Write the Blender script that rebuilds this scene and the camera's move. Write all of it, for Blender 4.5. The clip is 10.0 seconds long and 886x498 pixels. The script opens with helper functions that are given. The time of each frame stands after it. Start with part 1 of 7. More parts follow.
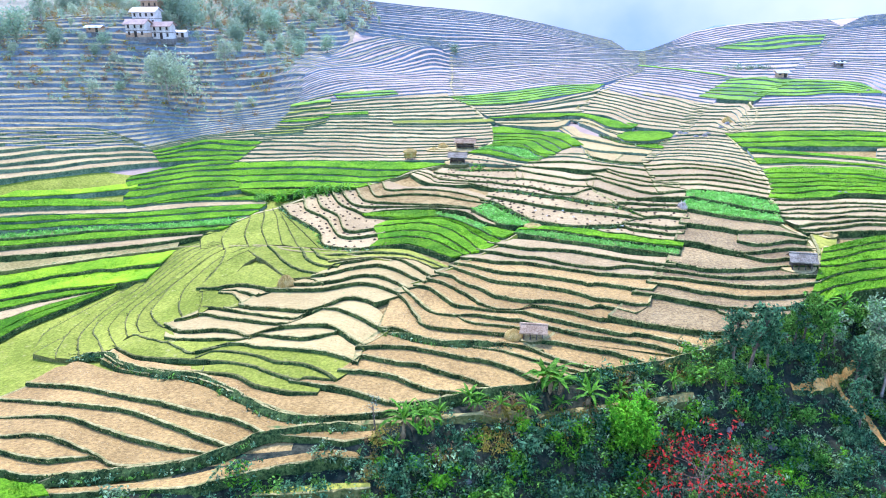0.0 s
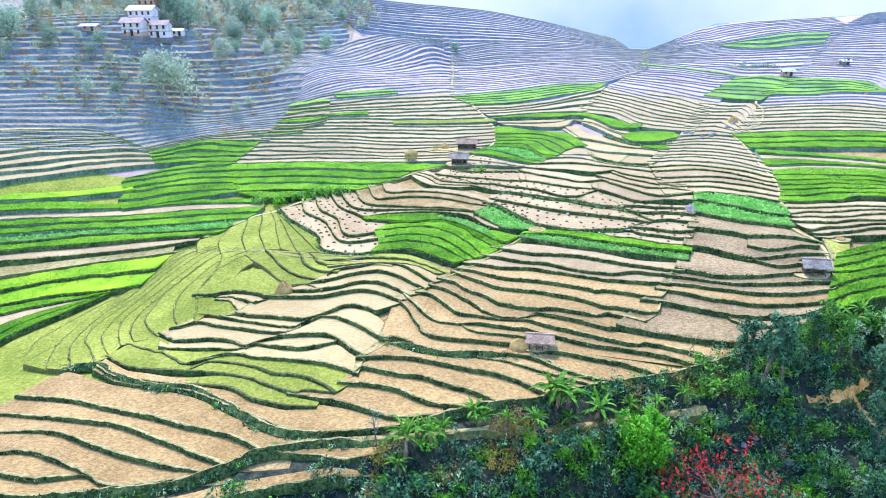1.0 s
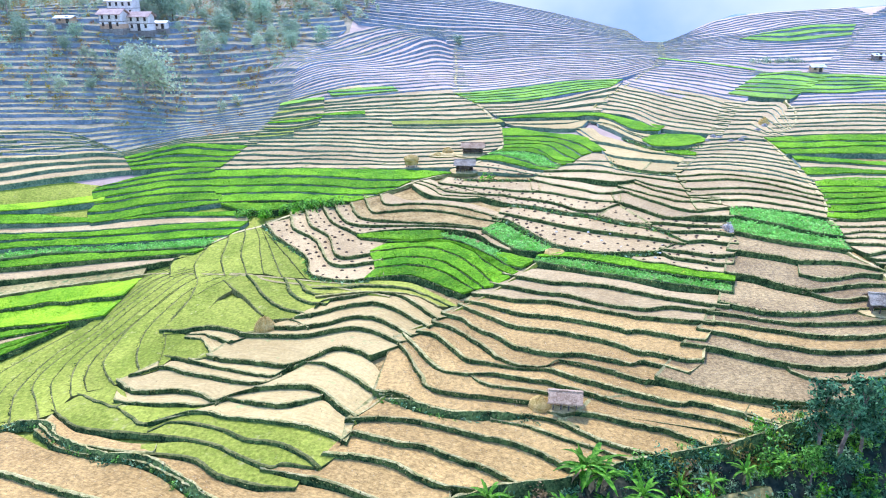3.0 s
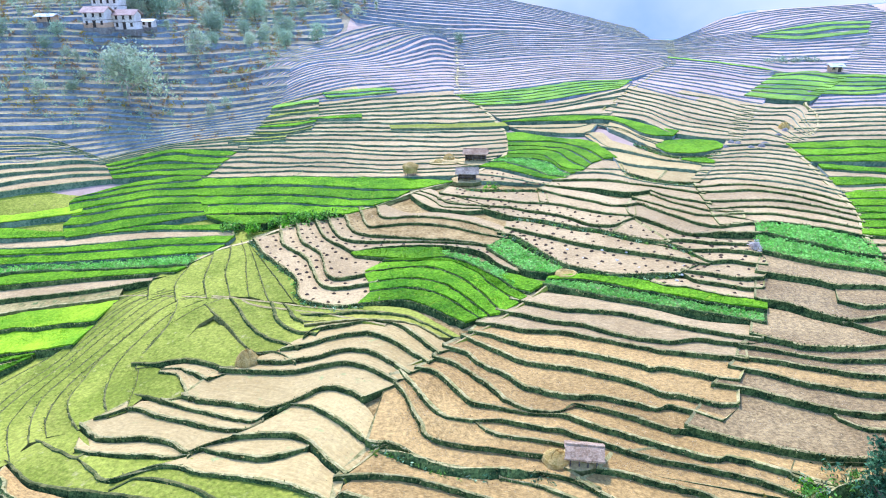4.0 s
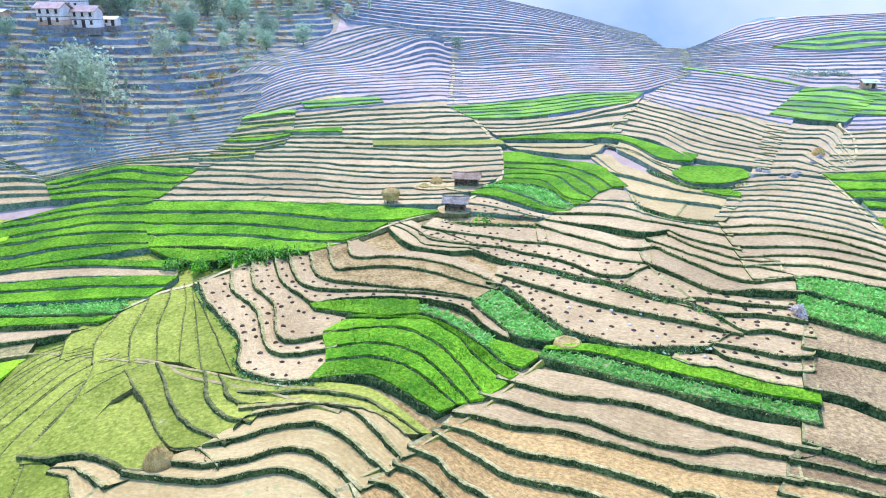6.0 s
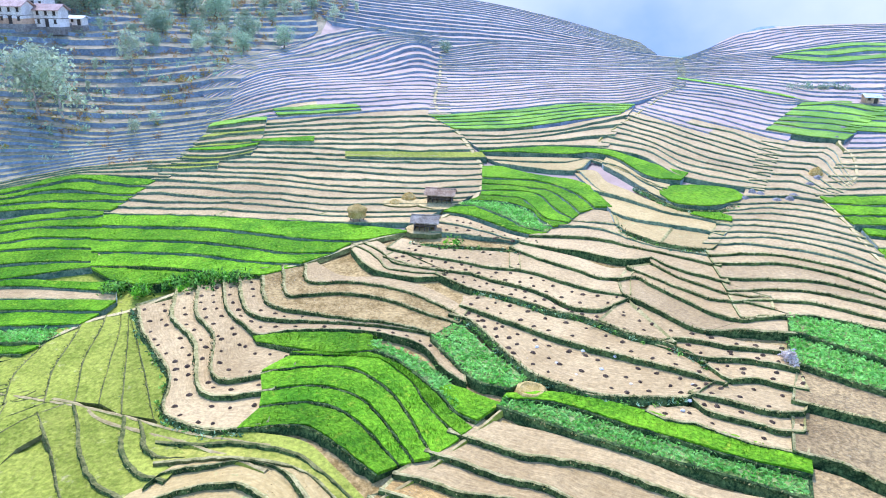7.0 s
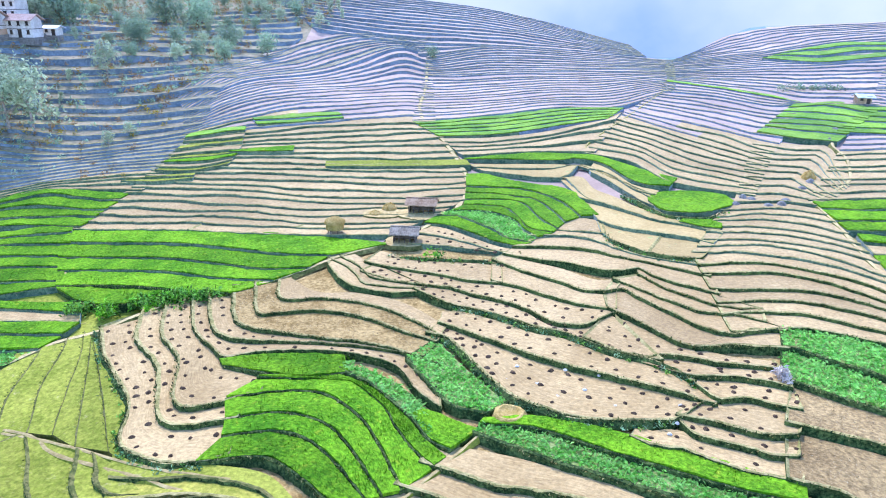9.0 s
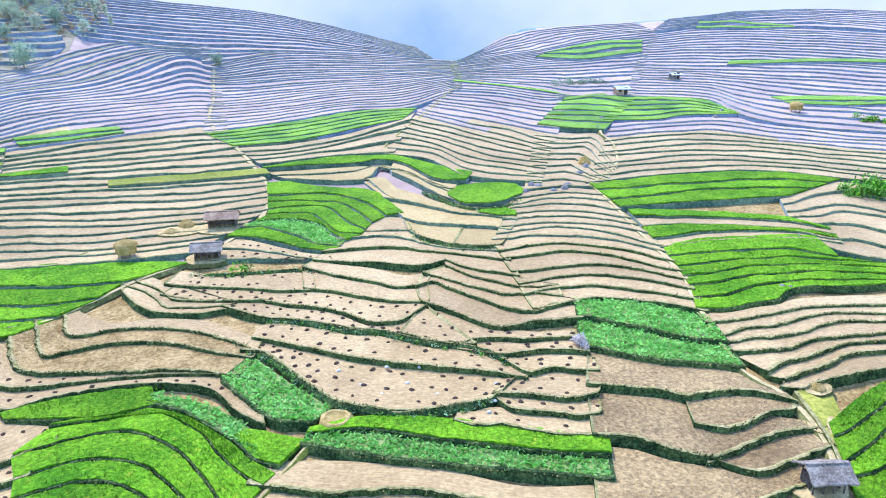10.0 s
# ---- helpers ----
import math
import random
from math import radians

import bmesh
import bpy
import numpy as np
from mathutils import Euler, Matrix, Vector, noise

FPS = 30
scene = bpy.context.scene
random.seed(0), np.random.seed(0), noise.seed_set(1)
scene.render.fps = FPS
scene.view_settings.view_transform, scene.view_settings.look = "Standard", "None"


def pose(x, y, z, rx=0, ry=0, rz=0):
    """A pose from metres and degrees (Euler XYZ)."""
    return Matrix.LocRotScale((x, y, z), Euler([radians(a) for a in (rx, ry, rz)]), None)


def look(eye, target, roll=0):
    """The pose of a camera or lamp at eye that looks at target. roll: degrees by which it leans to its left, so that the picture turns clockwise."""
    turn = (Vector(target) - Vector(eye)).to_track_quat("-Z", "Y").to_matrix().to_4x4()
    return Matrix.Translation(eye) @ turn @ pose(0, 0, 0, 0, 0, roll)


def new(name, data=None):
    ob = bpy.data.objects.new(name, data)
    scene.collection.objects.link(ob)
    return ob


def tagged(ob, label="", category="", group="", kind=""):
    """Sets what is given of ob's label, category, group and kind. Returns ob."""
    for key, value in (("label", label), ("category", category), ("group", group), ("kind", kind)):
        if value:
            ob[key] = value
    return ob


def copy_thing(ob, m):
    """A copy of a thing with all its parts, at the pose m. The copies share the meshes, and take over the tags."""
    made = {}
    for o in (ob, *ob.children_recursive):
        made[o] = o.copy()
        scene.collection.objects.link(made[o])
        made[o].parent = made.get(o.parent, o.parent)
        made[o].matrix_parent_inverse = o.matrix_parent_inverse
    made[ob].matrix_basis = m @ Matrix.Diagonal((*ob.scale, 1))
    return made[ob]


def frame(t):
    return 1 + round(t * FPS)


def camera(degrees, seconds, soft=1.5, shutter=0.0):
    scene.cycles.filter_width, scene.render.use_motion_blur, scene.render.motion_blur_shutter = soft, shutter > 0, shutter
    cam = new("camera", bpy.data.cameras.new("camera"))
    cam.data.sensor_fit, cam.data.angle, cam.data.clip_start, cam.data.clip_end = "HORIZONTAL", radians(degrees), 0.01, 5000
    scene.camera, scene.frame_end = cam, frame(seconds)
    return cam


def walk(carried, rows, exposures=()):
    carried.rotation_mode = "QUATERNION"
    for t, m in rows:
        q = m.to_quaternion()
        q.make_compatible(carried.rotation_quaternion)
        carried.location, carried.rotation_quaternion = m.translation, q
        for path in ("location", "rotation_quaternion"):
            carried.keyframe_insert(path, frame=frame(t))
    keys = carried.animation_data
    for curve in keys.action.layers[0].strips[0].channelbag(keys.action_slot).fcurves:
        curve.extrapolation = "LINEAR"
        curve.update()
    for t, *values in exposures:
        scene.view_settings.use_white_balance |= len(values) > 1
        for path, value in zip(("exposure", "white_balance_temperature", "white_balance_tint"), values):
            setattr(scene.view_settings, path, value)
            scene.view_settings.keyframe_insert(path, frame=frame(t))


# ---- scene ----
cam = camera(66.1, 10.0, soft=1.05)
METRES, EYE, TILT, LEAN, TURN = 66.0, 47.5, 4.5, -2.5, 0.0
ROWS = [
    (0.0, 0.0, 0.0, 0.0, -1.25, -24.16, 2.78),
    (0.5, -0.0025, 0.0162, -0.0002, -1.3, -24.23, 2.82),
    (1.0, -0.0057, 0.0503, -0.0016, -1.3, -24.35, 2.83),
    (1.5, -0.0075, 0.0997, -0.005, -1.26, -24.48, 2.84),
    (2.0, -0.0094, 0.1586, -0.0102, -1.25, -24.69, 2.82),
    (2.5, -0.0102, 0.222, -0.0148, -1.22, -24.91, 2.81),
    (4.0, -0.0091, 0.4406, -0.0291, -1.19, -25.39, 2.91),
    (4.5, -0.0083, 0.5198, -0.0348, -1.16, -25.49, 2.89),
    (5.0, -0.0, 0.5952, -0.0407, -1.01, -25.5, 2.66),
    (6.5, 0.0806, 0.8126, -0.0553, -0.46, -25.36, 1.58),
    (7.0, 0.1246, 0.8794, -0.0607, -0.28, -25.24, 1.2),
    (7.5, 0.1582, 0.9274, -0.0642, -0.2, -25.2, 1.2),
    (8.0, 0.1671, 0.9422, -0.0671, -0.14, -25.17, 1.38),
    (8.5, 0.1666, 0.9433, -0.0694, -0.23, -25.01, 1.65),
    (9.0, 0.1651, 0.9414, -0.0712, -0.85, -24.85, 1.88),
    (9.5, 0.1657, 0.9395, -0.0719, -5.5, -24.8, 1.63),
    (10.0, 0.1679, 0.9365, -0.0734, -17.67, -24.87, 0.68),
]
walk(cam, [(t, pose(0, 0, EYE, TILT, LEAN, TURN) @ pose(METRES * x, METRES * y, METRES * z, 90 + pitch, roll, yaw)) for t, x, y, z, yaw, pitch, roll in ROWS], [(0.0, 1.9), (2.5, 1.86), (4.5, 1.74), (10.0, 1.72)])

# ---- daylight: hazy sun ahead of the camera, high over the valley head ----
SUN_EL, SUN_AZ = 52.0, -12.0
world = bpy.data.worlds.new("sky")
scene.world = world
world.use_nodes = True
wn = world.node_tree
sky = wn.nodes.new("ShaderNodeTexSky")
sky.sky_type, sky.sun_disc = "NISHITA", False
sky.sun_elevation, sky.sun_rotation = radians(SUN_EL), radians(SUN_AZ)
sky.air_density, sky.dust_density, sky.ozone_density = 1.1, 0.4, 4.0
wn.nodes["Background"].inputs["Strength"].default_value = 0.15
wn.links.new(sky.outputs["Color"], wn.nodes["Background"].inputs["Color"])
sun_data = bpy.data.lights.new("sun", "SUN")
sun_data.energy, sun_data.angle, sun_data.color = 1.6, radians(3.0), (1.0, 0.94, 0.84)
sun = new("sun", sun_data)
sun.matrix_world = look((0, 0, 0), (-math.sin(radians(SUN_AZ)) * math.cos(radians(SUN_EL)), -math.cos(radians(SUN_AZ)) * math.cos(radians(SUN_EL)), -math.sin(radians(SUN_EL))))
scene.view_settings.use_white_balance = True
scene.view_settings.white_balance_temperature, scene.view_settings.white_balance_tint = 5430, 22

# ---- materials ----
def material(name, dark, light, big=0.15, small=2.5, rough=0.9, bump=0.4, vary=0.12, spec=0.12, sheen=0.0, spots=None, spot_at=0.62, uv=None, translucent=0.0, metal=0.0, island=0.0, grain=0.0):
    """Two-scale noise between two colours, a third colour in spots, fine relief and a chance shade for each object."""
    m = bpy.data.materials.new(name)
    m.use_nodes = True
    n, l = m.node_tree.nodes, m.node_tree.links
    bsdf = n["Principled BSDF"]
    tc = n.new("ShaderNodeTexCoord")
    place = tc.outputs["Object"]
    def noise_node(scale, detail, vec):
        t = n.new("ShaderNodeTexNoise")
        t.inputs["Scale"].default_value, t.inputs["Detail"].default_value = scale, detail
        t.inputs["Roughness"].default_value = 0.65
        l.new(vec, t.inputs["Vector"])
        return t.outputs["Fac"]
    fine_vec = place
    if uv:
        mp = n.new("ShaderNodeMapping")
        mp.inputs["Scale"].default_value = (uv[0], uv[1], 1)
        l.new(tc.outputs["UV"], mp.inputs["Vector"])
        fine_vec = mp.outputs["Vector"]
    a, b = noise_node(big, 4, place), noise_node(small, 6, fine_vec)
    add = n.new("ShaderNodeMath")
    add.operation = "ADD"
    l.new(a, add.inputs[0]), l.new(b, add.inputs[1])
    mr = n.new("ShaderNodeMapRange")
    mr.inputs["From Min"].default_value, mr.inputs["From Max"].default_value = 0.84, 1.16
    l.new(add.outputs[0], mr.inputs["Value"])
    mix = n.new("ShaderNodeMix")
    mix.data_type = "RGBA"
    mix.inputs["A"].default_value, mix.inputs["B"].default_value = (*dark, 1), (*light, 1)
    l.new(mr.outputs[0], mix.inputs["Factor"])
    colour = mix.outputs["Result"]
    if spots:
        c = noise_node(big * 5.3 + small * 0.12, 5, place)
        r = n.new("ShaderNodeMapRange")
        r.inputs["From Min"].default_value, r.inputs["From Max"].default_value = spot_at, spot_at + 0.1
        l.new(c, r.inputs["Value"])
        mx = n.new("ShaderNodeMix")
        mx.data_type = "RGBA"
        mx.inputs["B"].default_value = (*spots, 1)
        l.new(r.outputs[0], mx.inputs["Factor"]), l.new(colour, mx.inputs["A"])
        colour = mx.outputs["Result"]
    info = n.new("ShaderNodeObjectInfo")
    vr = n.new("ShaderNodeMapRange")
    vr.inputs["To Min"].default_value, vr.inputs["To Max"].default_value = 1 - vary, 1 + vary
    l.new(info.outputs["Random"], vr.inputs["Value"])
    value = vr.outputs[0]
    if grain:
        g, gr, gm = noise_node(2.3, 3, place), n.new("ShaderNodeMapRange"), n.new("ShaderNodeMath")
        gr.inputs["From Min"].default_value, gr.inputs["From Max"].default_value = 0.34, 0.66
        gr.inputs["To Min"].default_value, gr.inputs["To Max"].default_value = 1 - grain, 1 + grain
        gm.operation = "MULTIPLY"
        l.new(g, gr.inputs["Value"]), l.new(gr.outputs[0], gm.inputs[0]), l.new(value, gm.inputs[1])
        value = gm.outputs[0]
    if island:
        geo, ir, mu = n.new("ShaderNodeNewGeometry"), n.new("ShaderNodeMapRange"), n.new("ShaderNodeMath")
        ir.inputs["To Min"].default_value, ir.inputs["To Max"].default_value = 1 - island, 1 + island
        mu.operation = "MULTIPLY"
        l.new(geo.outputs["Random Per Island"], ir.inputs["Value"])
        l.new(ir.outputs[0], mu.inputs[0]), l.new(value, mu.inputs[1])
        value = mu.outputs[0]
    hs = n.new("ShaderNodeHueSaturation")
    l.new(value, hs.inputs["Value"]), l.new(colour, hs.inputs["Color"])
    l.new(hs.outputs["Color"], bsdf.inputs["Base Color"])
    bsdf.inputs["Roughness"].default_value, bsdf.inputs["Metallic"].default_value = rough, metal
    bsdf.inputs["Specular IOR Level"].default_value = spec
    # blue-tinted sheen lays an imitation of haze over the surface
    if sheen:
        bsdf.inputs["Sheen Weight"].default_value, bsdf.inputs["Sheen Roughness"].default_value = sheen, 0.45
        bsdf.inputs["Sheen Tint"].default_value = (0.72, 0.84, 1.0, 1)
    if bump:
        bp = n.new("ShaderNodeBump")
        bp.inputs["Strength"].default_value, bp.inputs["Distance"].default_value = bump, 0.12
        l.new(b, bp.inputs["Height"]), l.new(bp.outputs["Normal"], bsdf.inputs["Normal"])
    if translucent:
        tr, ms = n.new("ShaderNodeBsdfTranslucent"), n.new("ShaderNodeMixShader")
        l.new(hs.outputs["Color"], tr.inputs["Color"])
        ms.inputs["Fac"].default_value = translucent
        l.new(bsdf.outputs[0], ms.inputs[1]), l.new(tr.outputs[0], ms.inputs[2])
        l.new(ms.outputs[0], n["Material Output"].inputs["Surface"])
    return m


BANK = material("bank_grass", (0.018, 0.042, 0.012), (0.11, 0.155, 0.042), 0.5, 4.0, bump=1.0, spots=(0.17, 0.14, 0.07), spot_at=0.66, grain=0.45)
# dry bank grass for middle distance, with slight haze put into colour and sheen
BANK_DRY_HAZE = material("dry_bank_hazed", (0.045, 0.095, 0.05), (0.17, 0.23, 0.125), 0.3, 2.6, bump=0.8, spots=(0.27, 0.25, 0.15), spot_at=0.6, sheen=0.45, grain=0.2)
# blue-grey bank for the far slopes, haze mixed into its colour
BANK_HAZE = material("haze_grey_bank", (0.12, 0.16, 0.19), (0.25, 0.30, 0.34), 0.3, 2.0, bump=0.7, sheen=0.8)
# bare soil for the far terraces, its pinkish blue tint painted as haze
SOIL_HAZE = material("haze_tinted_soil", (0.35, 0.24, 0.175), (0.51, 0.37, 0.29), 0.06, 2.2, bump=0.5, uv=(0.22, 1.2), sheen=0.12, vary=0.1, grain=0.1)
LEAFBED = material("planted_bed", (0.16, 0.21, 0.05), (0.30, 0.34, 0.12), 0.5, 3.0, bump=0.8)
BANK_LOW = material("low_grass_bank", (0.07, 0.085, 0.02), (0.21, 0.19, 0.06), 0.35, 2.6, bump=0.8, grain=0.25)
LIP = material("bund_dry_grass", (0.22, 0.20, 0.06), (0.46, 0.38, 0.16), 0.5, 2.6, bump=0.9, grain=0.25)
SOIL = material("bare_soil", (0.35, 0.232, 0.088), (0.525, 0.37, 0.16), 0.06, 3.0, bump=0.5, uv=(0.22, 1.5), sheen=0.12, vary=0.09, grain=0.2)
BROWN = material("stubble_soil", (0.28, 0.168, 0.048), (0.49, 0.31, 0.10), 0.07, 3.4, bump=0.8, uv=(0.4, 1.4), sheen=0.08, vary=0.09, grain=0.3)
PLOUGH = material("ploughed_soil", (0.21, 0.135, 0.05), (0.40, 0.275, 0.11), 0.09, 2.8, bump=1.0, uv=(0.9, 1.3), sheen=0.08, vary=0.08, grain=0.36)
PALE = material("pale_dry_soil", (0.39, 0.268, 0.09), (0.51, 0.368, 0.142), 0.07, 2.4, bump=0.35, uv=(0.2, 1.3), sheen=0.08, vary=0.08, spots=(0.32, 0.36, 0.12), spot_at=0.62, grain=0.13)
PALEGREEN = material("cropped_grass", (0.17, 0.20, 0.018), (0.32, 0.325, 0.045), 0.09, 2.2, bump=0.6, vary=0.12, spots=(0.38, 0.33, 0.12), spot_at=0.62, grain=0.26)
STRAWY = material("straw_litter", (0.22, 0.14, 0.042), (0.47, 0.325, 0.125), 0.3, 2.2, bump=1.0, grain=0.25)
WHEAT = material("wheat", (0.065, 0.20, 0.004), (0.21, 0.42, 0.010), 0.12, 3.6, bump=1.0, vary=0.16, uv=(0.6, 1.3), spots=(0.30, 0.39, 0.02), spot_at=0.6, translucent=0.2, grain=0.36)
# the same wheat made paler, with sheen, to carry haze at a distance
WHEAT_HAZE = material("haze_paled_wheat", (0.13, 0.28, 0.02), (0.30, 0.50, 0.04), 0.12, 3.0, bump=1.0, vary=0.16, uv=(0.6, 1.3), translucent=0.2, grain=0.18, sheen=0.1)
BRIGHT = material("mustard_green", (0.18, 0.38, 0.01), (0.42, 0.60, 0.02), 0.15, 3.0, bump=1.0, translucent=0.2, grain=0.15)
LEAFY = material("leafy_crop", (0.15, 0.43, 0.05), (0.40, 0.70, 0.18), 0.4, 3.0, bump=0, translucent=0.45, island=0.3)
DRYGRASS = material("dry_grass", (0.24, 0.19, 0.06), (0.43, 0.335, 0.13), 0.12, 1.8, bump=0.9, spots=(0.12, 0.17, 0.05), spot_at=0.56, grain=0.2)
YELLOW = material("yellow_grass", (0.24, 0.26, 0.03), (0.46, 0.41, 0.07), 0.2, 1.8, bump=0.9, grain=0.2)
SCRUB = material("scrub_ground", (0.17, 0.15, 0.08), (0.36, 0.29, 0.17), 0.1, 1.2, bump=1.0, sheen=0.12, spots=(0.12, 0.16, 0.08), spot_at=0.56)
# base colour taken near black, to stand for shade under the bank's growth
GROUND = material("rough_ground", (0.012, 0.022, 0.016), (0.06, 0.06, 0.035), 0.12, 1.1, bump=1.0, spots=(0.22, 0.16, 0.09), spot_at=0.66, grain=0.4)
PATH = material("trodden_path", (0.30, 0.225, 0.085), (0.47, 0.365, 0.155), 0.4, 2.0, bump=0.5, sheen=0.0, grain=0.15)

PATH_PALE = material("sunlit_path", (0.40, 0.30, 0.125), (0.58, 0.45, 0.21), 0.4, 2.0, bump=0.5, grain=0.15)
YARD = material("strewn_straw_yard", (0.42, 0.30, 0.11), (0.63, 0.47, 0.205), 0.6, 2.5, bump=0.8, grain=0.2)
DIRT = material("orange_earth", (0.60, 0.25, 0.05), (0.78, 0.44, 0.14), 0.4, 2.2, bump=0.7, grain=0.25)
BARK = material("bark", (0.10, 0.075, 0.05), (0.24, 0.19, 0.14), 0.8, 6.0, bump=0.8)
PALEBARK = material("pale_bark", (0.25, 0.20, 0.16), (0.45, 0.38, 0.31), 0.8, 6.0, bump=0.6)
LEAF_DARK = material("dark_leaves", (0.025, 0.09, 0.045), (0.15, 0.31, 0.14), 0.9, 2.0, rough=0.55, bump=0, vary=0.15, translucent=0.45, island=0.8)
LEAF_MID = material("green_leaves", (0.05, 0.18, 0.02), (0.24, 0.45, 0.08), 0.9, 2.0, rough=0.55, bump=0, vary=0.15, translucent=0.5, island=0.8)
LEAF_AIRY = material("feathery_leaves", (0.13, 0.25, 0.12), (0.42, 0.56, 0.30), 0.8, 2.0, rough=0.55, bump=0, vary=0.2, translucent=0.55, island=0.8)
LEAF_BRIGHT = material("bright_leaves", (0.05, 0.24, 0.01), (0.26, 0.56, 0.03), 1.1, 2.0, rough=0.55, bump=0, vary=0.1, translucent=0.4, island=0.5)
# pale and hillside leaves: lightened, with strong blue sheen, in place of haze
LEAF_PALE = material("pale_leaves", (0.24, 0.32, 0.19), (0.48, 0.55, 0.36), 0.4, 2.0, rough=0.7, bump=0, sheen=0.8, vary=0.2, translucent=0.5)
LEAF_HILL = material("hillside_leaves", (0.16, 0.26, 0.16), (0.36, 0.48, 0.30), 0.4, 2.0, rough=0.7, bump=0, sheen=0.8, vary=0.25, translucent=0.5)
LEAF_DRY = material("dry_brown_leaves", (0.20, 0.12, 0.05), (0.42, 0.28, 0.13), 0.5, 2.0, rough=0.7, bump=0, vary=0.2, translucent=0.3)
LEAF_YELLOW = material("yellowing_leaves", (0.22, 0.17, 0.03), (0.46, 0.36, 0.06), 0.5, 2.0, rough=0.7, bump=0, vary=0.2, translucent=0.3)
BANANA = material("banana_leaf", (0.035, 0.15, 0.008), (0.19, 0.40, 0.03), 0.9, 4.0, rough=0.65, bump=0.2, vary=0.45, translucent=0.4)
BANANA_DEAD = material("withered_banana_leaf", (0.12, 0.08, 0.04), (0.28, 0.20, 0.10), 0.7, 3.0, bump=0.4)
RED = material("red_blossom", (0.45, 0.02, 0.015), (0.80, 0.07, 0.05), 0.9, 4.0, rough=0.6, bump=0, vary=0.1, translucent=0.3)
THATCH = material("weathered_thatch", (0.20, 0.16, 0.115), (0.43, 0.365, 0.275), 0.6, 5.0, bump=1.0, vary=0.12)
THATCH_WARM = material("brown_thatch", (0.26, 0.165, 0.095), (0.49, 0.34, 0.215), 0.6, 5.0, bump=1.0)
STRAW = material("straw", (0.47, 0.32, 0.085), (0.72, 0.53, 0.20), 0.8, 6.0, bump=1.0, translucent=0.35)
TIMBER = material("old_timber", (0.06, 0.045, 0.035), (0.19, 0.15, 0.11), 0.9, 7.0, bump=0.7)
TIN = material("tin_sheet", (0.52, 0.55, 0.60), (0.78, 0.80, 0.84), 0.5, 3.0, rough=0.45, bump=0.1, spec=0.5, metal=0.2)
WHITEWASH = material("whitewashed_mud", (0.55, 0.50, 0.45), (0.78, 0.74, 0.69), 0.5, 3.0, bump=0.3)
MUD = material("ochre_mud_wall", (0.36, 0.22, 0.13), (0.55, 0.38, 0.25), 0.5, 3.0, bump=0.4)
TILE_ROOF = material("reddish_roof", (0.34, 0.23, 0.18), (0.52, 0.38, 0.32), 0.5, 4.0, bump=0.6)
DARKWOOD = material("dark_window", (0.025, 0.02, 0.018), (0.07, 0.055, 0.045), 0.8, 5.0, rough=0.6, bump=0.2)
MANURE = material("dark_manure", (0.035, 0.022, 0.014), (0.15, 0.10, 0.06), 1.5, 8.0, bump=1.0, vary=0.25)
STONE = material("grey_stone", (0.14, 0.13, 0.115), (0.30, 0.28, 0.25), 0.8, 5.0, bump=0.7)
PALESTONE = material("white_stone", (0.50, 0.46, 0.40), (0.74, 0.70, 0.62), 0.8, 5.0, bump=0.4)
BLEACHED = material("bleached_brush", (0.52, 0.44, 0.38), (0.80, 0.72, 0.64), 0.8, 3.0, bump=0, vary=0.1, translucent=0.2)
STUBBLE = material("rice_stubble", (0.12, 0.08, 0.04), (0.30, 0.21, 0.10), 0.5, 3.0, bump=0, vary=0.1)
STUBBLE_PALE = material("bleached_stubble", (0.45, 0.36, 0.20), (0.66, 0.55, 0.34), 0.5, 3.0, bump=0, vary=0.1)


# ---- the lie of the land: an even slope with a side valley, a spur and a steep near bank ----
SLOPE = (-6.551, 1.225, 13.464, 0.051, -2.627, 3.514)
SWELLS = ((-11.84, -80, 110), (-1.70, -40, 150), (-10.16, -75, 185), (8.37, -95, 250), (-0.01, -60, 230), (-4.88, -45, 285), (-1.99, 0, 150), (1.34, 60, 100), (0.74, 60, 160), (-4.25, 10, 200), (-6.69, 10, 280), (0.08, 120, 270), (4.80, -120, 200))


def smooth(v):
    v = min(1.0, max(0.0, v))
    return v * v * (3 - 2 * v)


def field_edge(x):
    """How far ahead the lowest field ends, where the bank falls to the stream."""
    return 68.5 + 0.33 * min(x, 50) + min(max(x - 50, 0), 7) + 0.2 * max(x - 57, 0)


def land(x, y):
    cx, cy = min(260.0, max(-220.0, x)), min(400.0, max(-20.0, y))
    u, v = cx / 100, cy / 100
    z = SLOPE[0] + SLOPE[1] * u + SLOPE[2] * v + SLOPE[3] * v * v + SLOPE[4] * u * v + SLOPE[5] * u * u
    for h, sx, sy in SWELLS:
        z += h * math.exp(-((cx - sx) ** 2 + (cy - sy) ** 2) / 2048.0)
    below = field_edge(x) - 2.0 - y
    if below > 0 and x > -70:
        z -= (1.3 * smooth(below) + 3.9 * smooth((below - 3.4) / 7) + 0.16 * max(below - 3.4, 0)) * smooth((x + 75) / 40)
    return z


def far_edge(x):
    """Where the last terraces end and the ground falls into the next valley."""
    edge = 316 - 22 * math.exp(-((x - 88) / 20) ** 2) + 48 * smooth((x - 104) / 50)
    return edge + 82 * smooth((64 - x) / 40)


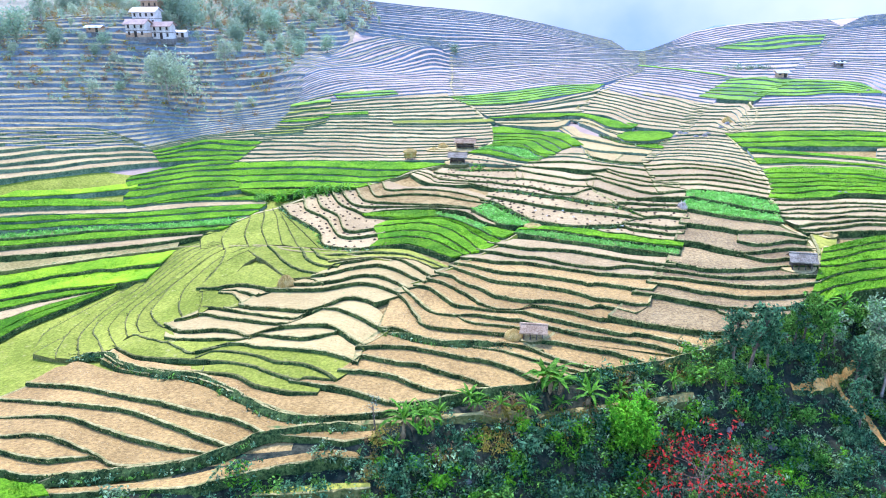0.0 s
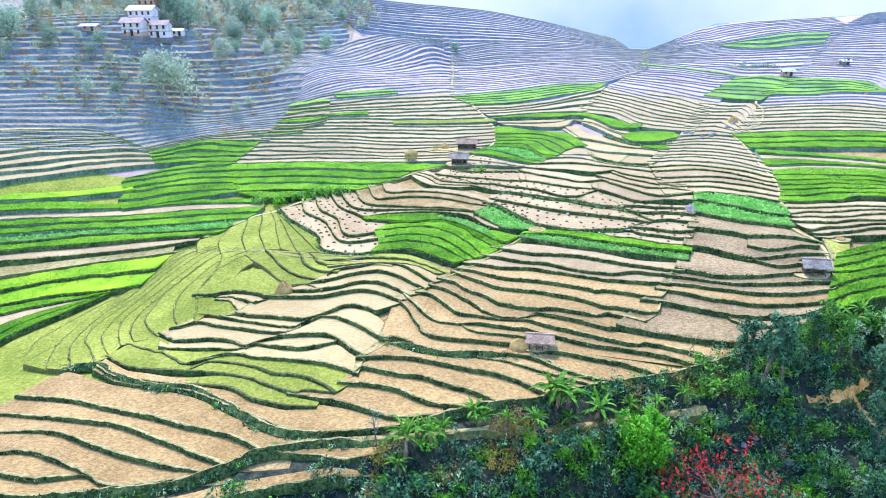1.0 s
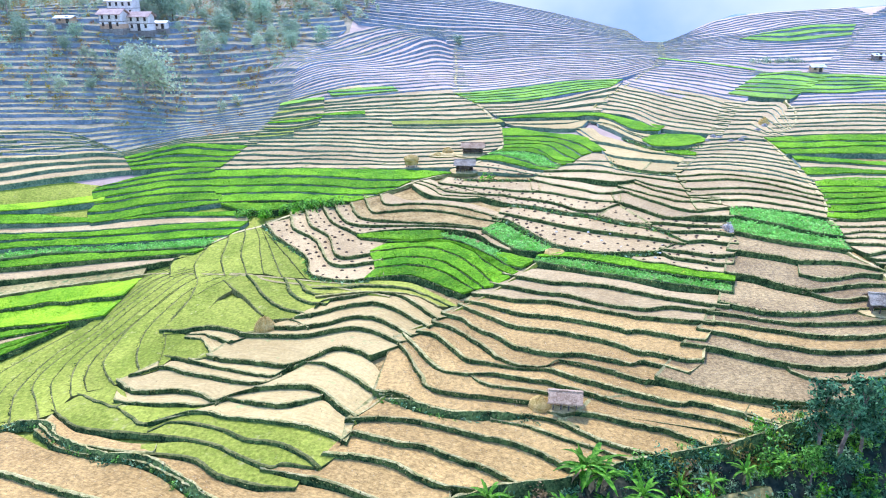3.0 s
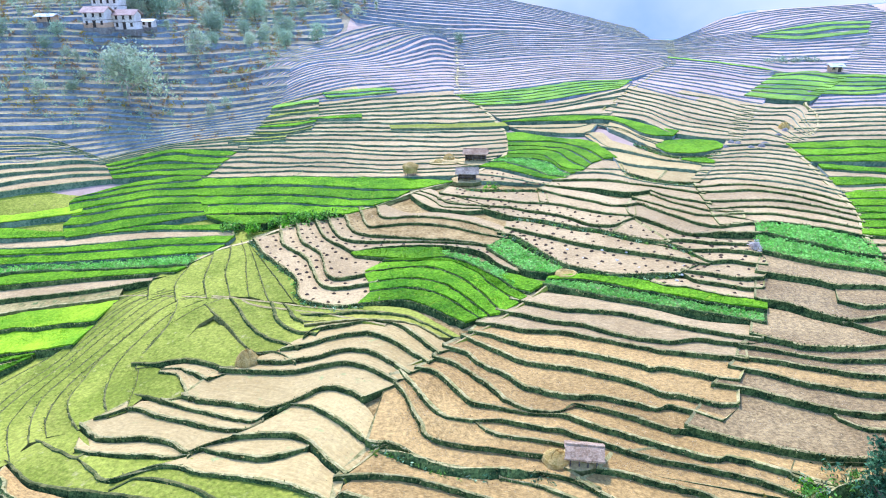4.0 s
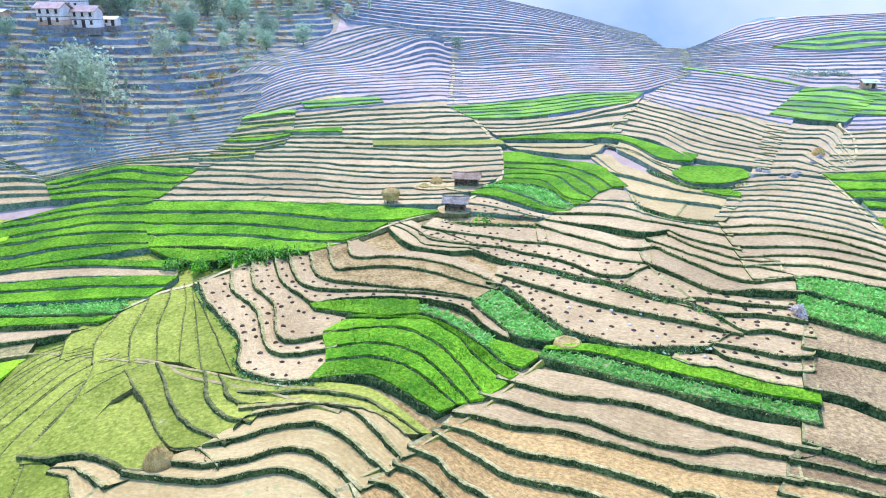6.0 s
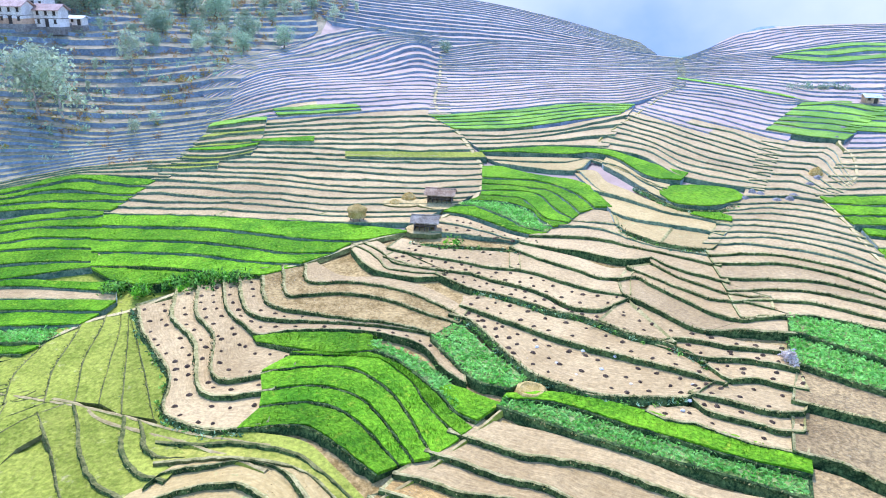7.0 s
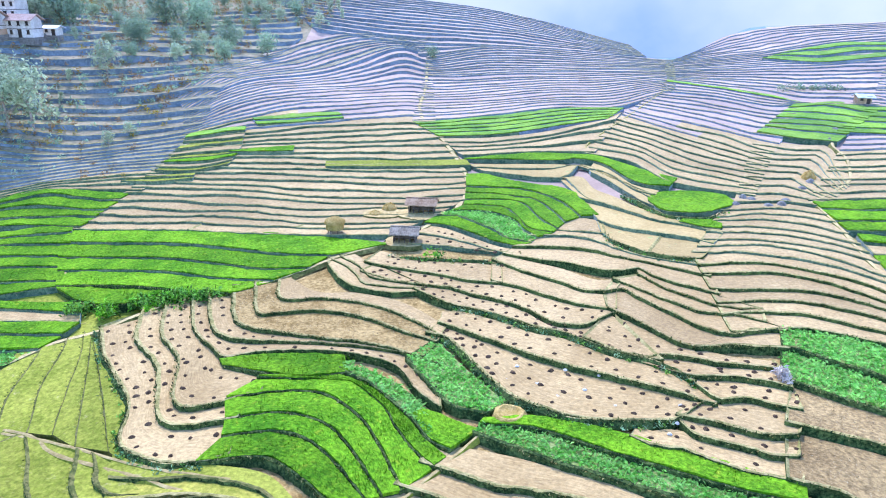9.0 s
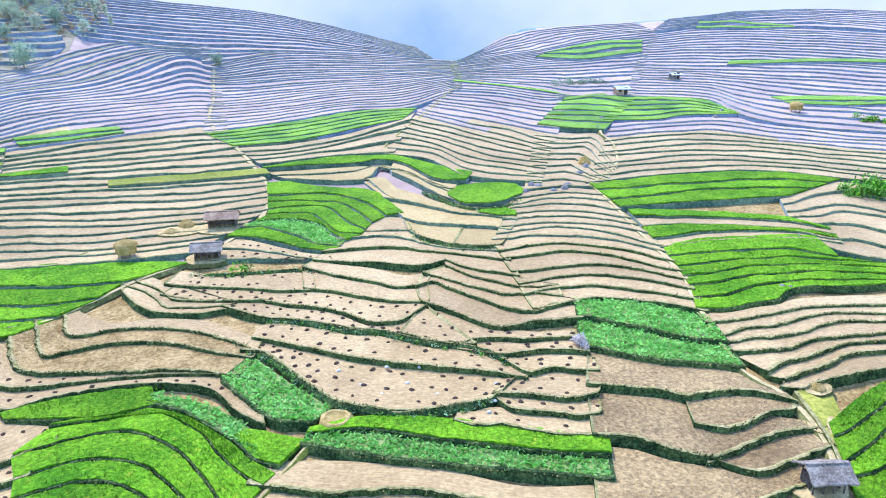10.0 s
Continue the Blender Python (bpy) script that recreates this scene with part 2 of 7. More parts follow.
def ground_height(x, y):
    z = land(x, y) - 0.3 - 0.4 * smooth((y - field_edge(x)) / 3)
    over = max(0.0, y - far_edge(x))
    z -= 0.5 * min(over, 260) * smooth(over / 10)
    z -= 0.06 * max(0.0, abs(x) - 260)
    return z + 0.25 * noise.noise((x * 0.12, y * 0.12, 0)) + 0.1 * noise.noise((x * 0.5, y * 0.5, 3))


def surface(x, y):
    """The height on which things stand: bare bank below the fields, terraces above."""
    return land(x, y) - 0.15 if y > field_edge(x) + 1 else ground_height(x, y)


def mesh_object(name, verts, faces, mats, parent=None, slots=None, uvs=None, smooth_shade=True):
    me = bpy.data.meshes.new(name)
    me.from_pydata(verts, [], faces)
    for m in mats:
        me.materials.append(m)
    if slots is not None:
        me.polygons.foreach_set("material_index", slots)
    if uvs is not None:
        layer = me.uv_layers.new(name="UVMap")
        loops = np.empty(len(me.loops), dtype=np.int32)
        me.loops.foreach_get("vertex_index", loops)
        layer.data.foreach_set("uv", np.asarray(uvs, dtype=np.float32)[loops].ravel())
    me.polygons.foreach_set("use_smooth", [smooth_shade] * len(me.polygons))
    me.update()
    ob = new(name, me)
    ob.parent = parent
    return ob


def part(name, bm, mat, parent, label=""):
    me = bpy.data.meshes.new(name)
    bm.to_mesh(me)
    bm.free()
    me.materials.append(mat)
    ob = new(name, me)
    ob.parent = parent
    return tagged(ob, label)


def spaced(lo, hi, a, b, step):
    """Even steps between a and b, growing steps outside."""
    out, v, s = [], a, step
    while v > lo:
        s *= 1.35
        v -= s
        out.append(v)
    out = out[::-1] + list(np.arange(a, b, step))
    v, s = b, step
    while v < hi:
        out.append(v)
        s *= 1.35
        v += s
    return out + [hi]


def build_ground():
    xs, ys = spaced(-3000, 3000, -150, 200, 2.0), spaced(-1500, 4000, 0, 350, 2.0)
    verts = [(x, y, ground_height(x, y)) for y in ys for x in xs]
    w = len(xs)
    faces = [(j * w + i, j * w + i + 1, (j + 1) * w + i + 1, (j + 1) * w + i) for j in range(len(ys) - 1) for i in range(w - 1)]
    # ground farther up and beyond the last terraces takes the haze-tinted colours too
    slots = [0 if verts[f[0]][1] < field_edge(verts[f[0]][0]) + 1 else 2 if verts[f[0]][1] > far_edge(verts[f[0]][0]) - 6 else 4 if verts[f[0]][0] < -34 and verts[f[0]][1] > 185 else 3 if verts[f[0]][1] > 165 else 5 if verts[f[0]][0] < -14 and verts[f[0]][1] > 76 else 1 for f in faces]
    tagged(mesh_object("ground", verts, faces, [GROUND, STRAWY, BANK_DRY_HAZE, SOIL_HAZE, SCRUB, PALEGREEN], None, slots), "rough grassy hillside ground with bare earth patches", "ground", kind="structure")


build_ground()


# ---- terraces ----
def glide(points, count):
    """A smooth curve through a few plan points, in even steps."""
    p = np.array(points, dtype=float)
    q = np.vstack([2 * p[0] - p[1], p, 2 * p[-1] - p[-2]])
    fine = []
    for i in range(1, len(q) - 2):
        for s in np.linspace(0, 1, 12, endpoint=False):
            a, b, c, d = q[i - 1], q[i], q[i + 1], q[i + 2]
            fine.append(0.5 * (2 * b + (c - a) * s + (2 * a - 5 * b + 4 * c - d) * s * s + (3 * b - a - 3 * c + d) * s ** 3))
    fine = np.array(fine + [p[-1]])
    run = np.concatenate([[0], np.cumsum(np.linalg.norm(np.diff(fine, axis=0), axis=1))])
    at = np.linspace(0, run[-1], count)
    return np.stack([np.interp(at, run, fine[:, k]) for k in (0, 1)], axis=1)


KINDS = {
    "soil": (SOIL, "bare pale brown soil terraces with dark grassy banks"),
    "dots": (SOIL, "bare soil terraces dotted with dark manure heaps"),
    "brown": (BROWN, "dry brown stubble terraces with dark grassy banks"),
    "plough": (PLOUGH, "freshly ploughed dark brown terraces with grassy banks"),
    "pale": (PALE, "sun-bleached dry paddy terraces with thin dark banks"),
    "palegreen": (PALEGREEN, "pale green grazed grass terraces on a rounded ridge"),
    "graze": (PALEGREEN, "pale green grazed slope with low worn bunds"),
    "straw": (STRAWY, "rough brown soil terraces littered with straw"),
    "wheat": (BROWN, "terraces of bright green young wheat with dark banks"),
    "bright": (BROWN, "terraces of yellow-green flowering mustard crop"),
    "veg": (LEAFBED, "terraces of leafy green potato plants in rows"),
    "dry": (DRYGRASS, "strip of dry straw-coloured grass between terraces"),
    "yellow": (YELLOW, "strip of yellowish grass beside the path"),
    "scrub": (SCRUB, "dry scrubby hillside terraces with rough banks"),
}
CROPS = {"wheat": (WHEAT, "wheat_crop"), "bright": (BRIGHT, "mustard_crop")}
dotted_places, leafy_places, bank_lines, stubble_places, path_points, overgrown = [], [], [], [], [], []


def wobble(x, y, seed, size):
    return noise.noise((x / size, y / size, seed * 7.31))


def terrace(kind, front, back, parent, seed, lift):
    """One level field with its bund and sloping bank in front, and its crop."""
    n = len(front)
    far = math.dist(front.mean(axis=0), (8, 40))
    ahead = back - front
    width = np.maximum(np.linalg.norm(ahead, axis=1), 0.05)
    ahead = ahead / width[:, None]
    level = lift + np.array([land(*(front[i] * 0.5 + back[i] * 0.5)) for i in range(n)])
    rise = np.array([abs(land(*back[i]) - land(*front[i])) for i in range(n)])
    low = kind in ("dry", "yellow", "scrub", "graze")
    tip = (0.22 if far < 120 else 0.35) if kind in CROPS else 0.55 if kind == "graze" else 0.3 if kind == "veg" else 0.22 if far < 120 else 0.42
    # where the land hardly falls the fields lean back, so that each still has its bank
    dig = np.clip(0.62 - rise, 0, 0.6) * np.clip((width - 1.2) / 1.5, 0, 1) * (0.8 if far < 100 and kind not in CROPS and kind not in ("palegreen", "graze") else 0.0)
    run = np.concatenate([[0], np.cumsum(np.linalg.norm(np.diff(front, axis=0), axis=1))])
    # a low cross bund closes each end of the nearer fields
    ends = far < 135 and n > 6 and kind not in ("palegreen", "graze", "yellow", "dry") and kind not in CROPS
    if ends:
        front = front.copy()
        for i, j in ((0, 1), (n - 1, n - 2)):
            front[j] = front[i] + (front[j] - front[i]) * min(1.0, 0.3 / max(np.linalg.norm(front[j] - front[i]), 0.01))
        run = np.concatenate([[0], np.cumsum(np.linalg.norm(np.diff(front, axis=0), axis=1))])
    verts, uvs = [], []
    for i in range(n):
        f, a, w, z = front[i], ahead[i], width[i], level[i]
        x, y = f
        rough = wobble(x, y, seed, 0.9) + 0.6 * wobble(x, y, seed + 1, 0.4)
        lip = (0.07 if low else 0.17 if kind == "palegreen" else 0.16) * (0.8 + 0.9 * abs(wobble(x, y, seed + 3, 2.5))) + 0.05 * rough
        tilt = tip * min(rise[i], 1.2) - dig[i]
        drop = 0.5 + (0.4 if kind == "graze" else 1.1) * rise[i] + dig[i]
        b1, b2 = min(0.2, 0.1 * w), min(0.5 + 0.12 * rough, 0.25 * w)
        if kind == "graze":
            b1, b2 = 0.07, 0.2
        cut = 0.2 * rough
        for d, dz in ((-0.22 * drop - 0.1 + cut, -drop), (cut - 0.08, -0.35 * drop), (cut, lip * 0.55), (b1 + 0.4 * cut, lip), (b2, 0.02), (0.5 * w + 0.2, 0.03 * rough), (w, 0.0), (w + 0.12, -0.5)):
            verts.append((x + a[0] * d, y + a[1] * d, z + dz + (0.15 + 0.06 * rough if ends and i in (0, n - 1) and d > 0 else 0) + tilt * (min(1.0, max(0.0, d / w)) - 0.5)))
            uvs.append((run[i], d))
    k = 8
    faces, slots = [], []
    for i in range(n - 1):
        for j, s in zip(range(k - 1), (1, 1, 2, 2, 0, 0, 1)):
            faces.append((i * k + j, (i + 1) * k + j, (i + 1) * k + j + 1, i * k + j + 1))
            slots.append(2 if ends and s == 0 and i in (0, n - 2) else s)
    for i, flip in ((0, False), (n - 1, True)):
        base = len(verts)
        for j in range(k):
            v = verts[i * k + j]
            verts.append((v[0], v[1], v[2] - 1.0))
            uvs.append((0, 0))
        for j in range(k - 1):
            q = (i * k + j, i * k + j + 1, base + j + 1, base + j)
            faces.append(q[::-1] if flip else q)
            slots.append(1)
    # distant soil and banks switch to the haze-coloured materials
    ob = mesh_object("terrace", verts, faces, [SOIL_HAZE if far > 185 and kind == "soil" else KINDS[kind][0], BANK_HAZE if far > 185 or kind == "scrub" else BANK_DRY_HAZE if far > 122 else BANK_LOW if low else BANK, BANK_LOW if kind in ("graze", "palegreen") else BANK if kind in CROPS or kind == "veg" else LIP], parent, slots, uvs, False)
    if far < 120:
        bank_lines.append((front, level, low or kind == "palegreen"))
    if kind in CROPS:
        grow(kind, front, ahead, width, level, run, ob, seed, far, tip * np.minimum(rise, 1.2))
    if far < 120 and kind in ("brown", "plough", "straw", "pale"):
        stubble_places.append((kind, front, ahead, width, level, run, tip * np.minimum(rise, 1.2) - dig))
    if kind == "dots":
        dotted_places.append((front, ahead, width, level, run, tip * np.minimum(rise, 1.2) - dig))
    elif kind == "veg":
        leafy_places.append((front, ahead, width, level, run, ob, tip * np.minimum(rise, 1.2) - dig))
    return ob


def grow(kind, front, ahead, width, level, run, parent, seed, far, tilt):
    """A standing crop with a soft uneven top and ragged sides."""
    n = len(front)
    rows = max(3, min(8, int(np.median(width) / 0.9)))
    tall = 0.34
    verts, uvs = [], []
    for i in range(n):
        w, a = width[i], ahead[i]
        lo, hi = min(0.24, 0.1 * w), w - min(0.12, 0.05 * w)
        for j in range(rows + 2):
            s = (j - 1) / (rows - 1)
            d = lo + (hi - lo) * min(1, max(0, s))
            x, y = front[i] + a * d
            d += 0.12 * wobble(x, y, seed + 5, 0.7)
            top = tall * (0.85 + 0.5 * wobble(x, y, seed, 3.0) + 0.35 * wobble(x, y, 1, 0.8))
            x, y = front[i] + a * d
            verts.append((x, y, level[i] + tilt[i] * (d / w - 0.5) + (0.0 if j in (0, rows + 1) else top)))
            uvs.append((run[i], d))
    k = rows + 2
    faces = [(i * k + j, (i + 1) * k + j, (i + 1) * k + j + 1, i * k + j + 1) for i in range(n - 1) for j in range(k - 1)]
    faces += [tuple(range(k))[::-1], tuple(range((n - 1) * k, n * k))]
    # loose blades stand out of the top
    if far < 135:
        for _ in range(int(run[-1] * float(np.mean(width)) * (9 if far < 110 else 5))):
            i = int(random.random() * (n - 1))
            lo, hi = min(0.2, 0.1 * width[i]), width[i] - min(0.2, 0.1 * width[i])
            d = random.uniform(lo, hi)
            x, y = front[i] + (front[i + 1] - front[i]) * random.random() + ahead[i] * d
            z = level[i] + tilt[i] * (d / width[i] - 0.5)
            a, w, h = random.uniform(0, 6.28), random.uniform(0.03, 0.08), random.uniform(0.38, 0.62)
            b = len(verts)
            verts += [(x - w * math.cos(a), y - w * math.sin(a), z + 0.2), (x + w * math.cos(a), y + w * math.sin(a), z + 0.2), (x + random.gauss(0, 0.08), y + random.gauss(0, 0.08), z + h)]
            uvs += [(run[i], h), (run[i] + 0.3, h + 0.2), (run[i] + random.random(), h * 3)]
            faces.append((b, b + 1, b + 2))
    mat, name = CROPS[kind]
    # far wheat takes the copy that has haze in its colour
    mat = WHEAT_HAZE if mat is WHEAT and far > 170 else mat
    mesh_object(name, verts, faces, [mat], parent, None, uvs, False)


field_count = 0


def terraced_field(kinds, counts, *lines, lift=0.0):
    """A block of terraces between curves of the plan, from the lowest to the highest."""
    global field_count
    field_count += 1
    kinds = kinds.split()
    mid = np.mean(np.array([p for c in lines for p in c]), axis=0)
    far = math.dist(mid, (8, 40))
    step = 0.55 if far < 110 else 1.2 if far < 160 else 2.2 if far < 230 else 3.5
    length = max(sum(math.dist(c[i], c[i + 1]) for i in range(len(c) - 1)) for c in lines)
    n = max(8, int(length / step))
    curves = [glide(c, n) for c in lines]
    # blocks run a little into each other
    for c in curves:
        reach = 0.9 if far < 160 else 1.6
        c[0] += (c[0] - c[1]) / max(np.linalg.norm(c[0] - c[1]), 0.01) * reach
        c[-1] += (c[-1] - c[-2]) / max(np.linalg.norm(c[-1] - c[-2]), 0.01) * reach
    block = new("terraced_field")
    block.empty_display_size = 0.5
    tagged(block, KINDS[kinds[0]][1], "terrace field", kind="structure")
    rows = [curves[0]]
    for a, b, c in zip(curves, curves[1:], counts):
        for i in range(1, c + 1):
            row = a + (b - a) * (i / c)
            if not (b is curves[-1] and i == c):
                gap = np.linalg.norm(b - a, axis=1) / c
                ahead = (b - a) / np.maximum(np.linalg.norm(b - a, axis=1), 0.01)[:, None]
                shift = np.array([wobble(row[q][0], row[q][1], i + field_count, 13.0) * 0.42 + wobble(row[q][0], row[q][1], i + field_count, 4.5) * 0.12 for q in range(n)])
                row = row + ahead * (shift * gap * (0.45 if kinds[0] == "graze" else 0.06 if c == 1 else 0.8 if kinds[0] == "scrub" else 1.15))[:, None]
            rows.append(row)
    for i in range(len(rows) - 1):
        kind = kinds[i % len(kinds)]
        # some levels are split by a cross bund into two fields
        cuts = [0, n - 1]
        if length > 30 and kind not in ("dots", "bright") and random.random() < 0.5:
            cuts.insert(1, int(n * random.uniform(0.3, 0.7)))
        if len(counts) == sum(counts) and i > 0:
            cuts = [0, n - 1]
        for p, q in zip(cuts, cuts[1:]):
            terrace(kind, rows[i][p:q + 1], rows[i + 1][p:q + 1], block, field_count * 31 + i, lift)



def footpath(width, points, label="narrow trodden earth path between terraces", mat=PATH):
    """A worn strip that lies on the land, a little raised on its bund."""
    length = sum(math.dist(points[i], points[i + 1]) for i in range(len(points) - 1))
    n = max(4, int(length / (0.5 if mat is DIRT else 1.2)))
    line = glide(points, n)
    along = np.gradient(line, axis=0)
    along /= np.maximum(np.linalg.norm(along, axis=1), 1e-6)[:, None]
    path_points.extend(line.tolist())
    verts, faces = [], []
    for i in range(n):
        x, y = line[i]
        side = Vector((along[i][1], -along[i][0]))
        for d, dz in ((-1.5, -0.5), (-0.55, 0.05), (0.0, 0.08), (0.55, 0.05), (1.5, -0.5)):
            w = 0.75 * width * (d + 0.45 * wobble(x + d * 3, y, 4, 1.8) + (0.5 * wobble(x, y + d * 5, 5, 0.7) if mat is DIRT else 0))
            verts.append((x + side.x * w, y + side.y * w, land(x + side.x * w, y + side.y * w) + dz + 0.1 * wobble(x, y, 9, 3.0)))
        if i:
            faces += [((i - 1) * 5 + j, (i - 1) * 5 + j + 1, i * 5 + j + 1, i * 5 + j) for j in range(4)]
    slots = [1, 0, 0, 1] * (n - 1)
    low = line[0][1] < field_edge(line[0][0]) + 1
    tagged(mesh_object("footpath", verts, faces, [mat, BANK if low else PALEGREEN if width < 0.55 else BANK_LOW], None, slots, None, False), label, "path", kind="structure")


def grass_bank(width, height, points):
    """A tall overgrown bank between two blocks of fields, with a pale worn crest."""
    length = sum(math.dist(points[i], points[i + 1]) for i in range(len(points) - 1))
    n = max(6, int(length / 0.5))
    line = glide(points, n)
    along = np.gradient(line, axis=0)
    along /= np.maximum(np.linalg.norm(along, axis=1), 1e-6)[:, None]
    verts, faces = [], []
    for i in range(n):
        x, y = line[i]
        end = min(1.0, i / 6, (n - 1 - i) / 6)
        for d, up in ((1.0, -0.9), (0.75, -0.1), (0.35, 0.55), (0.0, 1.0), (-0.3, 0.9), (-0.6, -0.4)):
            w = width * (d + 0.28 * wobble(x + 5 * d, y, 4, 0.8) + 0.2 * wobble(x, y, 8, 2.5))
            px, py = x + along[i][1] * w, y - along[i][0] * w
            verts.append((px, py, land(px, py) + end * height * (up + 0.3 * wobble(px, py, 6, 0.7) + 0.3 * wobble(px, py, 7, 2.5)) - 0.3 * (1 - end)))
        if i:
            faces += [((i - 1) * 6 + j, (i - 1) * 6 + j + 1, i * 6 + j + 1, i * 6 + j) for j in range(5)]
    tagged(mesh_object("grass_bank", verts, faces, [BANK, LIP], None, [0, 0, 0, 1, 1] * (n - 1), None, False), "tall dark overgrown grass bank between terraces", "bank", kind="structure")
    overgrown.append((line, along, width, height))
    bank_lines.append((line, np.array([land(*p) + height * 0.7 for p in line]), False))


terraced_field("brown", [1, 1], [(-46.9, 61.8), (-42.7, 60.7), (-39.2, 60.9), (-34.3, 61.4)], [(-48.9, 65.3), (-43.1, 63.4), (-37.6, 63.6), (-34.4, 61.7)], [(-50.8, 68.5), (-46.7, 68.4), (-43.2, 67.0), (-37.7, 63.9), (-34.3, 61.8)])
terraced_field("brown", [1, 1, 1, 1], [(-50.8, 68.4), (-46.6, 68.3), (-43.1, 66.9), (-37.6, 63.8), (-34.2, 61.7), (-28.7, 62.0), (-25.5, 63.0)], [(-53.3, 72.6), (-45.7, 71.9), (-39.5, 68.8), (-34.9, 66.6), (-29.7, 64.5), (-25.3, 63.2)], [(-55.8, 76.9), (-47.3, 74.9), (-38.8, 72.5), (-32.8, 69.5), (-28.4, 67.0), (-23.2, 64.2)], [(-54.0, 80.8), (-46.6, 78.7), (-40.2, 75.7), (-34.2, 73.2), (-28.6, 70.7), (-23.3, 68.7), (-19.9, 66.3)], [(-52.7, 85.3), (-50.8, 87.2), (-43.0, 82.3), (-34.9, 79.3), (-29.5, 76.7), (-24.4, 72.8), (-18.9, 69.4), (-15.6, 68.0)])
terraced_field("graze", [1, 1, 1, 1, 1, 1, 1], [(-44.4, 136.0), (-46.7, 131.3), (-45.6, 126.9)], [(-41.7, 137.9), (-42.3, 130.3), (-40.3, 124.7)], [(-38.9, 139.0), (-37.8, 131.5), (-35.5, 124.2)], [(-36.2, 140.6), (-34.7, 132.4), (-31.6, 123.8)], [(-34.6, 142.1), (-31.0, 131.6), (-28.5, 123.1)], [(-33.1, 140.9), (-28.4, 129.4), (-25.2, 120.7)], [(-32.2, 139.7), (-26.2, 129.0), (-21.3, 119.6)], [(-30.7, 138.5), (-24.7, 129.5), (-21.1, 124.1), (-19.8, 118.5)])
terraced_field("graze", [1, 1, 1, 1, 1, 1, 1, 1, 1, 1, 1], [(-60.9, 94.3), (-61.9, 99.6), (-58.6, 107.2), (-56.6, 110.3), (-53.3, 115), (-52.6, 120), (-50.4, 126.6), (-46.5, 129.1)], [(-59.4, 91.9), (-58.8, 94.5), (-57.4, 98.9), (-56.8, 103.9), (-54.9, 108.5), (-53.2, 112.8), (-51.3, 119.3), (-48.7, 126.7), (-45.3, 128.6)], [(-55.2, 89.5), (-56.3, 91.9), (-57.4, 96.1), (-57.6, 100.7), (-56.6, 106.7), (-55, 110.7), (-52.2, 116.8), (-49.2, 123.9), (-44.1, 128)], [(-51.3, 88.4), (-53.8, 92.7), (-55.4, 96.6), (-55.7, 101.7), (-54.8, 106.5), (-52.2, 112.5), (-50.2, 119), (-47, 126), (-42.9, 127.5)], [(-48.6, 89.7), (-51.7, 94), (-53.6, 96.9), (-54.3, 100.1), (-53.7, 104.3), (-51.3, 110.5), (-49, 118.2), (-45.7, 125.2), (-41.7, 126.9)], [(-47.1, 90.8), (-50.4, 95.5), (-51.7, 98.5), (-51.7, 103.7), (-50.1, 109.8), (-47.8, 117.7), (-44.2, 125.2), (-40.5, 126.3)], [(-46.8, 94), (-49.2, 98.4), (-50.1, 102.8), (-48.7, 108.5), (-45.8, 117.2), (-42.5, 124.7), (-39.4, 125.8)], [(-45.1, 94.6), (-46.9, 97.7), (-48, 102), (-47.3, 107.2), (-45.2, 113.6), (-42.4, 121.3), (-38.2, 125.2)], [(-41.7, 95.1), (-44.6, 98.5), (-46.1, 101.6), (-46.1, 105.6), (-45.8, 110.5), (-44, 116.3), (-41, 123), (-36.7, 124.5)], [(-39, 96.9), (-41.2, 100.8), (-42.3, 104.3), (-42.8, 109.1), (-42, 114.5), (-39.7, 120.4), (-34.8, 123.5)], [(-37, 97.8), (-37.9, 101.4), (-39.3, 106.7), (-39.8, 111.1), (-38.9, 116.3), (-36.3, 120.3), (-33, 122.4)], [(-36.2, 100.2), (-37.3, 102.8), (-38.3, 106.7), (-37.5, 110.4), (-35.5, 114.3), (-32.8, 117.6), (-30.3, 120.9)])
terraced_field("palegreen", [1], [(-39.4, 107), (-36.8, 106.4), (-33, 106.3), (-29.4, 104.8), (-27.1, 103.3), (-25.2, 103.3), (-23.8, 105.5)], [(-37.7, 117.4), (-35.1, 115.6), (-32.5, 115.7), (-30.4, 115.1), (-28.4, 112.1), (-25.9, 108.6), (-23.9, 106)])
terraced_field("graze palegreen palegreen palegreen", [1, 1, 1, 1], [(-34.5, 120.8), (-30.5, 115.5), (-28.4, 112.4), (-26, 108.7), (-24, 106.4), (-22.1, 105.7), (-20.2, 106.5)], [(-31, 121.4), (-27.9, 116), (-26, 113), (-23.4, 109.8), (-20.8, 107.8), (-19, 106.5)], [(-24.3, 118.7), (-23.1, 115.2), (-21.4, 112.2), (-19.6, 110.3), (-17.4, 109.2)], [(-22.2, 117.9), (-21, 115.5), (-19.9, 113.6), (-18.1, 112.3), (-16.5, 112.1)], [(-18.8, 116.2), (-17.9, 115.4), (-17, 114.4), (-16, 113.4)])
terraced_field("graze", [1], [(-39.8, 123.4), (-39.2, 120.6), (-38.9, 116.3), (-39.3, 112.5), (-39.7, 109.9), (-39.5, 107.2)], [(-35, 122.4), (-33.3, 119.8), (-33, 117.6), (-34.1, 116.2), (-34.8, 111.3), (-34, 107.3)])
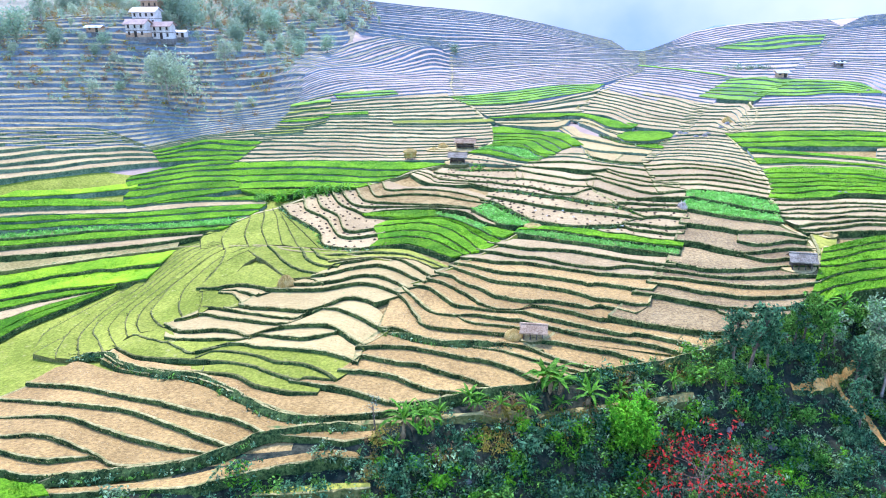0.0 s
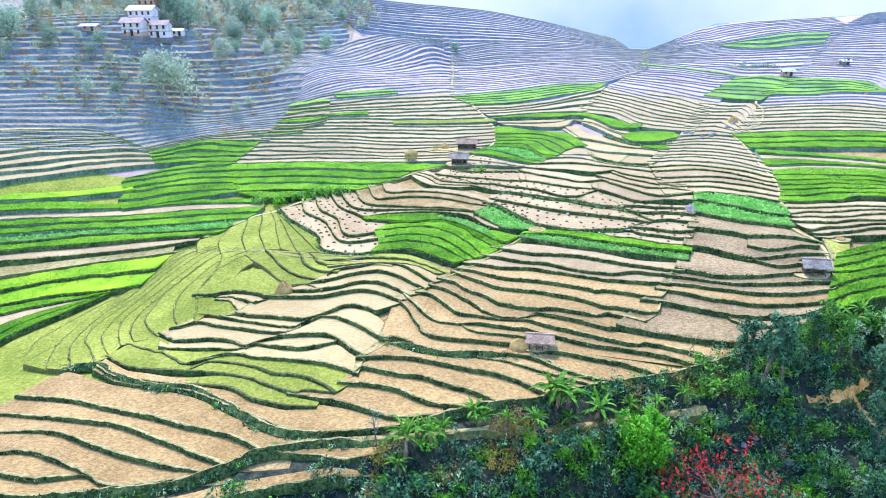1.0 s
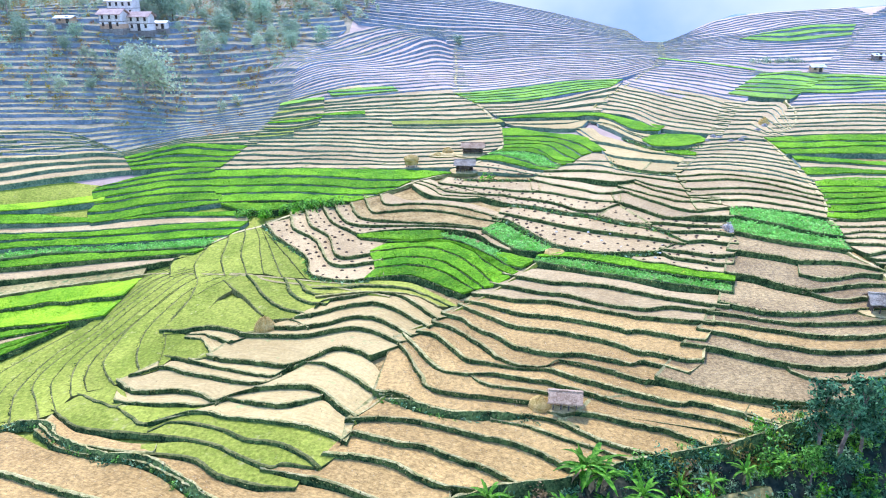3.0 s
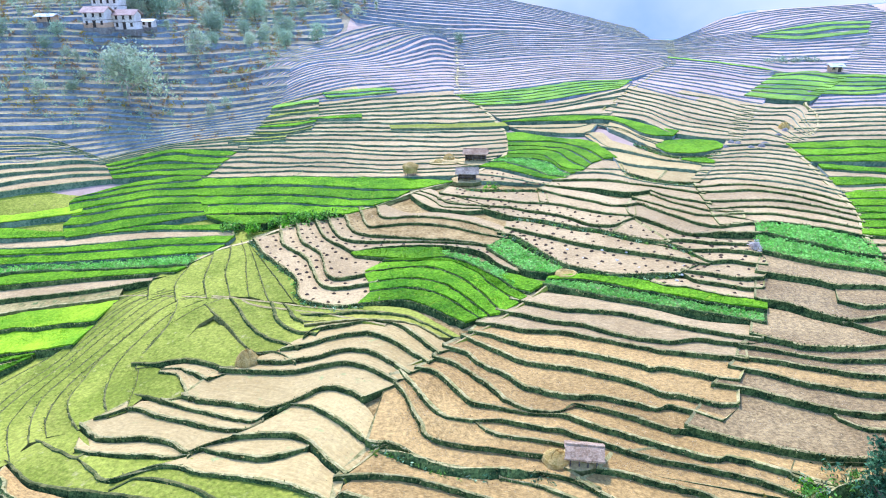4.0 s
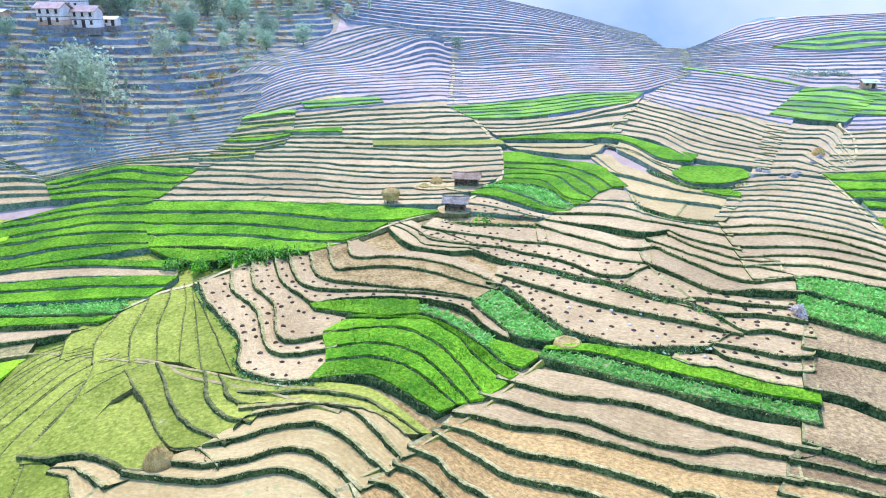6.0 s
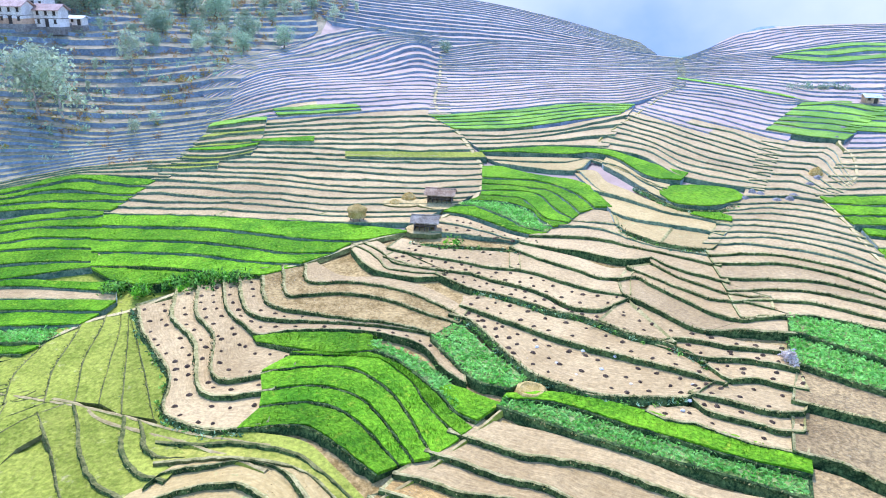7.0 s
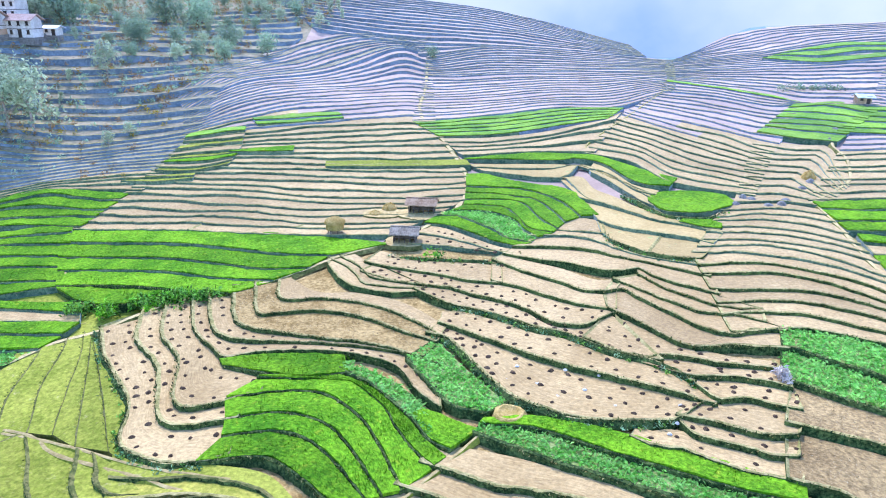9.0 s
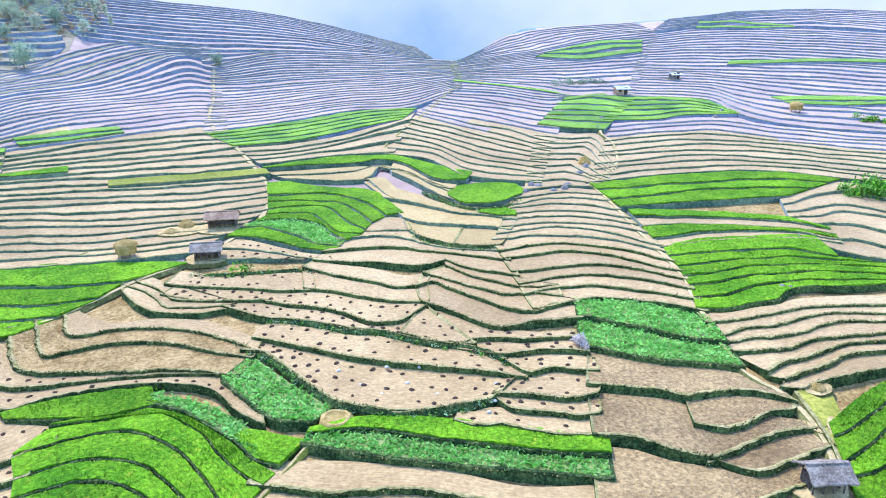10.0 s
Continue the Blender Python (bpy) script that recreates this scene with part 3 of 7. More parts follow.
terraced_field("pale", [1, 1, 1, 1], [(-26.7, 102.9), (-23.5, 102), (-18.1, 101.1), (-14.3, 101.8), (-11.8, 102), (-9.1, 100.8), (-7.3, 99.3), (-5.8, 98)], [(-23.8, 104.2), (-19.9, 103.3), (-18.5, 103.3), (-15.3, 103.7), (-12.1, 104.9), (-8.7, 103.9), (-5.9, 101.1), (-4.3, 99.3)], [(-19.5, 106.3), (-16.5, 107), (-13.9, 108.1), (-9.8, 108.4), (-6.9, 106.8), (-4, 103.6), (-2, 101.3)], [(-17.6, 109.2), (-16.7, 110.4), (-12.9, 111), (-10, 111.6), (-6.4, 110.7), (-4.2, 108.3), (-2, 105.1), (-0.8, 103.2)], [(-16.7, 111.7), (-15.6, 112.6), (-11.6, 112.5), (-8.6, 111.8), (-5.7, 110.7), (-2.2, 110), (-1.2, 108.3), (1.1, 104.6)])
terraced_field("pale", [1], [(-22.9, 106), (-21.5, 106), (-19.9, 104.8), (-18.5, 103.3)], [(-21.8, 106.1), (-20.9, 106.5), (-19.9, 106.6), (-18.7, 105.9)])
terraced_field("pale", [1], [(-29.9, 97.9), (-28.1, 97), (-24.3, 95.7), (-21.6, 94.7), (-19.6, 93.9), (-18, 94.4), (-15.8, 95.7), (-14.2, 97.1), (-12.4, 97.1), (-10.4, 96), (-9.6, 95.2)], [(-27.5, 103), (-23.5, 102), (-18.1, 101.1), (-14.3, 101.8), (-11.8, 102), (-9.1, 100.8), (-7.3, 99.3), (-5.8, 98)])
terraced_field("pale pale", [1, 1], [(-34.8, 104.2), (-33, 103.5), (-31.6, 101.2), (-29.9, 98.4)], [(-34.7, 105), (-33.5, 104.9), (-31.3, 103.5), (-29, 101.7)], [(-34.6, 105.5), (-32.9, 106.1), (-29.7, 104.8), (-27.2, 103)])
terraced_field("palegreen", [1], [(-36.3, 99.9), (-34.6, 99), (-32.3, 97.6), (-31, 98.1), (-29.8, 98.3)], [(-39.4, 107), (-36.7, 106.1), (-33, 103.5), (-31.3, 100.8), (-29.9, 98.5)])
terraced_field("pale", [1], [(-32.3, 97.6), (-28.5, 95.5), (-25, 93.8), (-22.3, 92.6), (-20.7, 92.2), (-19.6, 93.3)], [(-29.7, 98), (-28.1, 96.9), (-24.3, 95.6), (-21.6, 94.6), (-19.5, 93.8)])
terraced_field("pale", [1], [(-39.2, 96.2), (-36, 97.2), (-32.8, 95.3), (-28.3, 93.3), (-24.9, 91.7), (-21.2, 91), (-20.1, 91.9)], [(-36.6, 99.3), (-34.5, 98.8), (-32.2, 97.5), (-28.5, 95.4), (-24.9, 93.7), (-22.2, 92.5), (-20.4, 92.1)])
terraced_field("pale", [1], [(-16.2, 94.6), (-14.3, 93.8), (-11.6, 91.6), (-9.1, 89), (-7.3, 86.9), (-6.3, 86.8)], [(-17.6, 94.3), (-15.8, 95.7), (-14.2, 97), (-12.4, 97), (-10.4, 95.9), (-8.4, 93.7), (-7, 90.8), (-6.1, 87.5)])
terraced_field("pale", [1], [(-40.8, 94.6), (-37.5, 92), (-32.4, 91.2), (-29.1, 89.8), (-26.8, 88), (-25.2, 88.7), (-22.6, 89.7), (-19.8, 89.9), (-16.2, 89.4), (-13.9, 88), (-11.9, 85.5), (-10.1, 83.7)], [(-39, 96.9), (-35.4, 97.7), (-32.4, 95.8), (-27.8, 92.8), (-23.8, 91.5), (-20.8, 90.7), (-19.5, 92.1), (-18, 93.8), (-16.3, 95.1), (-13.9, 93.5), (-10.7, 90.6), (-8.3, 88), (-7.4, 87)])
terraced_field("pale", [1], [(-24.4, 88.2), (-21.3, 86.9), (-18.4, 86.2), (-16.4, 86.5), (-14.8, 87)], [(-25.2, 88.7), (-22.6, 89.6), (-19.8, 89.8), (-16.2, 89.3), (-14.5, 88.1)])
terraced_field("pale", [1], [(-38.7, 90.1), (-33.7, 88.7), (-27.7, 87.5), (-26.7, 87.7)], [(-40, 93.5), (-37.4, 91.8), (-32.4, 91.1), (-29.1, 89.7), (-27, 87.9)])
terraced_field("pale", [1], [(-32.4, 85), (-30, 86.1), (-27.3, 86.1), (-24.2, 84.7), (-18.5, 83.3), (-14.3, 81.8), (-11.6, 80.3), (-10.7, 79.6)], [(-26.6, 87.5), (-25.2, 88.4), (-24.4, 88), (-21.3, 86.8), (-18.4, 86.1), (-16.4, 86.3), (-13.8, 87.1), (-11.8, 84.9), (-10.3, 83.4)])
terraced_field("palegreen", [1], [(-38.5, 89), (-36.1, 86.6), (-34.1, 84.9), (-32.5, 85.2), (-30, 86.1), (-27.3, 86.1)], [(-38.6, 89.8), (-36.8, 89.3), (-33.7, 88.5), (-30.6, 87.9), (-27.6, 87.3), (-26.6, 87.3)])
terraced_field("palegreen", [1], [(-45, 93.2), (-41.8, 90.9), (-39.1, 89.3), (-38.4, 89.7)], [(-45, 94.6), (-43.2, 94.9), (-41.6, 94.8), (-39.8, 93.2)])
terraced_field("palegreen", [1], [(-32.1, 84), (-30.3, 84.9), (-25.1, 83), (-21.2, 80.6), (-17.8, 79.8), (-14.6, 77.7), (-13.2, 76.3)], [(-32.3, 84.7), (-30, 85.9), (-27.3, 85.9), (-24.2, 84.6), (-18.5, 83.2), (-14.3, 81.7), (-11.5, 80.1), (-10.7, 79.3)])
terraced_field("palegreen", [1], [(-32.3, 82.9), (-27.9, 81.5), (-24.3, 80.1), (-21.2, 78.1), (-17.7, 76.1), (-16.3, 76.6), (-13.1, 76)], [(-32.9, 84.4), (-30.3, 84.7), (-25, 82.9), (-21.2, 80.5), (-17.8, 79.7), (-14.6, 77.6), (-13.1, 76.2)])
terraced_field("palegreen", [1], [(-46.7, 90), (-44.4, 87.8), (-42.1, 85.9), (-39.1, 84.7), (-35.3, 83.7), (-32.3, 82.9)], [(-47.2, 91.1), (-46.1, 92.1), (-45, 93.2), (-41.8, 90.9), (-38.9, 89.2), (-36.1, 86.6), (-34, 84.8), (-32.8, 84.6)])
terraced_field("brown", [1], [(-46.2, 86.3), (-42.5, 83.2), (-37.6, 81.3), (-32.9, 80), (-31.4, 79.8)], [(-46.3, 89.3), (-44.2, 87.4), (-41.9, 85.5), (-38.9, 84.2), (-34.8, 82.3), (-31.8, 81.6)])
terraced_field("palegreen", [1], [(-31.4, 79.7), (-28.4, 78.9), (-25.5, 77.9), (-23.1, 75.7), (-21, 74.7), (-17.8, 73.6), (-15.4, 73.3)], [(-31.8, 81.5), (-27.9, 81.3), (-24.2, 79.9), (-21.2, 77.9), (-17.7, 75.8), (-15.1, 74.7)])
terraced_field("brown", [1], [(-46.6, 85.9), (-42, 82.2), (-37, 80), (-32, 78.6), (-28.8, 76.6), (-25, 74.1), (-20.8, 71.3), (-16.9, 69.2), (-14.5, 68.5), (-10.2, 68.6), (-7.4, 68.9), (-4.7, 69.3)], [(-46.1, 86.2), (-42.4, 83.1), (-37.6, 81.2), (-32.8, 79.9), (-28.3, 78.8), (-25.5, 77.7), (-23.1, 75.6), (-21, 74.6), (-17.8, 73.4), (-15, 74.2), (-12.5, 73.6), (-10.1, 72.8), (-7.1, 71.4), (-3.3, 70.4)])
terraced_field("brown", [1], [(-17.7, 75.8), (-14.5, 74.9), (-10.1, 73.1), (-5.9, 70.9), (-3.1, 70.4), (-0.2, 71)], [(-16.3, 76.5), (-13.1, 76), (-11.7, 76.6), (-11, 77.8), (-7.5, 77), (-4.4, 75.3), (-2, 73.5), (-0.1, 72.1)])
terraced_field("brown", [1, 1, 1], [(-11.6, 77.6), (-10, 77.4), (-7.5, 76.8), (-5, 75.8), (-2.6, 74), (-0.2, 72.7), (2.6, 72)], [(-10.3, 79.9), (-9.6, 80.7), (-7.7, 80), (-5.1, 78.9), (-2, 78.1), (1.1, 76.3), (4, 74.9), (6.8, 72.7)], [(-9.8, 82.8), (-7.9, 82.9), (-4, 82.4), (-0.1, 81), (4.3, 79.2), (7.3, 78.1), (10.2, 76.2), (12.8, 73.8)], [(-7.1, 87.1), (-4.8, 86.6), (-2, 84.5), (1.3, 83.3), (5.2, 82.5), (10.3, 81.9), (13.7, 80.2), (17.5, 77.7), (20.8, 75.8)])
terraced_field("brown", [1], [(6.1, 81.6), (8.9, 80.6), (11.8, 78.8), (15.2, 77), (18.4, 75.1)], [(6.1, 82.2), (10.3, 81.8), (13.9, 80.2), (17.7, 77.5), (20.9, 75.6)])
terraced_field("brown brown", [1, 1], [(-7.1, 87.1), (-4.8, 86.6), (-2, 84.5), (1.3, 83.3), (5.2, 82.5), (10.3, 81.9), (13.7, 80.2)], [(-5.8, 98), (-4.2, 94.9), (-3.3, 92), (-2.6, 90.3), (-2.1, 88.4), (-0.8, 87.3), (1.8, 86.3), (5, 85.6), (10.2, 84.2)], [(-4.6, 98.9), (-3.4, 96.4), (-1.9, 93.6), (-0.4, 91.4), (0.7, 90.5), (3.7, 89.9), (6.4, 89.7), (9.1, 88.7), (12.2, 87.8), (14.1, 86.7), (19.8, 83.6), (22.8, 82.5), (25.8, 81.4), (28, 80.5), (30.2, 79.4), (32.6, 77.6)])
terraced_field("brown brown", [1, 1], [(-4.6, 98.9), (-3.4, 96.4), (-1.9, 93.6), (-0.4, 91.4), (0.7, 90.5), (3.7, 89.9), (6.4, 89.7), (9.1, 88.7), (12.2, 87.8), (14.1, 86.7), (19.8, 83.6), (22.8, 82.5), (25.8, 81.4), (28, 80.5), (30.2, 79.4), (32.6, 77.6)], [(-2.3, 99.6), (-1.1, 99.1), (0.5, 97.1), (1.9, 94.7), (3, 93), (5, 92.3), (9.4, 90.8), (12.7, 90.3), (13.7, 89.7), (15.6, 88.3), (17, 87.5), (23.3, 84.2), (26.2, 82.8), (27.6, 83), (30.4, 81.8), (33.1, 80.3), (35.6, 78.8)], [(-0.4, 101.5), (1.2, 100.6), (4.1, 97.2), (5.8, 94.8), (7.2, 92.7), (9.4, 91.1), (12.4, 90.6), (14.1, 91.7), (16.7, 90.8), (19.2, 89.6), (21.5, 88.2), (22.9, 87.3), (28.3, 85.3), (31.8, 83.9), (34.7, 82.7), (37.9, 81.9)])
terraced_field("brown brown brown brown soil soil soil", [1, 1, 1, 1, 1, 1, 1], [(-0.4, 101.5), (1.2, 100.6), (4.1, 97.2), (5.8, 94.8), (7.2, 92.7), (9.4, 91.1), (12.4, 90.6), (14.1, 91.7), (16.7, 90.8), (19.2, 89.6), (21.5, 88.2), (22.9, 87.3)], [(0.9, 103.7), (2.9, 102.4), (4.3, 100.1), (6.1, 98.5), (7.3, 97.6), (8.8, 95.5), (11, 94.2), (13.8, 93.1), (17.1, 92.7), (18.7, 92.1), (20.8, 91.2), (22.7, 90.2), (24, 90.6), (26.4, 89.6), (28.1, 88.3)], [(3.2, 105.9), (4.6, 104.4), (6.5, 102.6), (7.7, 101.6), (9.4, 100), (11.8, 99), (15.3, 97.9), (18.1, 96.5), (20.7, 95.2), (22.7, 93.9), (23.8, 92.7), (25.7, 92.2), (27.6, 91.2), (29.4, 90.3), (30.6, 90.2)], [(4.4, 106.7), (6.1, 106), (8, 104.6), (11, 102.7), (14.2, 101.8), (17.1, 100.7), (20, 99.4), (22.7, 98), (24.3, 97), (25.5, 97.2), (28.2, 96.1), (30.7, 94.8), (32.2, 94.2)], [(5.5, 108.8), (8.3, 107.8), (10.2, 106.7), (12.9, 106.1), (14.8, 105.7), (17.9, 104.4), (20.9, 103), (24.3, 101.4), (26.6, 100.3), (29.4, 99.5), (32.2, 98.6), (34.7, 97.9)], [(8.3, 111.5), (10.7, 110.4), (12.7, 109.2), (15.3, 108), (18.5, 106.8), (20.2, 105.4), (23, 103.7), (26, 102.5), (28.4, 102), (31.1, 102.3), (33.4, 101.5), (35.7, 100.7)], [(10.5, 114.3), (13.9, 112.5), (16.5, 111.1), (19.9, 110.3), (23.2, 109.3), (25.6, 108.1), (28.5, 106.3), (31.3, 104.7), (33.6, 103.6), (36.3, 102.3), (38, 101.6)], [(12.7, 117.2), (16.7, 115.9), (20.1, 114.5), (24, 112.5), (26.6, 111.3), (29.5, 109.3), (32.3, 107.3), (35.2, 106.1), (39.7, 104.9)])
terraced_field("brown brown", [1, 1], [(13, 80.5), (16, 78), (18.7, 76.5), (22.1, 75.4), (25.6, 75.9)], [(15.5, 82.1), (17.4, 81.5), (19.7, 80.4), (23.1, 79), (25.7, 77.2), (26.7, 76.3)], [(17.4, 84.6), (19.8, 83.5), (22.8, 82.4), (25.7, 81.3), (28, 80.4), (30.1, 79.3), (32.6, 77.6)])
terraced_field("brown", [1], [(3.4, 90.1), (4.4, 88.4), (6.2, 87.4), (8.8, 86.8), (11.8, 85.8)], [(3.7, 89.9), (6.4, 89.7), (9.1, 88.7), (12.2, 87.7), (14.1, 86.5)])
terraced_field("plough plough brown plough plough plough", [1, 1, 1, 1, 1, 1], [(25.4, 86.9), (28.3, 85.3), (31.8, 83.9), (34.7, 82.8), (37.9, 81.9), (41.4, 81.7), (45.5, 82), (47.6, 82.2)], [(30.7, 93.5), (33.6, 92.6), (35.4, 91.5), (37.7, 90.1), (41.2, 88.4), (44.3, 87.7), (47.6, 87.4), (50.5, 87.6), (53, 88.4)], [(33.6, 96.4), (36.1, 95.3), (39, 93.4), (42.7, 91.8), (45.7, 90.6), (49.2, 90.3), (52, 90.3), (55.4, 90.4)], [(35.2, 98.2), (38.3, 97.1), (42.1, 95.5), (45.9, 94), (48.6, 93.4), (52.8, 93.1), (57.4, 93.6)], [(36.2, 100.1), (39.1, 99.2), (42.3, 97.7), (45.7, 96.6), (50.7, 96.1), (54.4, 96), (58.5, 95.8)], [(38.4, 102), (41.1, 100.3), (42.9, 99.1), (46.6, 98.7), (50.4, 98.6), (54.4, 98.9), (59.8, 98.6)], [(42, 109.3), (44.9, 107.8), (47.3, 105.5), (50.4, 103.5), (53.3, 101.3), (57.4, 101.5), (61.5, 101.9)])
terraced_field("plough", [1], [(41, 87.2), (42.1, 86), (45.1, 85.2), (48.5, 85.2), (51.6, 85.4)], [(41.3, 88), (44.1, 87.3), (47.4, 87), (50.3, 87.2), (52.7, 87.8)])
terraced_field("plough", [1], [(36.9, 81.7), (41.3, 81.5), (45.4, 81.9), (47.6, 82.1)], [(37.9, 81.9), (41.5, 81.9), (45.6, 82.2), (47.7, 82.4)])
terraced_field("brown", [1], [(32.9, 80), (35.5, 78.5), (38.9, 79), (42.6, 80), (47.5, 81.1)], [(34.6, 82.4), (37.8, 81.6), (41.2, 81.3), (45.2, 81.6), (47.7, 82)])
terraced_field("plough", [1], [(51.5, 103.2), (53.4, 101.4), (57.5, 101.6), (61.6, 102)], [(50.6, 103.9), (55, 104.4), (59.3, 104.9), (62.9, 104.4)])
terraced_field("plough", [1], [(42.3, 109.8), (45.2, 108.5), (47.5, 106), (50.7, 104.1), (55.1, 104.6), (59.4, 105), (63, 104.5)], [(45.4, 116.6), (48, 115.2), (50.9, 113.8), (53.2, 111.9), (52.7, 108.1), (54.6, 107), (57.2, 107.1), (60, 107.7), (63.4, 105.6)])
terraced_field("plough", [1], [(52.4, 108), (54.6, 107), (57.2, 107.1), (60, 107.7), (61.8, 107.5)], [(54, 111.8), (55.3, 111.9), (58.6, 111.5), (61.4, 110.3), (63.1, 108.7)])
terraced_field("plough", [1], [(45.5, 117), (48.1, 115.6), (51.1, 114.2), (53.7, 112.3), (55.4, 112.1), (58.7, 111.7), (61.5, 110.5), (63.2, 108.8)], [(49.5, 124), (53, 120.7), (57.3, 117.9), (61.3, 115), (63.5, 111.8)])
terraced_field("dots", [1], [(30.3, 116.1), (31.6, 115.1), (34, 114.5), (35.7, 113.2), (37.3, 112.1), (38.9, 111.1), (40.6, 110.6), (42.2, 110.3)], [(31.1, 117.6), (33.5, 117.9), (35.1, 117.5), (35.7, 116.5), (37.9, 115.2), (40.1, 114.1), (41.5, 113.2), (43.2, 113)])
terraced_field("dots dots", [1, 1], [(35.2, 118), (35.7, 116.5), (37.9, 115.2), (40.1, 114.1), (41.5, 113.2), (43.2, 113)], [(35.7, 119), (36.9, 118.5), (39.3, 117.4), (41, 116.3), (42.8, 115.6), (44.5, 115.6)], [(37.8, 121.2), (39.1, 121.2), (40.7, 121.2), (42.9, 121), (44.7, 120.1), (46.6, 119.3)])
terraced_field("dots", [1], [(38.7, 123.7), (39.2, 122.2), (40.1, 121.2), (41.9, 121.3), (43.4, 120.9), (45.2, 119.9), (46.5, 119.4)], [(39, 125), (40.9, 124.9), (42.6, 124.7), (45.2, 123.8), (47.4, 122.8)])
terraced_field("wheat", [1, 1, 1, 1, 1, 1], [(66.1, 126.5), (69.2, 125.5), (73.6, 125.7), (76.6, 125.5), (79.9, 127.2), (83.6, 127.6), (88.7, 126), (94.4, 125.1)], [(67.7, 129.2), (70.8, 128.6), (73.9, 129.2), (77, 129.6), (81, 129.5), (86.5, 128.6), (95.3, 126)], [(69.2, 132.2), (72.3, 131.8), (75.4, 132.2), (78.3, 132.3), (82.3, 131.5), (87.6, 130.9), (96.9, 127.4)], [(70, 134.7), (73.3, 134.2), (77.4, 134.6), (81.1, 134.5), (84.4, 133.7), (90.2, 132.5), (98.7, 129)], [(71, 137.4), (74.6, 137.2), (79.2, 136.9), (83.5, 136.2), (88.1, 135.7), (92.8, 133.1), (99.9, 130.1)], [(71.7, 140.6), (74.9, 140.2), (80.2, 139.5), (85.6, 138.6), (89.9, 137.6), (93.6, 133.8)], [(72.6, 143.9), (75, 144.6), (80.4, 145), (86.9, 143.8), (97.1, 141.9)])
terraced_field("soil", [1, 1, 1, 1, 1, 1, 1], [(64.6, 110.3), (65.9, 109.7), (68.5, 110.2), (72.4, 110.2), (77.6, 110.1)], [(66.2, 111.7), (68.9, 112.1), (72.3, 112.5), (75.7, 113.4), (80.6, 112.8)], [(65.1, 113.4), (67.3, 114.2), (70.1, 114.2), (73.6, 114.6), (77.5, 115.2), (82.5, 114.4)], [(64.3, 117.4), (67, 116.9), (70.4, 116.3), (74.3, 117), (78.1, 116.5), (83.8, 115.7)], [(64.8, 119.3), (67.5, 119.4), (71, 118.7), (74.2, 118.6), (78.7, 119.3), (82.3, 119), (86.2, 117.8)], [(65, 120.7), (68.3, 121.3), (72, 120.8), (75.7, 121.1), (78.5, 121.4), (81.8, 121.1), (87.8, 119.2)], [(65, 123.6), (67.4, 123.3), (71.5, 123.1), (75.8, 123.2), (80.2, 123.1), (89.6, 120.9)], [(65.9, 126.2), (69, 125.3), (73.4, 125.4), (76.6, 125.2), (79.9, 125.7), (87.2, 124.6), (92.2, 123.2)])
terraced_field("veg wheat", [2], [(15.5, 117.9), (21.0, 114.3), (27.6, 110.8), (39.9, 104.9)], [(17.0, 120.6), (22.3, 120.3), (30.2, 117.0), (42.3, 110.1)])
terraced_field("wheat", [1, 1, 1, 1, 1], [(-10.7, 115.9), (-7.5, 116.3), (-4.4, 115.9), (-1.4, 113.4), (2.4, 109.6)], [(-9.2, 119.7), (-5.4, 120.1), (-2.0, 118.9), (1.1, 115.9), (4.6, 111.0)], [(-9.6, 122.5), (-5.2, 123.0), (-1.8, 121.9), (0.9, 119.9), (3.2, 116.6), (6.0, 111.4)], [(-10.6, 126.0), (-6.1, 126.7), (-1.7, 126.2), (1.1, 124.2), (3.9, 120.9), (5.9, 116.8), (7.9, 112.0)], [(-8.0, 129.5), (-3.0, 128.8), (0.0, 128.9), (2.8, 127.0), (5.7, 123.3), (7.1, 120.2), (8.8, 116.7), (10.4, 114.5)], [(-0.0, 129.9), (4.1, 126.9), (6.4, 123.9), (8.7, 120.7), (10.3, 117.7), (11.7, 116.1)])
terraced_field("wheat", [1], [(-12.7, 132.1), (-7.7, 130.2), (-3.1, 129.1), (0.8, 129.6)], [(-13.5, 134.0), (-8.8, 134.7), (-0.2, 133.8), (0.7, 132.3)])
terraced_field("wheat", [1], [(9.0, 120.8), (10.3, 117.7), (11.8, 116.4)], [(10.9, 122.0), (12.7, 120.9), (14.8, 119.6)])
terraced_field("dots", [1, 1, 1], [(-32.4, 142.2), (-29.5, 136.5), (-25.7, 131.4), (-22.0, 125.9), (-20.5, 119.8), (-17.3, 117.3), (-14.5, 116.2), (-11.2, 116.0), (-9.3, 116.6)], [(-28.6, 146.2), (-26.8, 139.6), (-22.9, 134.9), (-21.0, 131.5), (-18.4, 124.3), (-16.4, 122.2), (-13.8, 121.7), (-10.0, 122.3)], [(-25.9, 147.7), (-23.7, 140.2), (-19.7, 134.6), (-18.0, 128.3), (-17.1, 125.8), (-15.6, 124.7), (-12.4, 125.0), (-8.5, 126.8)], [(-23.0, 149.5), (-21.6, 145.3), (-19.8, 141.2), (-15.7, 136.0), (-13.3, 132.5), (-10.6, 131.1), (-8.6, 130.1)])
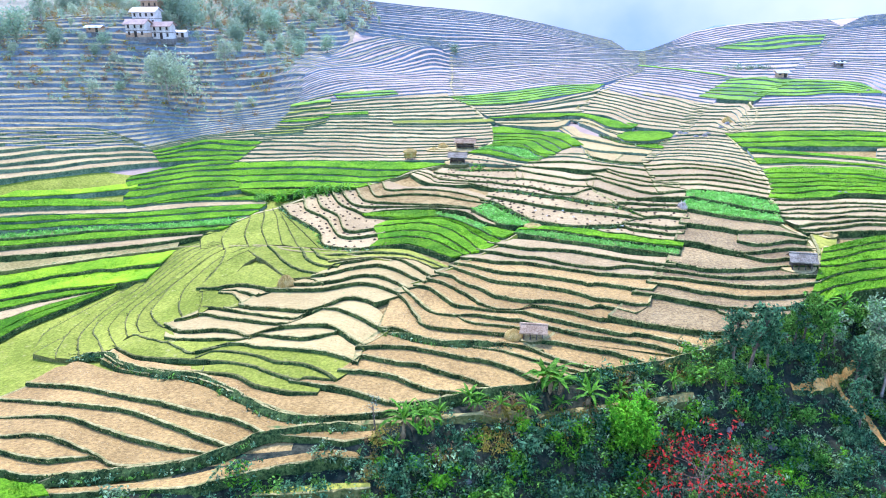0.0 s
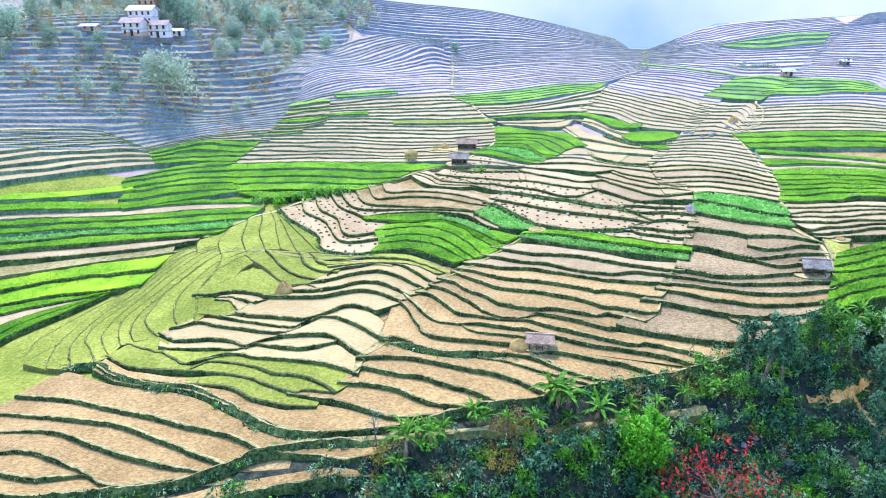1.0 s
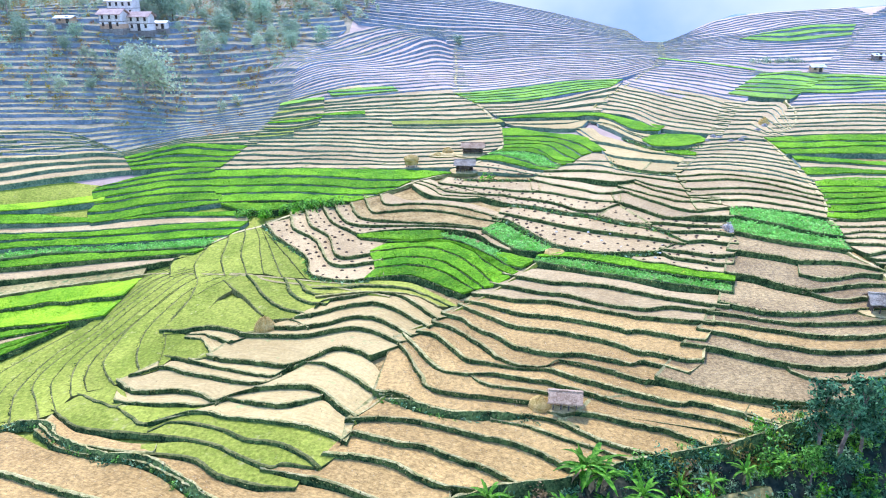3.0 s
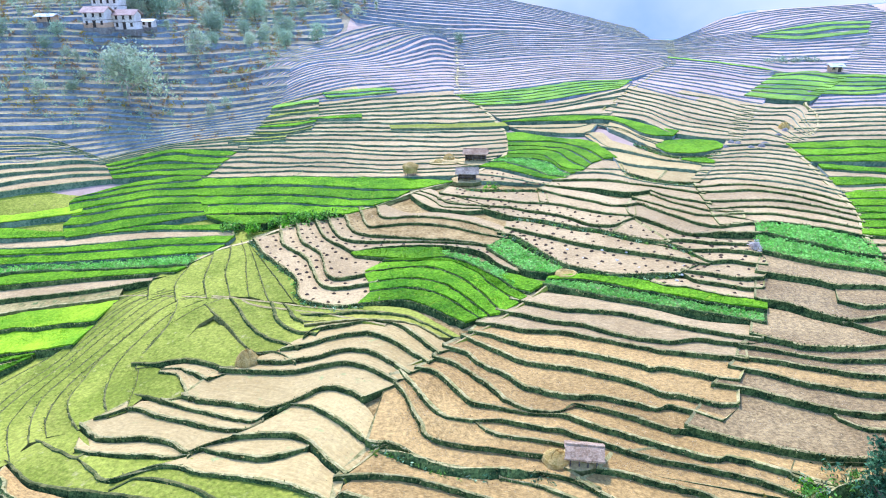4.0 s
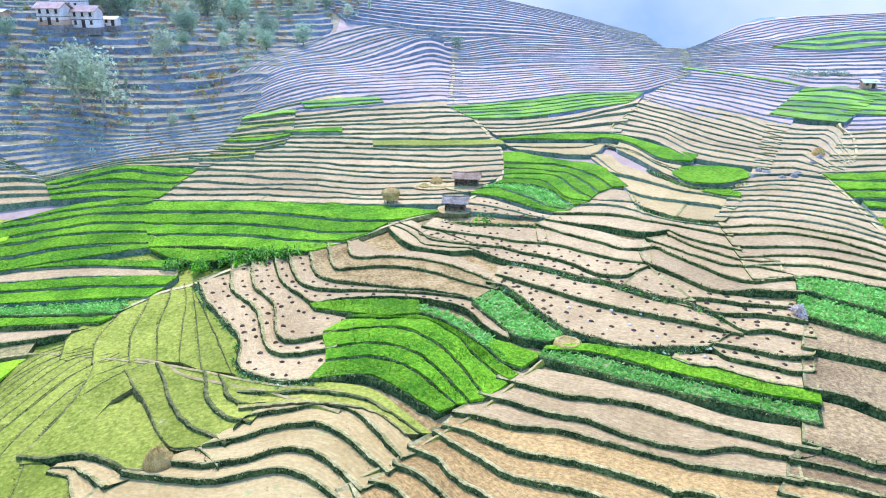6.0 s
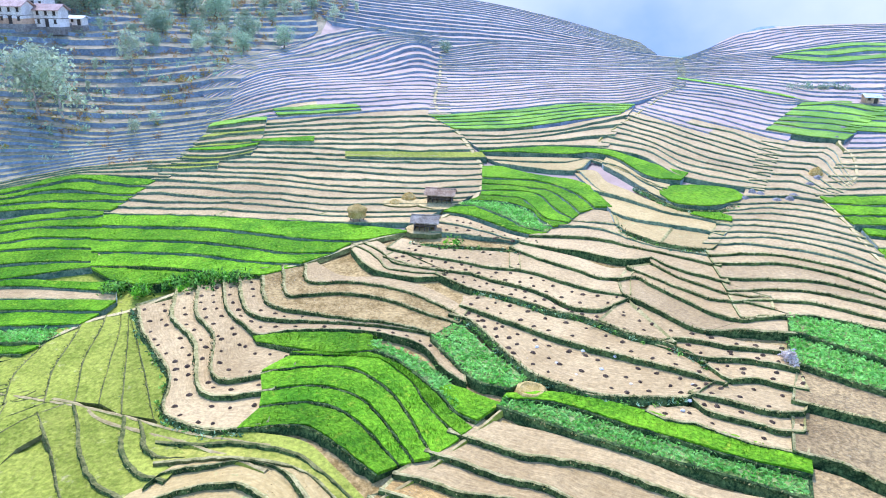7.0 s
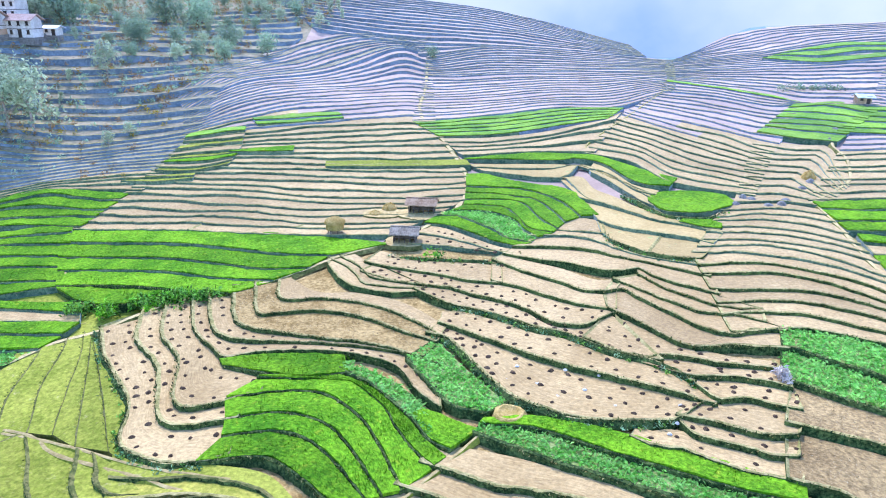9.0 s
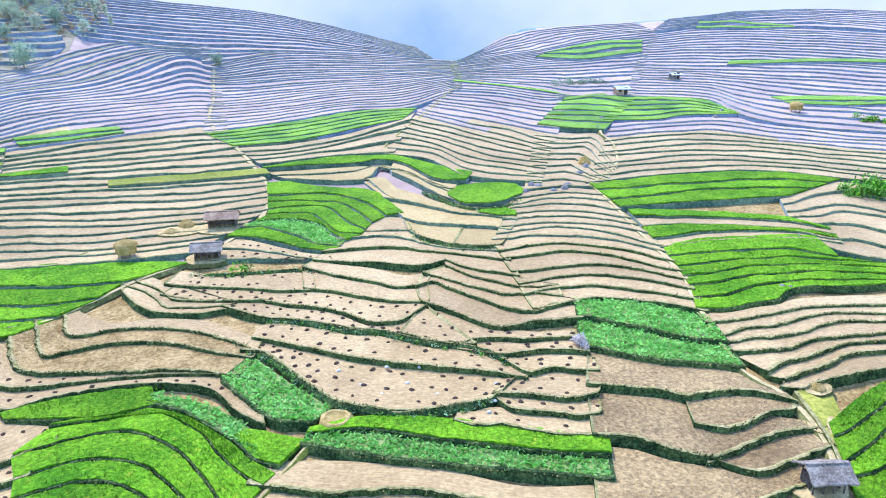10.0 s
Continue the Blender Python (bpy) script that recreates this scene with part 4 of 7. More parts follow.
terraced_field("dots dots straw straw soil", [1, 1, 1, 1, 1], [(-22.6, 149.1), (-19.9, 141.3), (-15.8, 136.1), (-13.5, 134.0), (-8.8, 135.0), (-0.2, 134.0), (6.4, 130.7), (9.1, 125.7), (11.3, 122.9)], [(-20.9, 150.6), (-18.2, 142.6), (-15.6, 139.1), (-11.3, 137.6), (-4.4, 136.8), (2.0, 135.4), (7.5, 133.3), (10.8, 131.0)], [(-17.7, 151.9), (-15.6, 144.2), (-13.3, 141.2), (-8.9, 139.4), (-2.7, 137.3), (3.3, 135.6), (9.2, 132.5)], [(-14.8, 152.7), (-12.6, 144.6), (-9.4, 144.3), (-4.3, 144.5), (1.6, 142.4), (7.4, 138.0), (10.7, 135.8)], [(-11.6, 153.8), (-10.0, 148.2), (-3.8, 147.9), (2.9, 145.3), (8.3, 140.9), (11.3, 137.3)], [(-10.2, 155.1), (-5.3, 150.4), (0.4, 149.5), (6.9, 146.1), (12.2, 140.0)])
terraced_field("dots", [1, 1], [(10.8, 136.9), (12.9, 135.7), (15.7, 130), (17.9, 125.6), (19.5, 123.3), (21.9, 121.5), (25, 119.6), (29.3, 118.8), (34.2, 118.6), (35.8, 119.2), (37.7, 120.8)], [(12.2, 139.5), (16.3, 136.2), (21.4, 131.9), (25.4, 129), (31, 125.7), (36.1, 122.7), (38.8, 121.2)], [(12.6, 142.3), (14.1, 143.8), (16.6, 142.4), (20.1, 140), (23.3, 137.2), (26.5, 135.6), (28.8, 133.5), (31.5, 130.9), (34.9, 128.9), (37.7, 126.1), (38.8, 124), (39, 121.5)])
terraced_field("dots", [1], [(8.7, 149.2), (11.1, 146.3), (13.7, 144), (16.6, 142.5), (20.1, 140.1), (23.3, 137.4), (26.5, 135.7), (28.8, 133.6), (31.6, 131), (35.7, 128.8)], [(8.9, 150.4), (11.1, 150.8), (14.6, 148.4), (16.8, 146.5), (20.5, 144.4), (23.1, 141.6), (24.9, 138.8), (27.5, 137.3), (29.9, 137.4), (33.1, 139.3)])
terraced_field("dots dots", [1, 1], [(35.7, 128.6), (37.7, 126), (39.2, 125.3), (42.7, 124.9), (45.3, 124), (47.2, 123)], [(29.2, 133.5), (31.6, 131), (34.3, 129.3), (36.6, 129.6), (39.2, 128.9), (41.8, 127.6), (45.2, 126.8), (47.5, 126.2)], [(33.5, 139.3), (35.8, 137.4), (37.3, 135.3), (39, 132.3), (41.4, 130.8), (42.8, 130.1), (44.8, 128.8), (47.6, 128.1)])
terraced_field("dots", [1], [(0.8, 155.4), (5, 152.5), (9.1, 150.8), (13.1, 149.5), (16.1, 147.1), (20.5, 144.2), (23.5, 141.2), (25.6, 138.3), (27.8, 137.3), (29.9, 137.2), (33.1, 139.3)], [(2.3, 157.6), (4.7, 156.7), (9, 154.9), (12.3, 153.3), (15.5, 151.2), (19.4, 150.1), (22.4, 148.5), (25.2, 145.9), (27.8, 143.7), (30.4, 141.9), (33.4, 140.6)])
terraced_field("dots", [1], [(1.2, 158.4), (4.7, 156.7), (9, 154.9), (12.3, 153.3), (15.5, 151.2), (19.8, 149.9)], [(3.4, 163.4), (5.7, 161.4), (8.8, 159.7), (13.2, 158.8), (18.2, 157.6), (20.3, 157.4)])
terraced_field("soil soil", [1, 1], [(19.8, 150), (22.4, 148.5), (25.2, 145.9), (27.8, 143.7), (30.4, 141.9), (33.4, 140.6)], [(20.3, 157.2), (22.2, 154.8), (25.1, 151.7), (28.6, 148.6), (30.5, 146.4), (33.3, 145.1), (34.7, 145.5)], [(22.2, 158.9), (24.9, 156.9), (29.4, 153.6), (32.7, 149.9), (35.8, 148)])
terraced_field("soil soil soil", [1, 1, 1], [(22.2, 158.9), (26.5, 156.3), (30.4, 154.4), (33.9, 151.7), (36.8, 150.6), (40.1, 151), (41, 148.8), (43.3, 146.1), (45.7, 144.2), (47.2, 142.7)], [(24.1, 161.3), (27.1, 160.9), (31.3, 159.8), (35.2, 157.9), (39.3, 154.4), (42.7, 152), (45.9, 149.5), (48, 147.8)], [(26.8, 165.1), (32.1, 164.4), (36, 161.7), (38.6, 158), (41.9, 154.7), (45.3, 152.6), (48.1, 151.4)], [(29.4, 167.4), (32.6, 167.5), (37.4, 164.3), (39, 159.7), (42.1, 155.7), (45.5, 153.3), (48.1, 152.6)])
terraced_field("soil soil soil soil", [1, 1, 1, 1], [(33.6, 140.1), (35.7, 137.3), (37.6, 134.2), (39.4, 131.6), (41.7, 130.6), (44.9, 130.7), (47.8, 130.1), (51, 129.5)], [(34.4, 145.2), (36.4, 145.6), (37.4, 143.5), (39.4, 140.3), (41.3, 137.4), (43.1, 134.7), (46.1, 132.9), (48.7, 133.7), (51.8, 133.3)], [(36.2, 147.9), (39, 144.2), (41.7, 140.9), (44.3, 138.3), (48.1, 137.2), (50.2, 135.7)], [(39.7, 149), (41.5, 145.2), (44.2, 142.1), (46.3, 139.8), (48.6, 138.6), (50.9, 138.3)], [(40.2, 150.8), (41, 148.8), (43.3, 146.1), (45.7, 144.2), (47.3, 142.6)])
terraced_field("soil", [1], [(41.6, 130.5), (44.9, 130.6), (47.8, 129.9), (51, 129.4)], [(45.8, 133), (48.6, 133.5), (50.5, 133.4), (52.3, 133)])
terraced_field("soil soil soil", [1, 1, 1], [(-4.8, 157.9), (-3, 154.3), (-1, 151.6), (1.9, 150), (5.2, 148.8), (9, 149.1)], [(-4.7, 160.4), (-2.2, 158), (-0.1, 154.2), (1, 152), (5.1, 150.4), (8.9, 149.9)], [(-3, 160.9), (-0.5, 157.9), (1.1, 155), (2, 153.7), (5, 152.3), (8.9, 150.8)], [(-1, 162.1), (0.6, 159.8), (1.9, 157.8), (3, 157.2)])
terraced_field("dots", [1, 1], [(7.8, 164.8), (11.4, 164.1), (15.8, 162.2), (19.3, 161.2)], [(8.6, 169.2), (12.3, 167.4), (16.8, 164), (20.6, 160.6), (23.5, 159.1)], [(10.9, 172.9), (13.3, 171), (16.9, 167.1), (20.3, 163.4), (23.6, 160.6)])
terraced_field("wheat veg wheat wheat wheat wheat wheat", [1, 1, 1, 1, 1, 1, 1], [(10.2, 172.7), (13.3, 171.5), (17, 168.1), (20.4, 164.2), (23.3, 162.1)], [(12.4, 176.2), (15.3, 175.5), (18.1, 172.2), (20.7, 168.7), (22.7, 165), (25.6, 163)], [(14.9, 178.1), (18.4, 177.8), (22.2, 175.7), (24.8, 172.5), (25.8, 168.7), (27, 165.3)], [(17.3, 180.5), (20.5, 179.9), (23.9, 177.8), (25.4, 173.2), (26.7, 168.1), (29.5, 166.2)], [(17.6, 183.2), (21.7, 182.5), (25.7, 181.1), (27.6, 178.3), (28.7, 172.9), (30.7, 168.1)], [(17.8, 186.3), (21.9, 185.3), (25.9, 183.3), (29.3, 181.3), (31.5, 175.4), (32.6, 170.6)], [(18.1, 189.4), (22.1, 188.4), (27.3, 186.8), (31.5, 182.5), (33.9, 178.2), (35.4, 172.6)], [(18.4, 197.2), (21.6, 196.9), (24.7, 193.8), (28.8, 190.4), (33.8, 187.6), (36.9, 183.7), (38.8, 172.7)])
terraced_field("pale pale pale", [1, 1, 1], [(37.8, 164), (39, 159.7), (42.1, 155.7), (45.5, 153.3), (48.5, 152.6)], [(38.5, 168.8), (39.7, 166.7), (41.9, 164.7), (45.7, 162.3), (50.1, 159.7), (52.1, 157.8)], [(38, 178.9), (40.8, 175.9), (43.7, 172), (47.2, 167.4), (51.6, 164.2), (54.7, 161.2)], [(36.6, 191.3), (39.8, 191.3), (40.8, 185.2), (43.7, 179.7), (45.5, 175.2), (47.5, 172), (51.1, 168.2), (55.3, 166.7)])
terraced_field("pale pale", [1, 1], [(42.2, 192), (43.9, 187.6), (45.4, 182.5), (46.9, 176.8), (48.2, 173.7)], [(42.6, 194.2), (44.4, 192.2), (45.8, 188.7), (47.4, 182.3), (49.7, 179)], [(44.1, 198.1), (46.6, 192.3), (48, 184.9), (51, 181.6)])
terraced_field("pale", [1], [(36.6, 191.3), (38.2, 180), (40.9, 176.2), (42.4, 174.3)], [(36.1, 191.7), (39.9, 191.6), (40.8, 185.2), (42.5, 181.3)])
terraced_field("soil", [1], [(29.4, 167.6), (31.5, 166.8), (34.9, 165.2), (37.4, 164.3)], [(27.3, 165.9), (30.4, 168.1), (33.1, 170.5), (35.4, 172.1), (38.3, 169.5)])
terraced_field("wheat", [1], [(48.3, 174.7), (49, 170.5), (52.1, 168.5), (55.6, 168.2), (59.8, 170.4)], [(49.4, 178.5), (51.9, 180.3), (57.7, 179.9), (61.7, 177.1), (62.1, 174.1)])
terraced_field("wheat", [1], [(50.9, 165.4), (52.6, 163.4), (55, 162.4)], [(52.4, 167.3), (55.1, 167.4), (56.3, 165.1)])
terraced_field("wheat", [1], [(19.1, 204.8), (25.6, 203.6), (36.9, 200.4), (39.9, 201.1), (44, 198.2), (45.9, 193.8), (47.5, 187.1), (49.6, 183.1), (52.2, 182)], [(19.1, 205.8), (25.8, 207), (32, 207.5), (37.8, 205.7), (44.4, 202.9), (48.1, 198.6), (52.1, 192.5), (55.7, 187.3)])
terraced_field("veg", [1], [(8.1, 131.1), (12.2, 123.3), (15.6, 121.3)], [(11.7, 135.8), (15.0, 129.3), (18.3, 123.9)])
terraced_field("veg", [1], [(0.9, 130.0), (4.1, 127.1), (6.4, 124.1), (8.7, 120.9), (10.3, 117.9)], [(1.2, 131.9), (3.8, 130.5), (7.1, 127.7), (9.3, 124.4), (11.1, 121.1)])
terraced_field("soil", [6, 8], [(46.7, 133.2), (54.3, 133.3), (60.8, 130.2), (65.7, 126.4)], [(49.4, 154.1), (58.5, 153.4), (65.7, 148.6), (71.1, 141.7)], [(60.7, 172.4), (69.5, 171.5), (73.8, 169.1)])
terraced_field("veg", [2], [(48.2, 123.5), (53.6, 119.1), (61.9, 114.9)], [(53.0, 134.2), (59.2, 131.6), (65.4, 125.8)])
terraced_field("pale", [2], [(22.7, 197.1), (35.5, 191.2), (41.1, 197.8), (45.8, 188.7), (49.1, 177.8)], [(18.4, 202.9), (31.2, 200.8), (39.9, 197.4), (44.9, 189.5), (50.4, 181.5)])
terraced_field("soil", [8, 9], [(43.9, 203.4), (50.9, 196.3), (55.0, 183.8), (65.2, 176.1)], [(57.6, 228.1), (64.8, 215.8), (72.1, 204.9), (77.0, 195.4)], [(73.5, 249.4), (84.7, 242.5), (94.9, 232.3), (101.8, 233.6)])
terraced_field("wheat", [6], [(83.2, 209.9), (88.0, 205.7), (93.8, 203.1)], [(102.7, 234.1), (113.2, 235.2), (117.9, 228.2)])
terraced_field("soil", [9], [(63.4, 172.6), (69.8, 172.0), (74.3, 169.9)], [(81.3, 206.4), (88.0, 202.4), (92.6, 200.1), (85.7, 180.5)])
terraced_field("wheat", [5], [(13.8, 219.4), (26.9, 220.1), (40.6, 223.5), (51.0, 226.0)], [(7.2, 230.6), (28.3, 236.1), (43.0, 238.8), (57.4, 235.7)])
terraced_field("soil", [4], [(18.8, 207.5), (32.0, 207.5), (43.5, 204.2)], [(13.8, 219.0), (26.9, 219.3), (40.4, 222.6), (56.7, 232.7)])
terraced_field("soil", [14, 12], [(7.2, 231.6), (28.4, 237.2), (43.1, 239.9), (57.6, 236.7), (75.8, 250.4)], [(9.1, 286.4), (32.4, 284.9), (57.6, 276.4), (82.1, 272.4)], [(9.7, 307.1), (30.9, 317.0), (54.1, 309.9), (86.8, 290.6)])
terraced_field("soil", [6, 5, 6, 16], [(-50.3, 174.3), (-34.9, 172.6), (-19.8, 170.2), (-6.4, 169.1), (3.0, 169.0)], [(-45.1, 189.7), (-24.1, 187.4), (-2.4, 185.0), (17.1, 185.8)], [(-43.0, 199.2), (-21.3, 200.1), (1.8, 201.7), (15.7, 201.4)], [(-41.0, 207.7), (-24.1, 213.6), (-6.0, 221.0), (10.0, 225.6)], [(-45.9, 221.7), (-33.7, 259.2), (-5.0, 308.3), (8.8, 307.0)])
terraced_field("wheat", [1, 1, 1, 1, 1, 1], [(-67.6, 148.3), (-63.4, 149.9), (-59.1, 151.7), (-53.5, 153.3), (-48.7, 154.6), (-45.2, 155.3)], [(-70, 152.4), (-66.9, 153.3), (-62.7, 155.5), (-58, 156.9), (-51.7, 157.4), (-45.7, 157.1)], [(-70.2, 156.5), (-67, 158.2), (-62.7, 160.7), (-57.7, 162), (-52.2, 162), (-47.1, 161.5)], [(-71.3, 158.5), (-66.7, 161.4), (-62.7, 163.5), (-57.9, 165.4), (-48.7, 165)], [(-72.9, 161.5), (-68.6, 164.4), (-64.1, 167.1), (-59.3, 169.2), (-50, 169.1)], [(-73, 164), (-67.8, 167.9), (-63.2, 170.6), (-56.9, 172.5), (-51.7, 173)], [(-70.7, 166.9), (-66.8, 171), (-63.1, 173.4), (-56.8, 175.9), (-53.1, 177.3)])
terraced_field("wheat", [1, 1, 1, 1, 1], [(-38.9, 150.7), (-34.8, 148.5), (-31.4, 148.7), (-28.4, 150.1), (-26, 150.9)], [(-44, 155.3), (-36.9, 154.4), (-29.1, 152.6), (-23.5, 151), (-18.9, 150.1)], [(-46, 160.1), (-38.7, 159.4), (-28.8, 157.5), (-20.9, 155), (-13.4, 153.7)], [(-48.1, 164.5), (-40.1, 163.5), (-30, 161.9), (-21.8, 159.4), (-14, 157.2), (-9, 157.2)], [(-50.3, 169.5), (-41.8, 168.3), (-31.4, 167), (-21, 164.3), (-12.9, 162.1), (-6.2, 161.4)], [(-50.7, 174.3), (-43.9, 174.2), (-33.2, 173.3), (-22.5, 171.7), (-12, 170), (-1.8, 167.6), (3, 166)])
terraced_field("soil wheat veg wheat wheat soil wheat veg", [1, 1, 1, 1, 1, 1, 1], [(-84.0, 125.4), (-69.7, 129.5), (-52.1, 131.0), (-47.4, 131.7)], [(-85.5, 128.2), (-76.4, 131.8), (-60.3, 134.6), (-44.4, 133.4)], [(-86.8, 130.8), (-78.6, 134.3), (-67.4, 137.8), (-42.7, 135.6)], [(-88.1, 133.3), (-73.9, 139.1), (-56.4, 140.3), (-40.0, 139.1)], [(-89.4, 135.8), (-75.0, 141.8), (-53.9, 144.0), (-38.3, 142.2)], [(-90.5, 138.1), (-81.2, 142.5), (-65.7, 145.9), (-52.4, 147.2), (-37.4, 145.4)], [(-91.6, 140.2), (-82.2, 144.6), (-68.1, 148.8), (-54.7, 150.6), (-38.3, 147.6)], [(-93.5, 144.1), (-82.3, 150.2), (-68.2, 150.8), (-55.3, 152.6), (-39.7, 150.6)])
terraced_field("dry", [1], [(-81.4, 120.4), (-72.9, 124.4), (-63.1, 127.0), (-51.5, 127.7)], [(-83.7, 124.8), (-69.5, 129.1), (-52.1, 131.0)])
terraced_field("bright", [2], [(-76.4, 111.3), (-68.2, 114.7), (-57.9, 114.6), (-52.8, 114.8)], [(-81.3, 120.3), (-72.8, 124.2), (-63.0, 126.8), (-51.4, 127.5)])
terraced_field("wheat wheat soil wheat", [4], [(-68.8, 98.2), (-66.5, 103.8), (-58.1, 112.8)], [(-76.3, 111.1), (-68.0, 114.3), (-58.0, 114.5)])
terraced_field("bright", [1], [(-93.5, 144.1), (-82.4, 150.4), (-70.5, 157.0)], [(-91.3, 148.9), (-80.7, 155.2), (-71.6, 161.6)])
terraced_field("soil", [4, 5], [(-98.8, 147.7), (-88.4, 158.5), (-79, 167.1), (-66.2, 175.1)], [(-104.5, 158.9), (-97.1, 166.7), (-89.9, 174.2), (-82.4, 179.9), (-74.7, 180.4)], [(-109.6, 168.8), (-101.3, 175.9), (-95.3, 180.7), (-88.2, 184.1), (-82.9, 183.1)])
terraced_field("wheat", [4], [(-68.7, 173.0), (-60.8, 175.4), (-51.2, 175.1)], [(-73.1, 179.7), (-63.0, 188.3), (-47.4, 187.7)])
terraced_field("scrub", [4, 3, 2, 3, 2, 4, 4, 6], [(-104.7, 163), (-94.2, 169.2), (-84.3, 175.2), (-74.8, 181.1), (-69.1, 186.9), (-61.8, 191.6), (-52.3, 195.1), (-43.3, 196.8)], [(-107.5, 167.7), (-97.2, 175), (-87.2, 181.6), (-82.1, 185.8), (-74.4, 191.2), (-67.5, 193.5), (-62, 196.5), (-53.5, 199.7), (-42.8, 202.2)], [(-111.4, 174.3), (-101, 182.4), (-86.1, 193), (-76.4, 196.9), (-69, 198.1), (-61.6, 200), (-51.8, 204.1), (-42.8, 207.8)], [(-113.1, 177.2), (-102.7, 185.9), (-88.5, 195.8), (-77.6, 200.6), (-65, 202.4), (-58.8, 204.4), (-49.9, 207.9), (-42.3, 212.4)], [(-116.6, 183.1), (-105.6, 191.8), (-90.9, 202.1), (-82.1, 206.1), (-72.5, 209.3), (-61, 213.1), (-50.6, 217.6), (-42.5, 221.9)], [(-119.7, 188.4), (-108.3, 197.1), (-92.9, 207.1), (-81.6, 212.4), (-69.1, 216.6), (-58.8, 221.4), (-51.2, 227.6), (-43.4, 235.2)], [(-125.8, 198.4), (-113, 206.6), (-96.5, 216.3), (-84.7, 221.6), (-72.1, 227.2), (-59.6, 237.4), (-50.2, 253.4), (-40.7, 280.7)], [(-135.6, 213.7), (-120.1, 220), (-101.7, 229), (-89.3, 235), (-77.3, 244.7), (-67.9, 269.8), (-59, 296.1), (-36.6, 313.9)], [(-158, 238), (-130, 245), (-112, 256), (-98, 272), (-86, 298), (-72, 322), (-46, 346)])
terraced_field("soil scrub soil", [9], [(-46.0, 222.3), (-34.0, 260.7), (-5.1, 309.3), (9.1, 308.1)], [(-50.6, 230.7), (-43.4, 288.5), (-22.3, 322.2), (6.5, 323.3)])
terraced_field("brown", [1], [(-40.6, 57.9), (-33.2, 58.2), (-25.7, 58.1), (-21.9, 59.3), (-16.3, 60.9), (-7.2, 63.0)], [(-39.5, 59.1), (-33.1, 59.4), (-28.1, 60.0), (-22.5, 61.6), (-16.7, 62.7), (-7.2, 63.7)])
terraced_field("brown", [1], [(-16.7, 65.6), (-13.4, 65.1), (-10.1, 64.2), (-7.3, 64.9)], [(-16.1, 66.5), (-12.3, 66.5), (-8.4, 66.3), (-7.3, 65.7)])
terraced_field("yellow", [1], [(-18.3, 58.4), (-12.5, 58.5), (-7.8, 59.3)], [(-17.4, 59.6), (-12.6, 59.8), (-7.9, 60.1)])
terraced_field("wheat", [1], [(-44.2, 57.1), (-40.3, 57.6)], [(-46.2, 60.7), (-42.0, 59.7)])
terraced_field("wheat", [3], [(74.9, 159.3), (84.5, 158.1), (95.1, 156.8), (104.3, 155.8)], [(75.5, 171.7), (93.8, 171.5), (110.9, 168.2), (121.6, 160.7)])
terraced_field("soil", [11], [(75.8, 172.2), (94.0, 171.8), (111.2, 168.4), (123.1, 159.5), (129.9, 153.3)], [(102.2, 207.7), (125.9, 205.7), (138.9, 191.4), (156.5, 176.5)])
terraced_field("wheat", [5], [(100.5, 209.3), (112.4, 206.3), (120.9, 208.0), (133.9, 205.2)], [(119.1, 229.4), (131.4, 225.4), (136.3, 219.7), (135.7, 208.6)])
terraced_field("soil", [11, 15], [(119.8, 229.8), (136.7, 220.2), (134.6, 206.1), (139.6, 192.2), (157.2, 177.2)], [(143.0, 264.0), (168.7, 248.7), (187.9, 233.7), (201.4, 216.0)], [(189.2, 324.6), (216.5, 327.1), (242.0, 305.2), (258.9, 266.7)])
terraced_field("soil", [17], [(79.4, 261.2), (98.5, 243.3), (103.0, 234.6), (118.9, 230.8)], [(85.4, 285.3), (123.8, 302.3), (157.6, 321.1), (189.9, 327.8)])
terraced_field("soil wheat", [4], [(72.2, 143.6), (82.3, 143.4), (94.7, 140.5), (98.8, 137.9)], [(75.5, 158.1), (87.3, 154.1), (97.7, 148.7), (101.7, 143.7)])
terraced_field("soil", [6], [(95.0, 140.3), (97.2, 134.3), (102.8, 129.6)], [(104.6, 155.7), (120.1, 159.9), (127.0, 150.7)])
terraced_field("wheat", [3, 3], [(53.0, 86.3), (59.5, 89.8), (66.8, 91.3), (73.7, 92.5)], [(61.1, 98.2), (66.2, 99.1), (71.8, 99.8), (78.8, 100.6)], [(65.4, 105.3), (70.8, 107.3), (77.4, 109.0), (85.5, 110.7)])
terraced_field("soil", [4], [(-73.5, 179.5), (-67, 184.6), (-62.5, 188), (-55, 188.5), (-46, 188.2)], [(-75, 181.5), (-69.1, 187), (-61.8, 191.7), (-52.3, 195.2), (-43.3, 197)])
terraced_field("soil", [3], [(7, 307), (20, 311.5), (31, 316.5)], [(7, 323.5), (18, 321.5), (31, 318.5)])
terraced_field("soil soil soil wheat", [4], [(74, 250), (85, 243), (95, 232.8), (102, 234)], [(79.5, 261.5), (90, 252.5), (98.5, 243.5), (103.5, 235.5)])
terraced_field("soil", [15], [(-30, 322), (0, 318), (31, 317), (54, 310), (80, 296)], [(-75, 392), (-20, 396), (25, 392), (55, 365), (80, 318)])
terraced_field("soil", [8], [(86, 286), (124, 302.5), (158, 321.5), (190, 328)], [(98, 300), (128, 340), (160, 360), (200, 362)])
terraced_field("soil", [10], [(190.8, 329.2), (218.5, 329.8), (244.0, 307.5), (261.6, 269.1)], [(224.2, 363.5), (261.5, 365.1), (336.0, 386.0), (378.8, 368.9)])
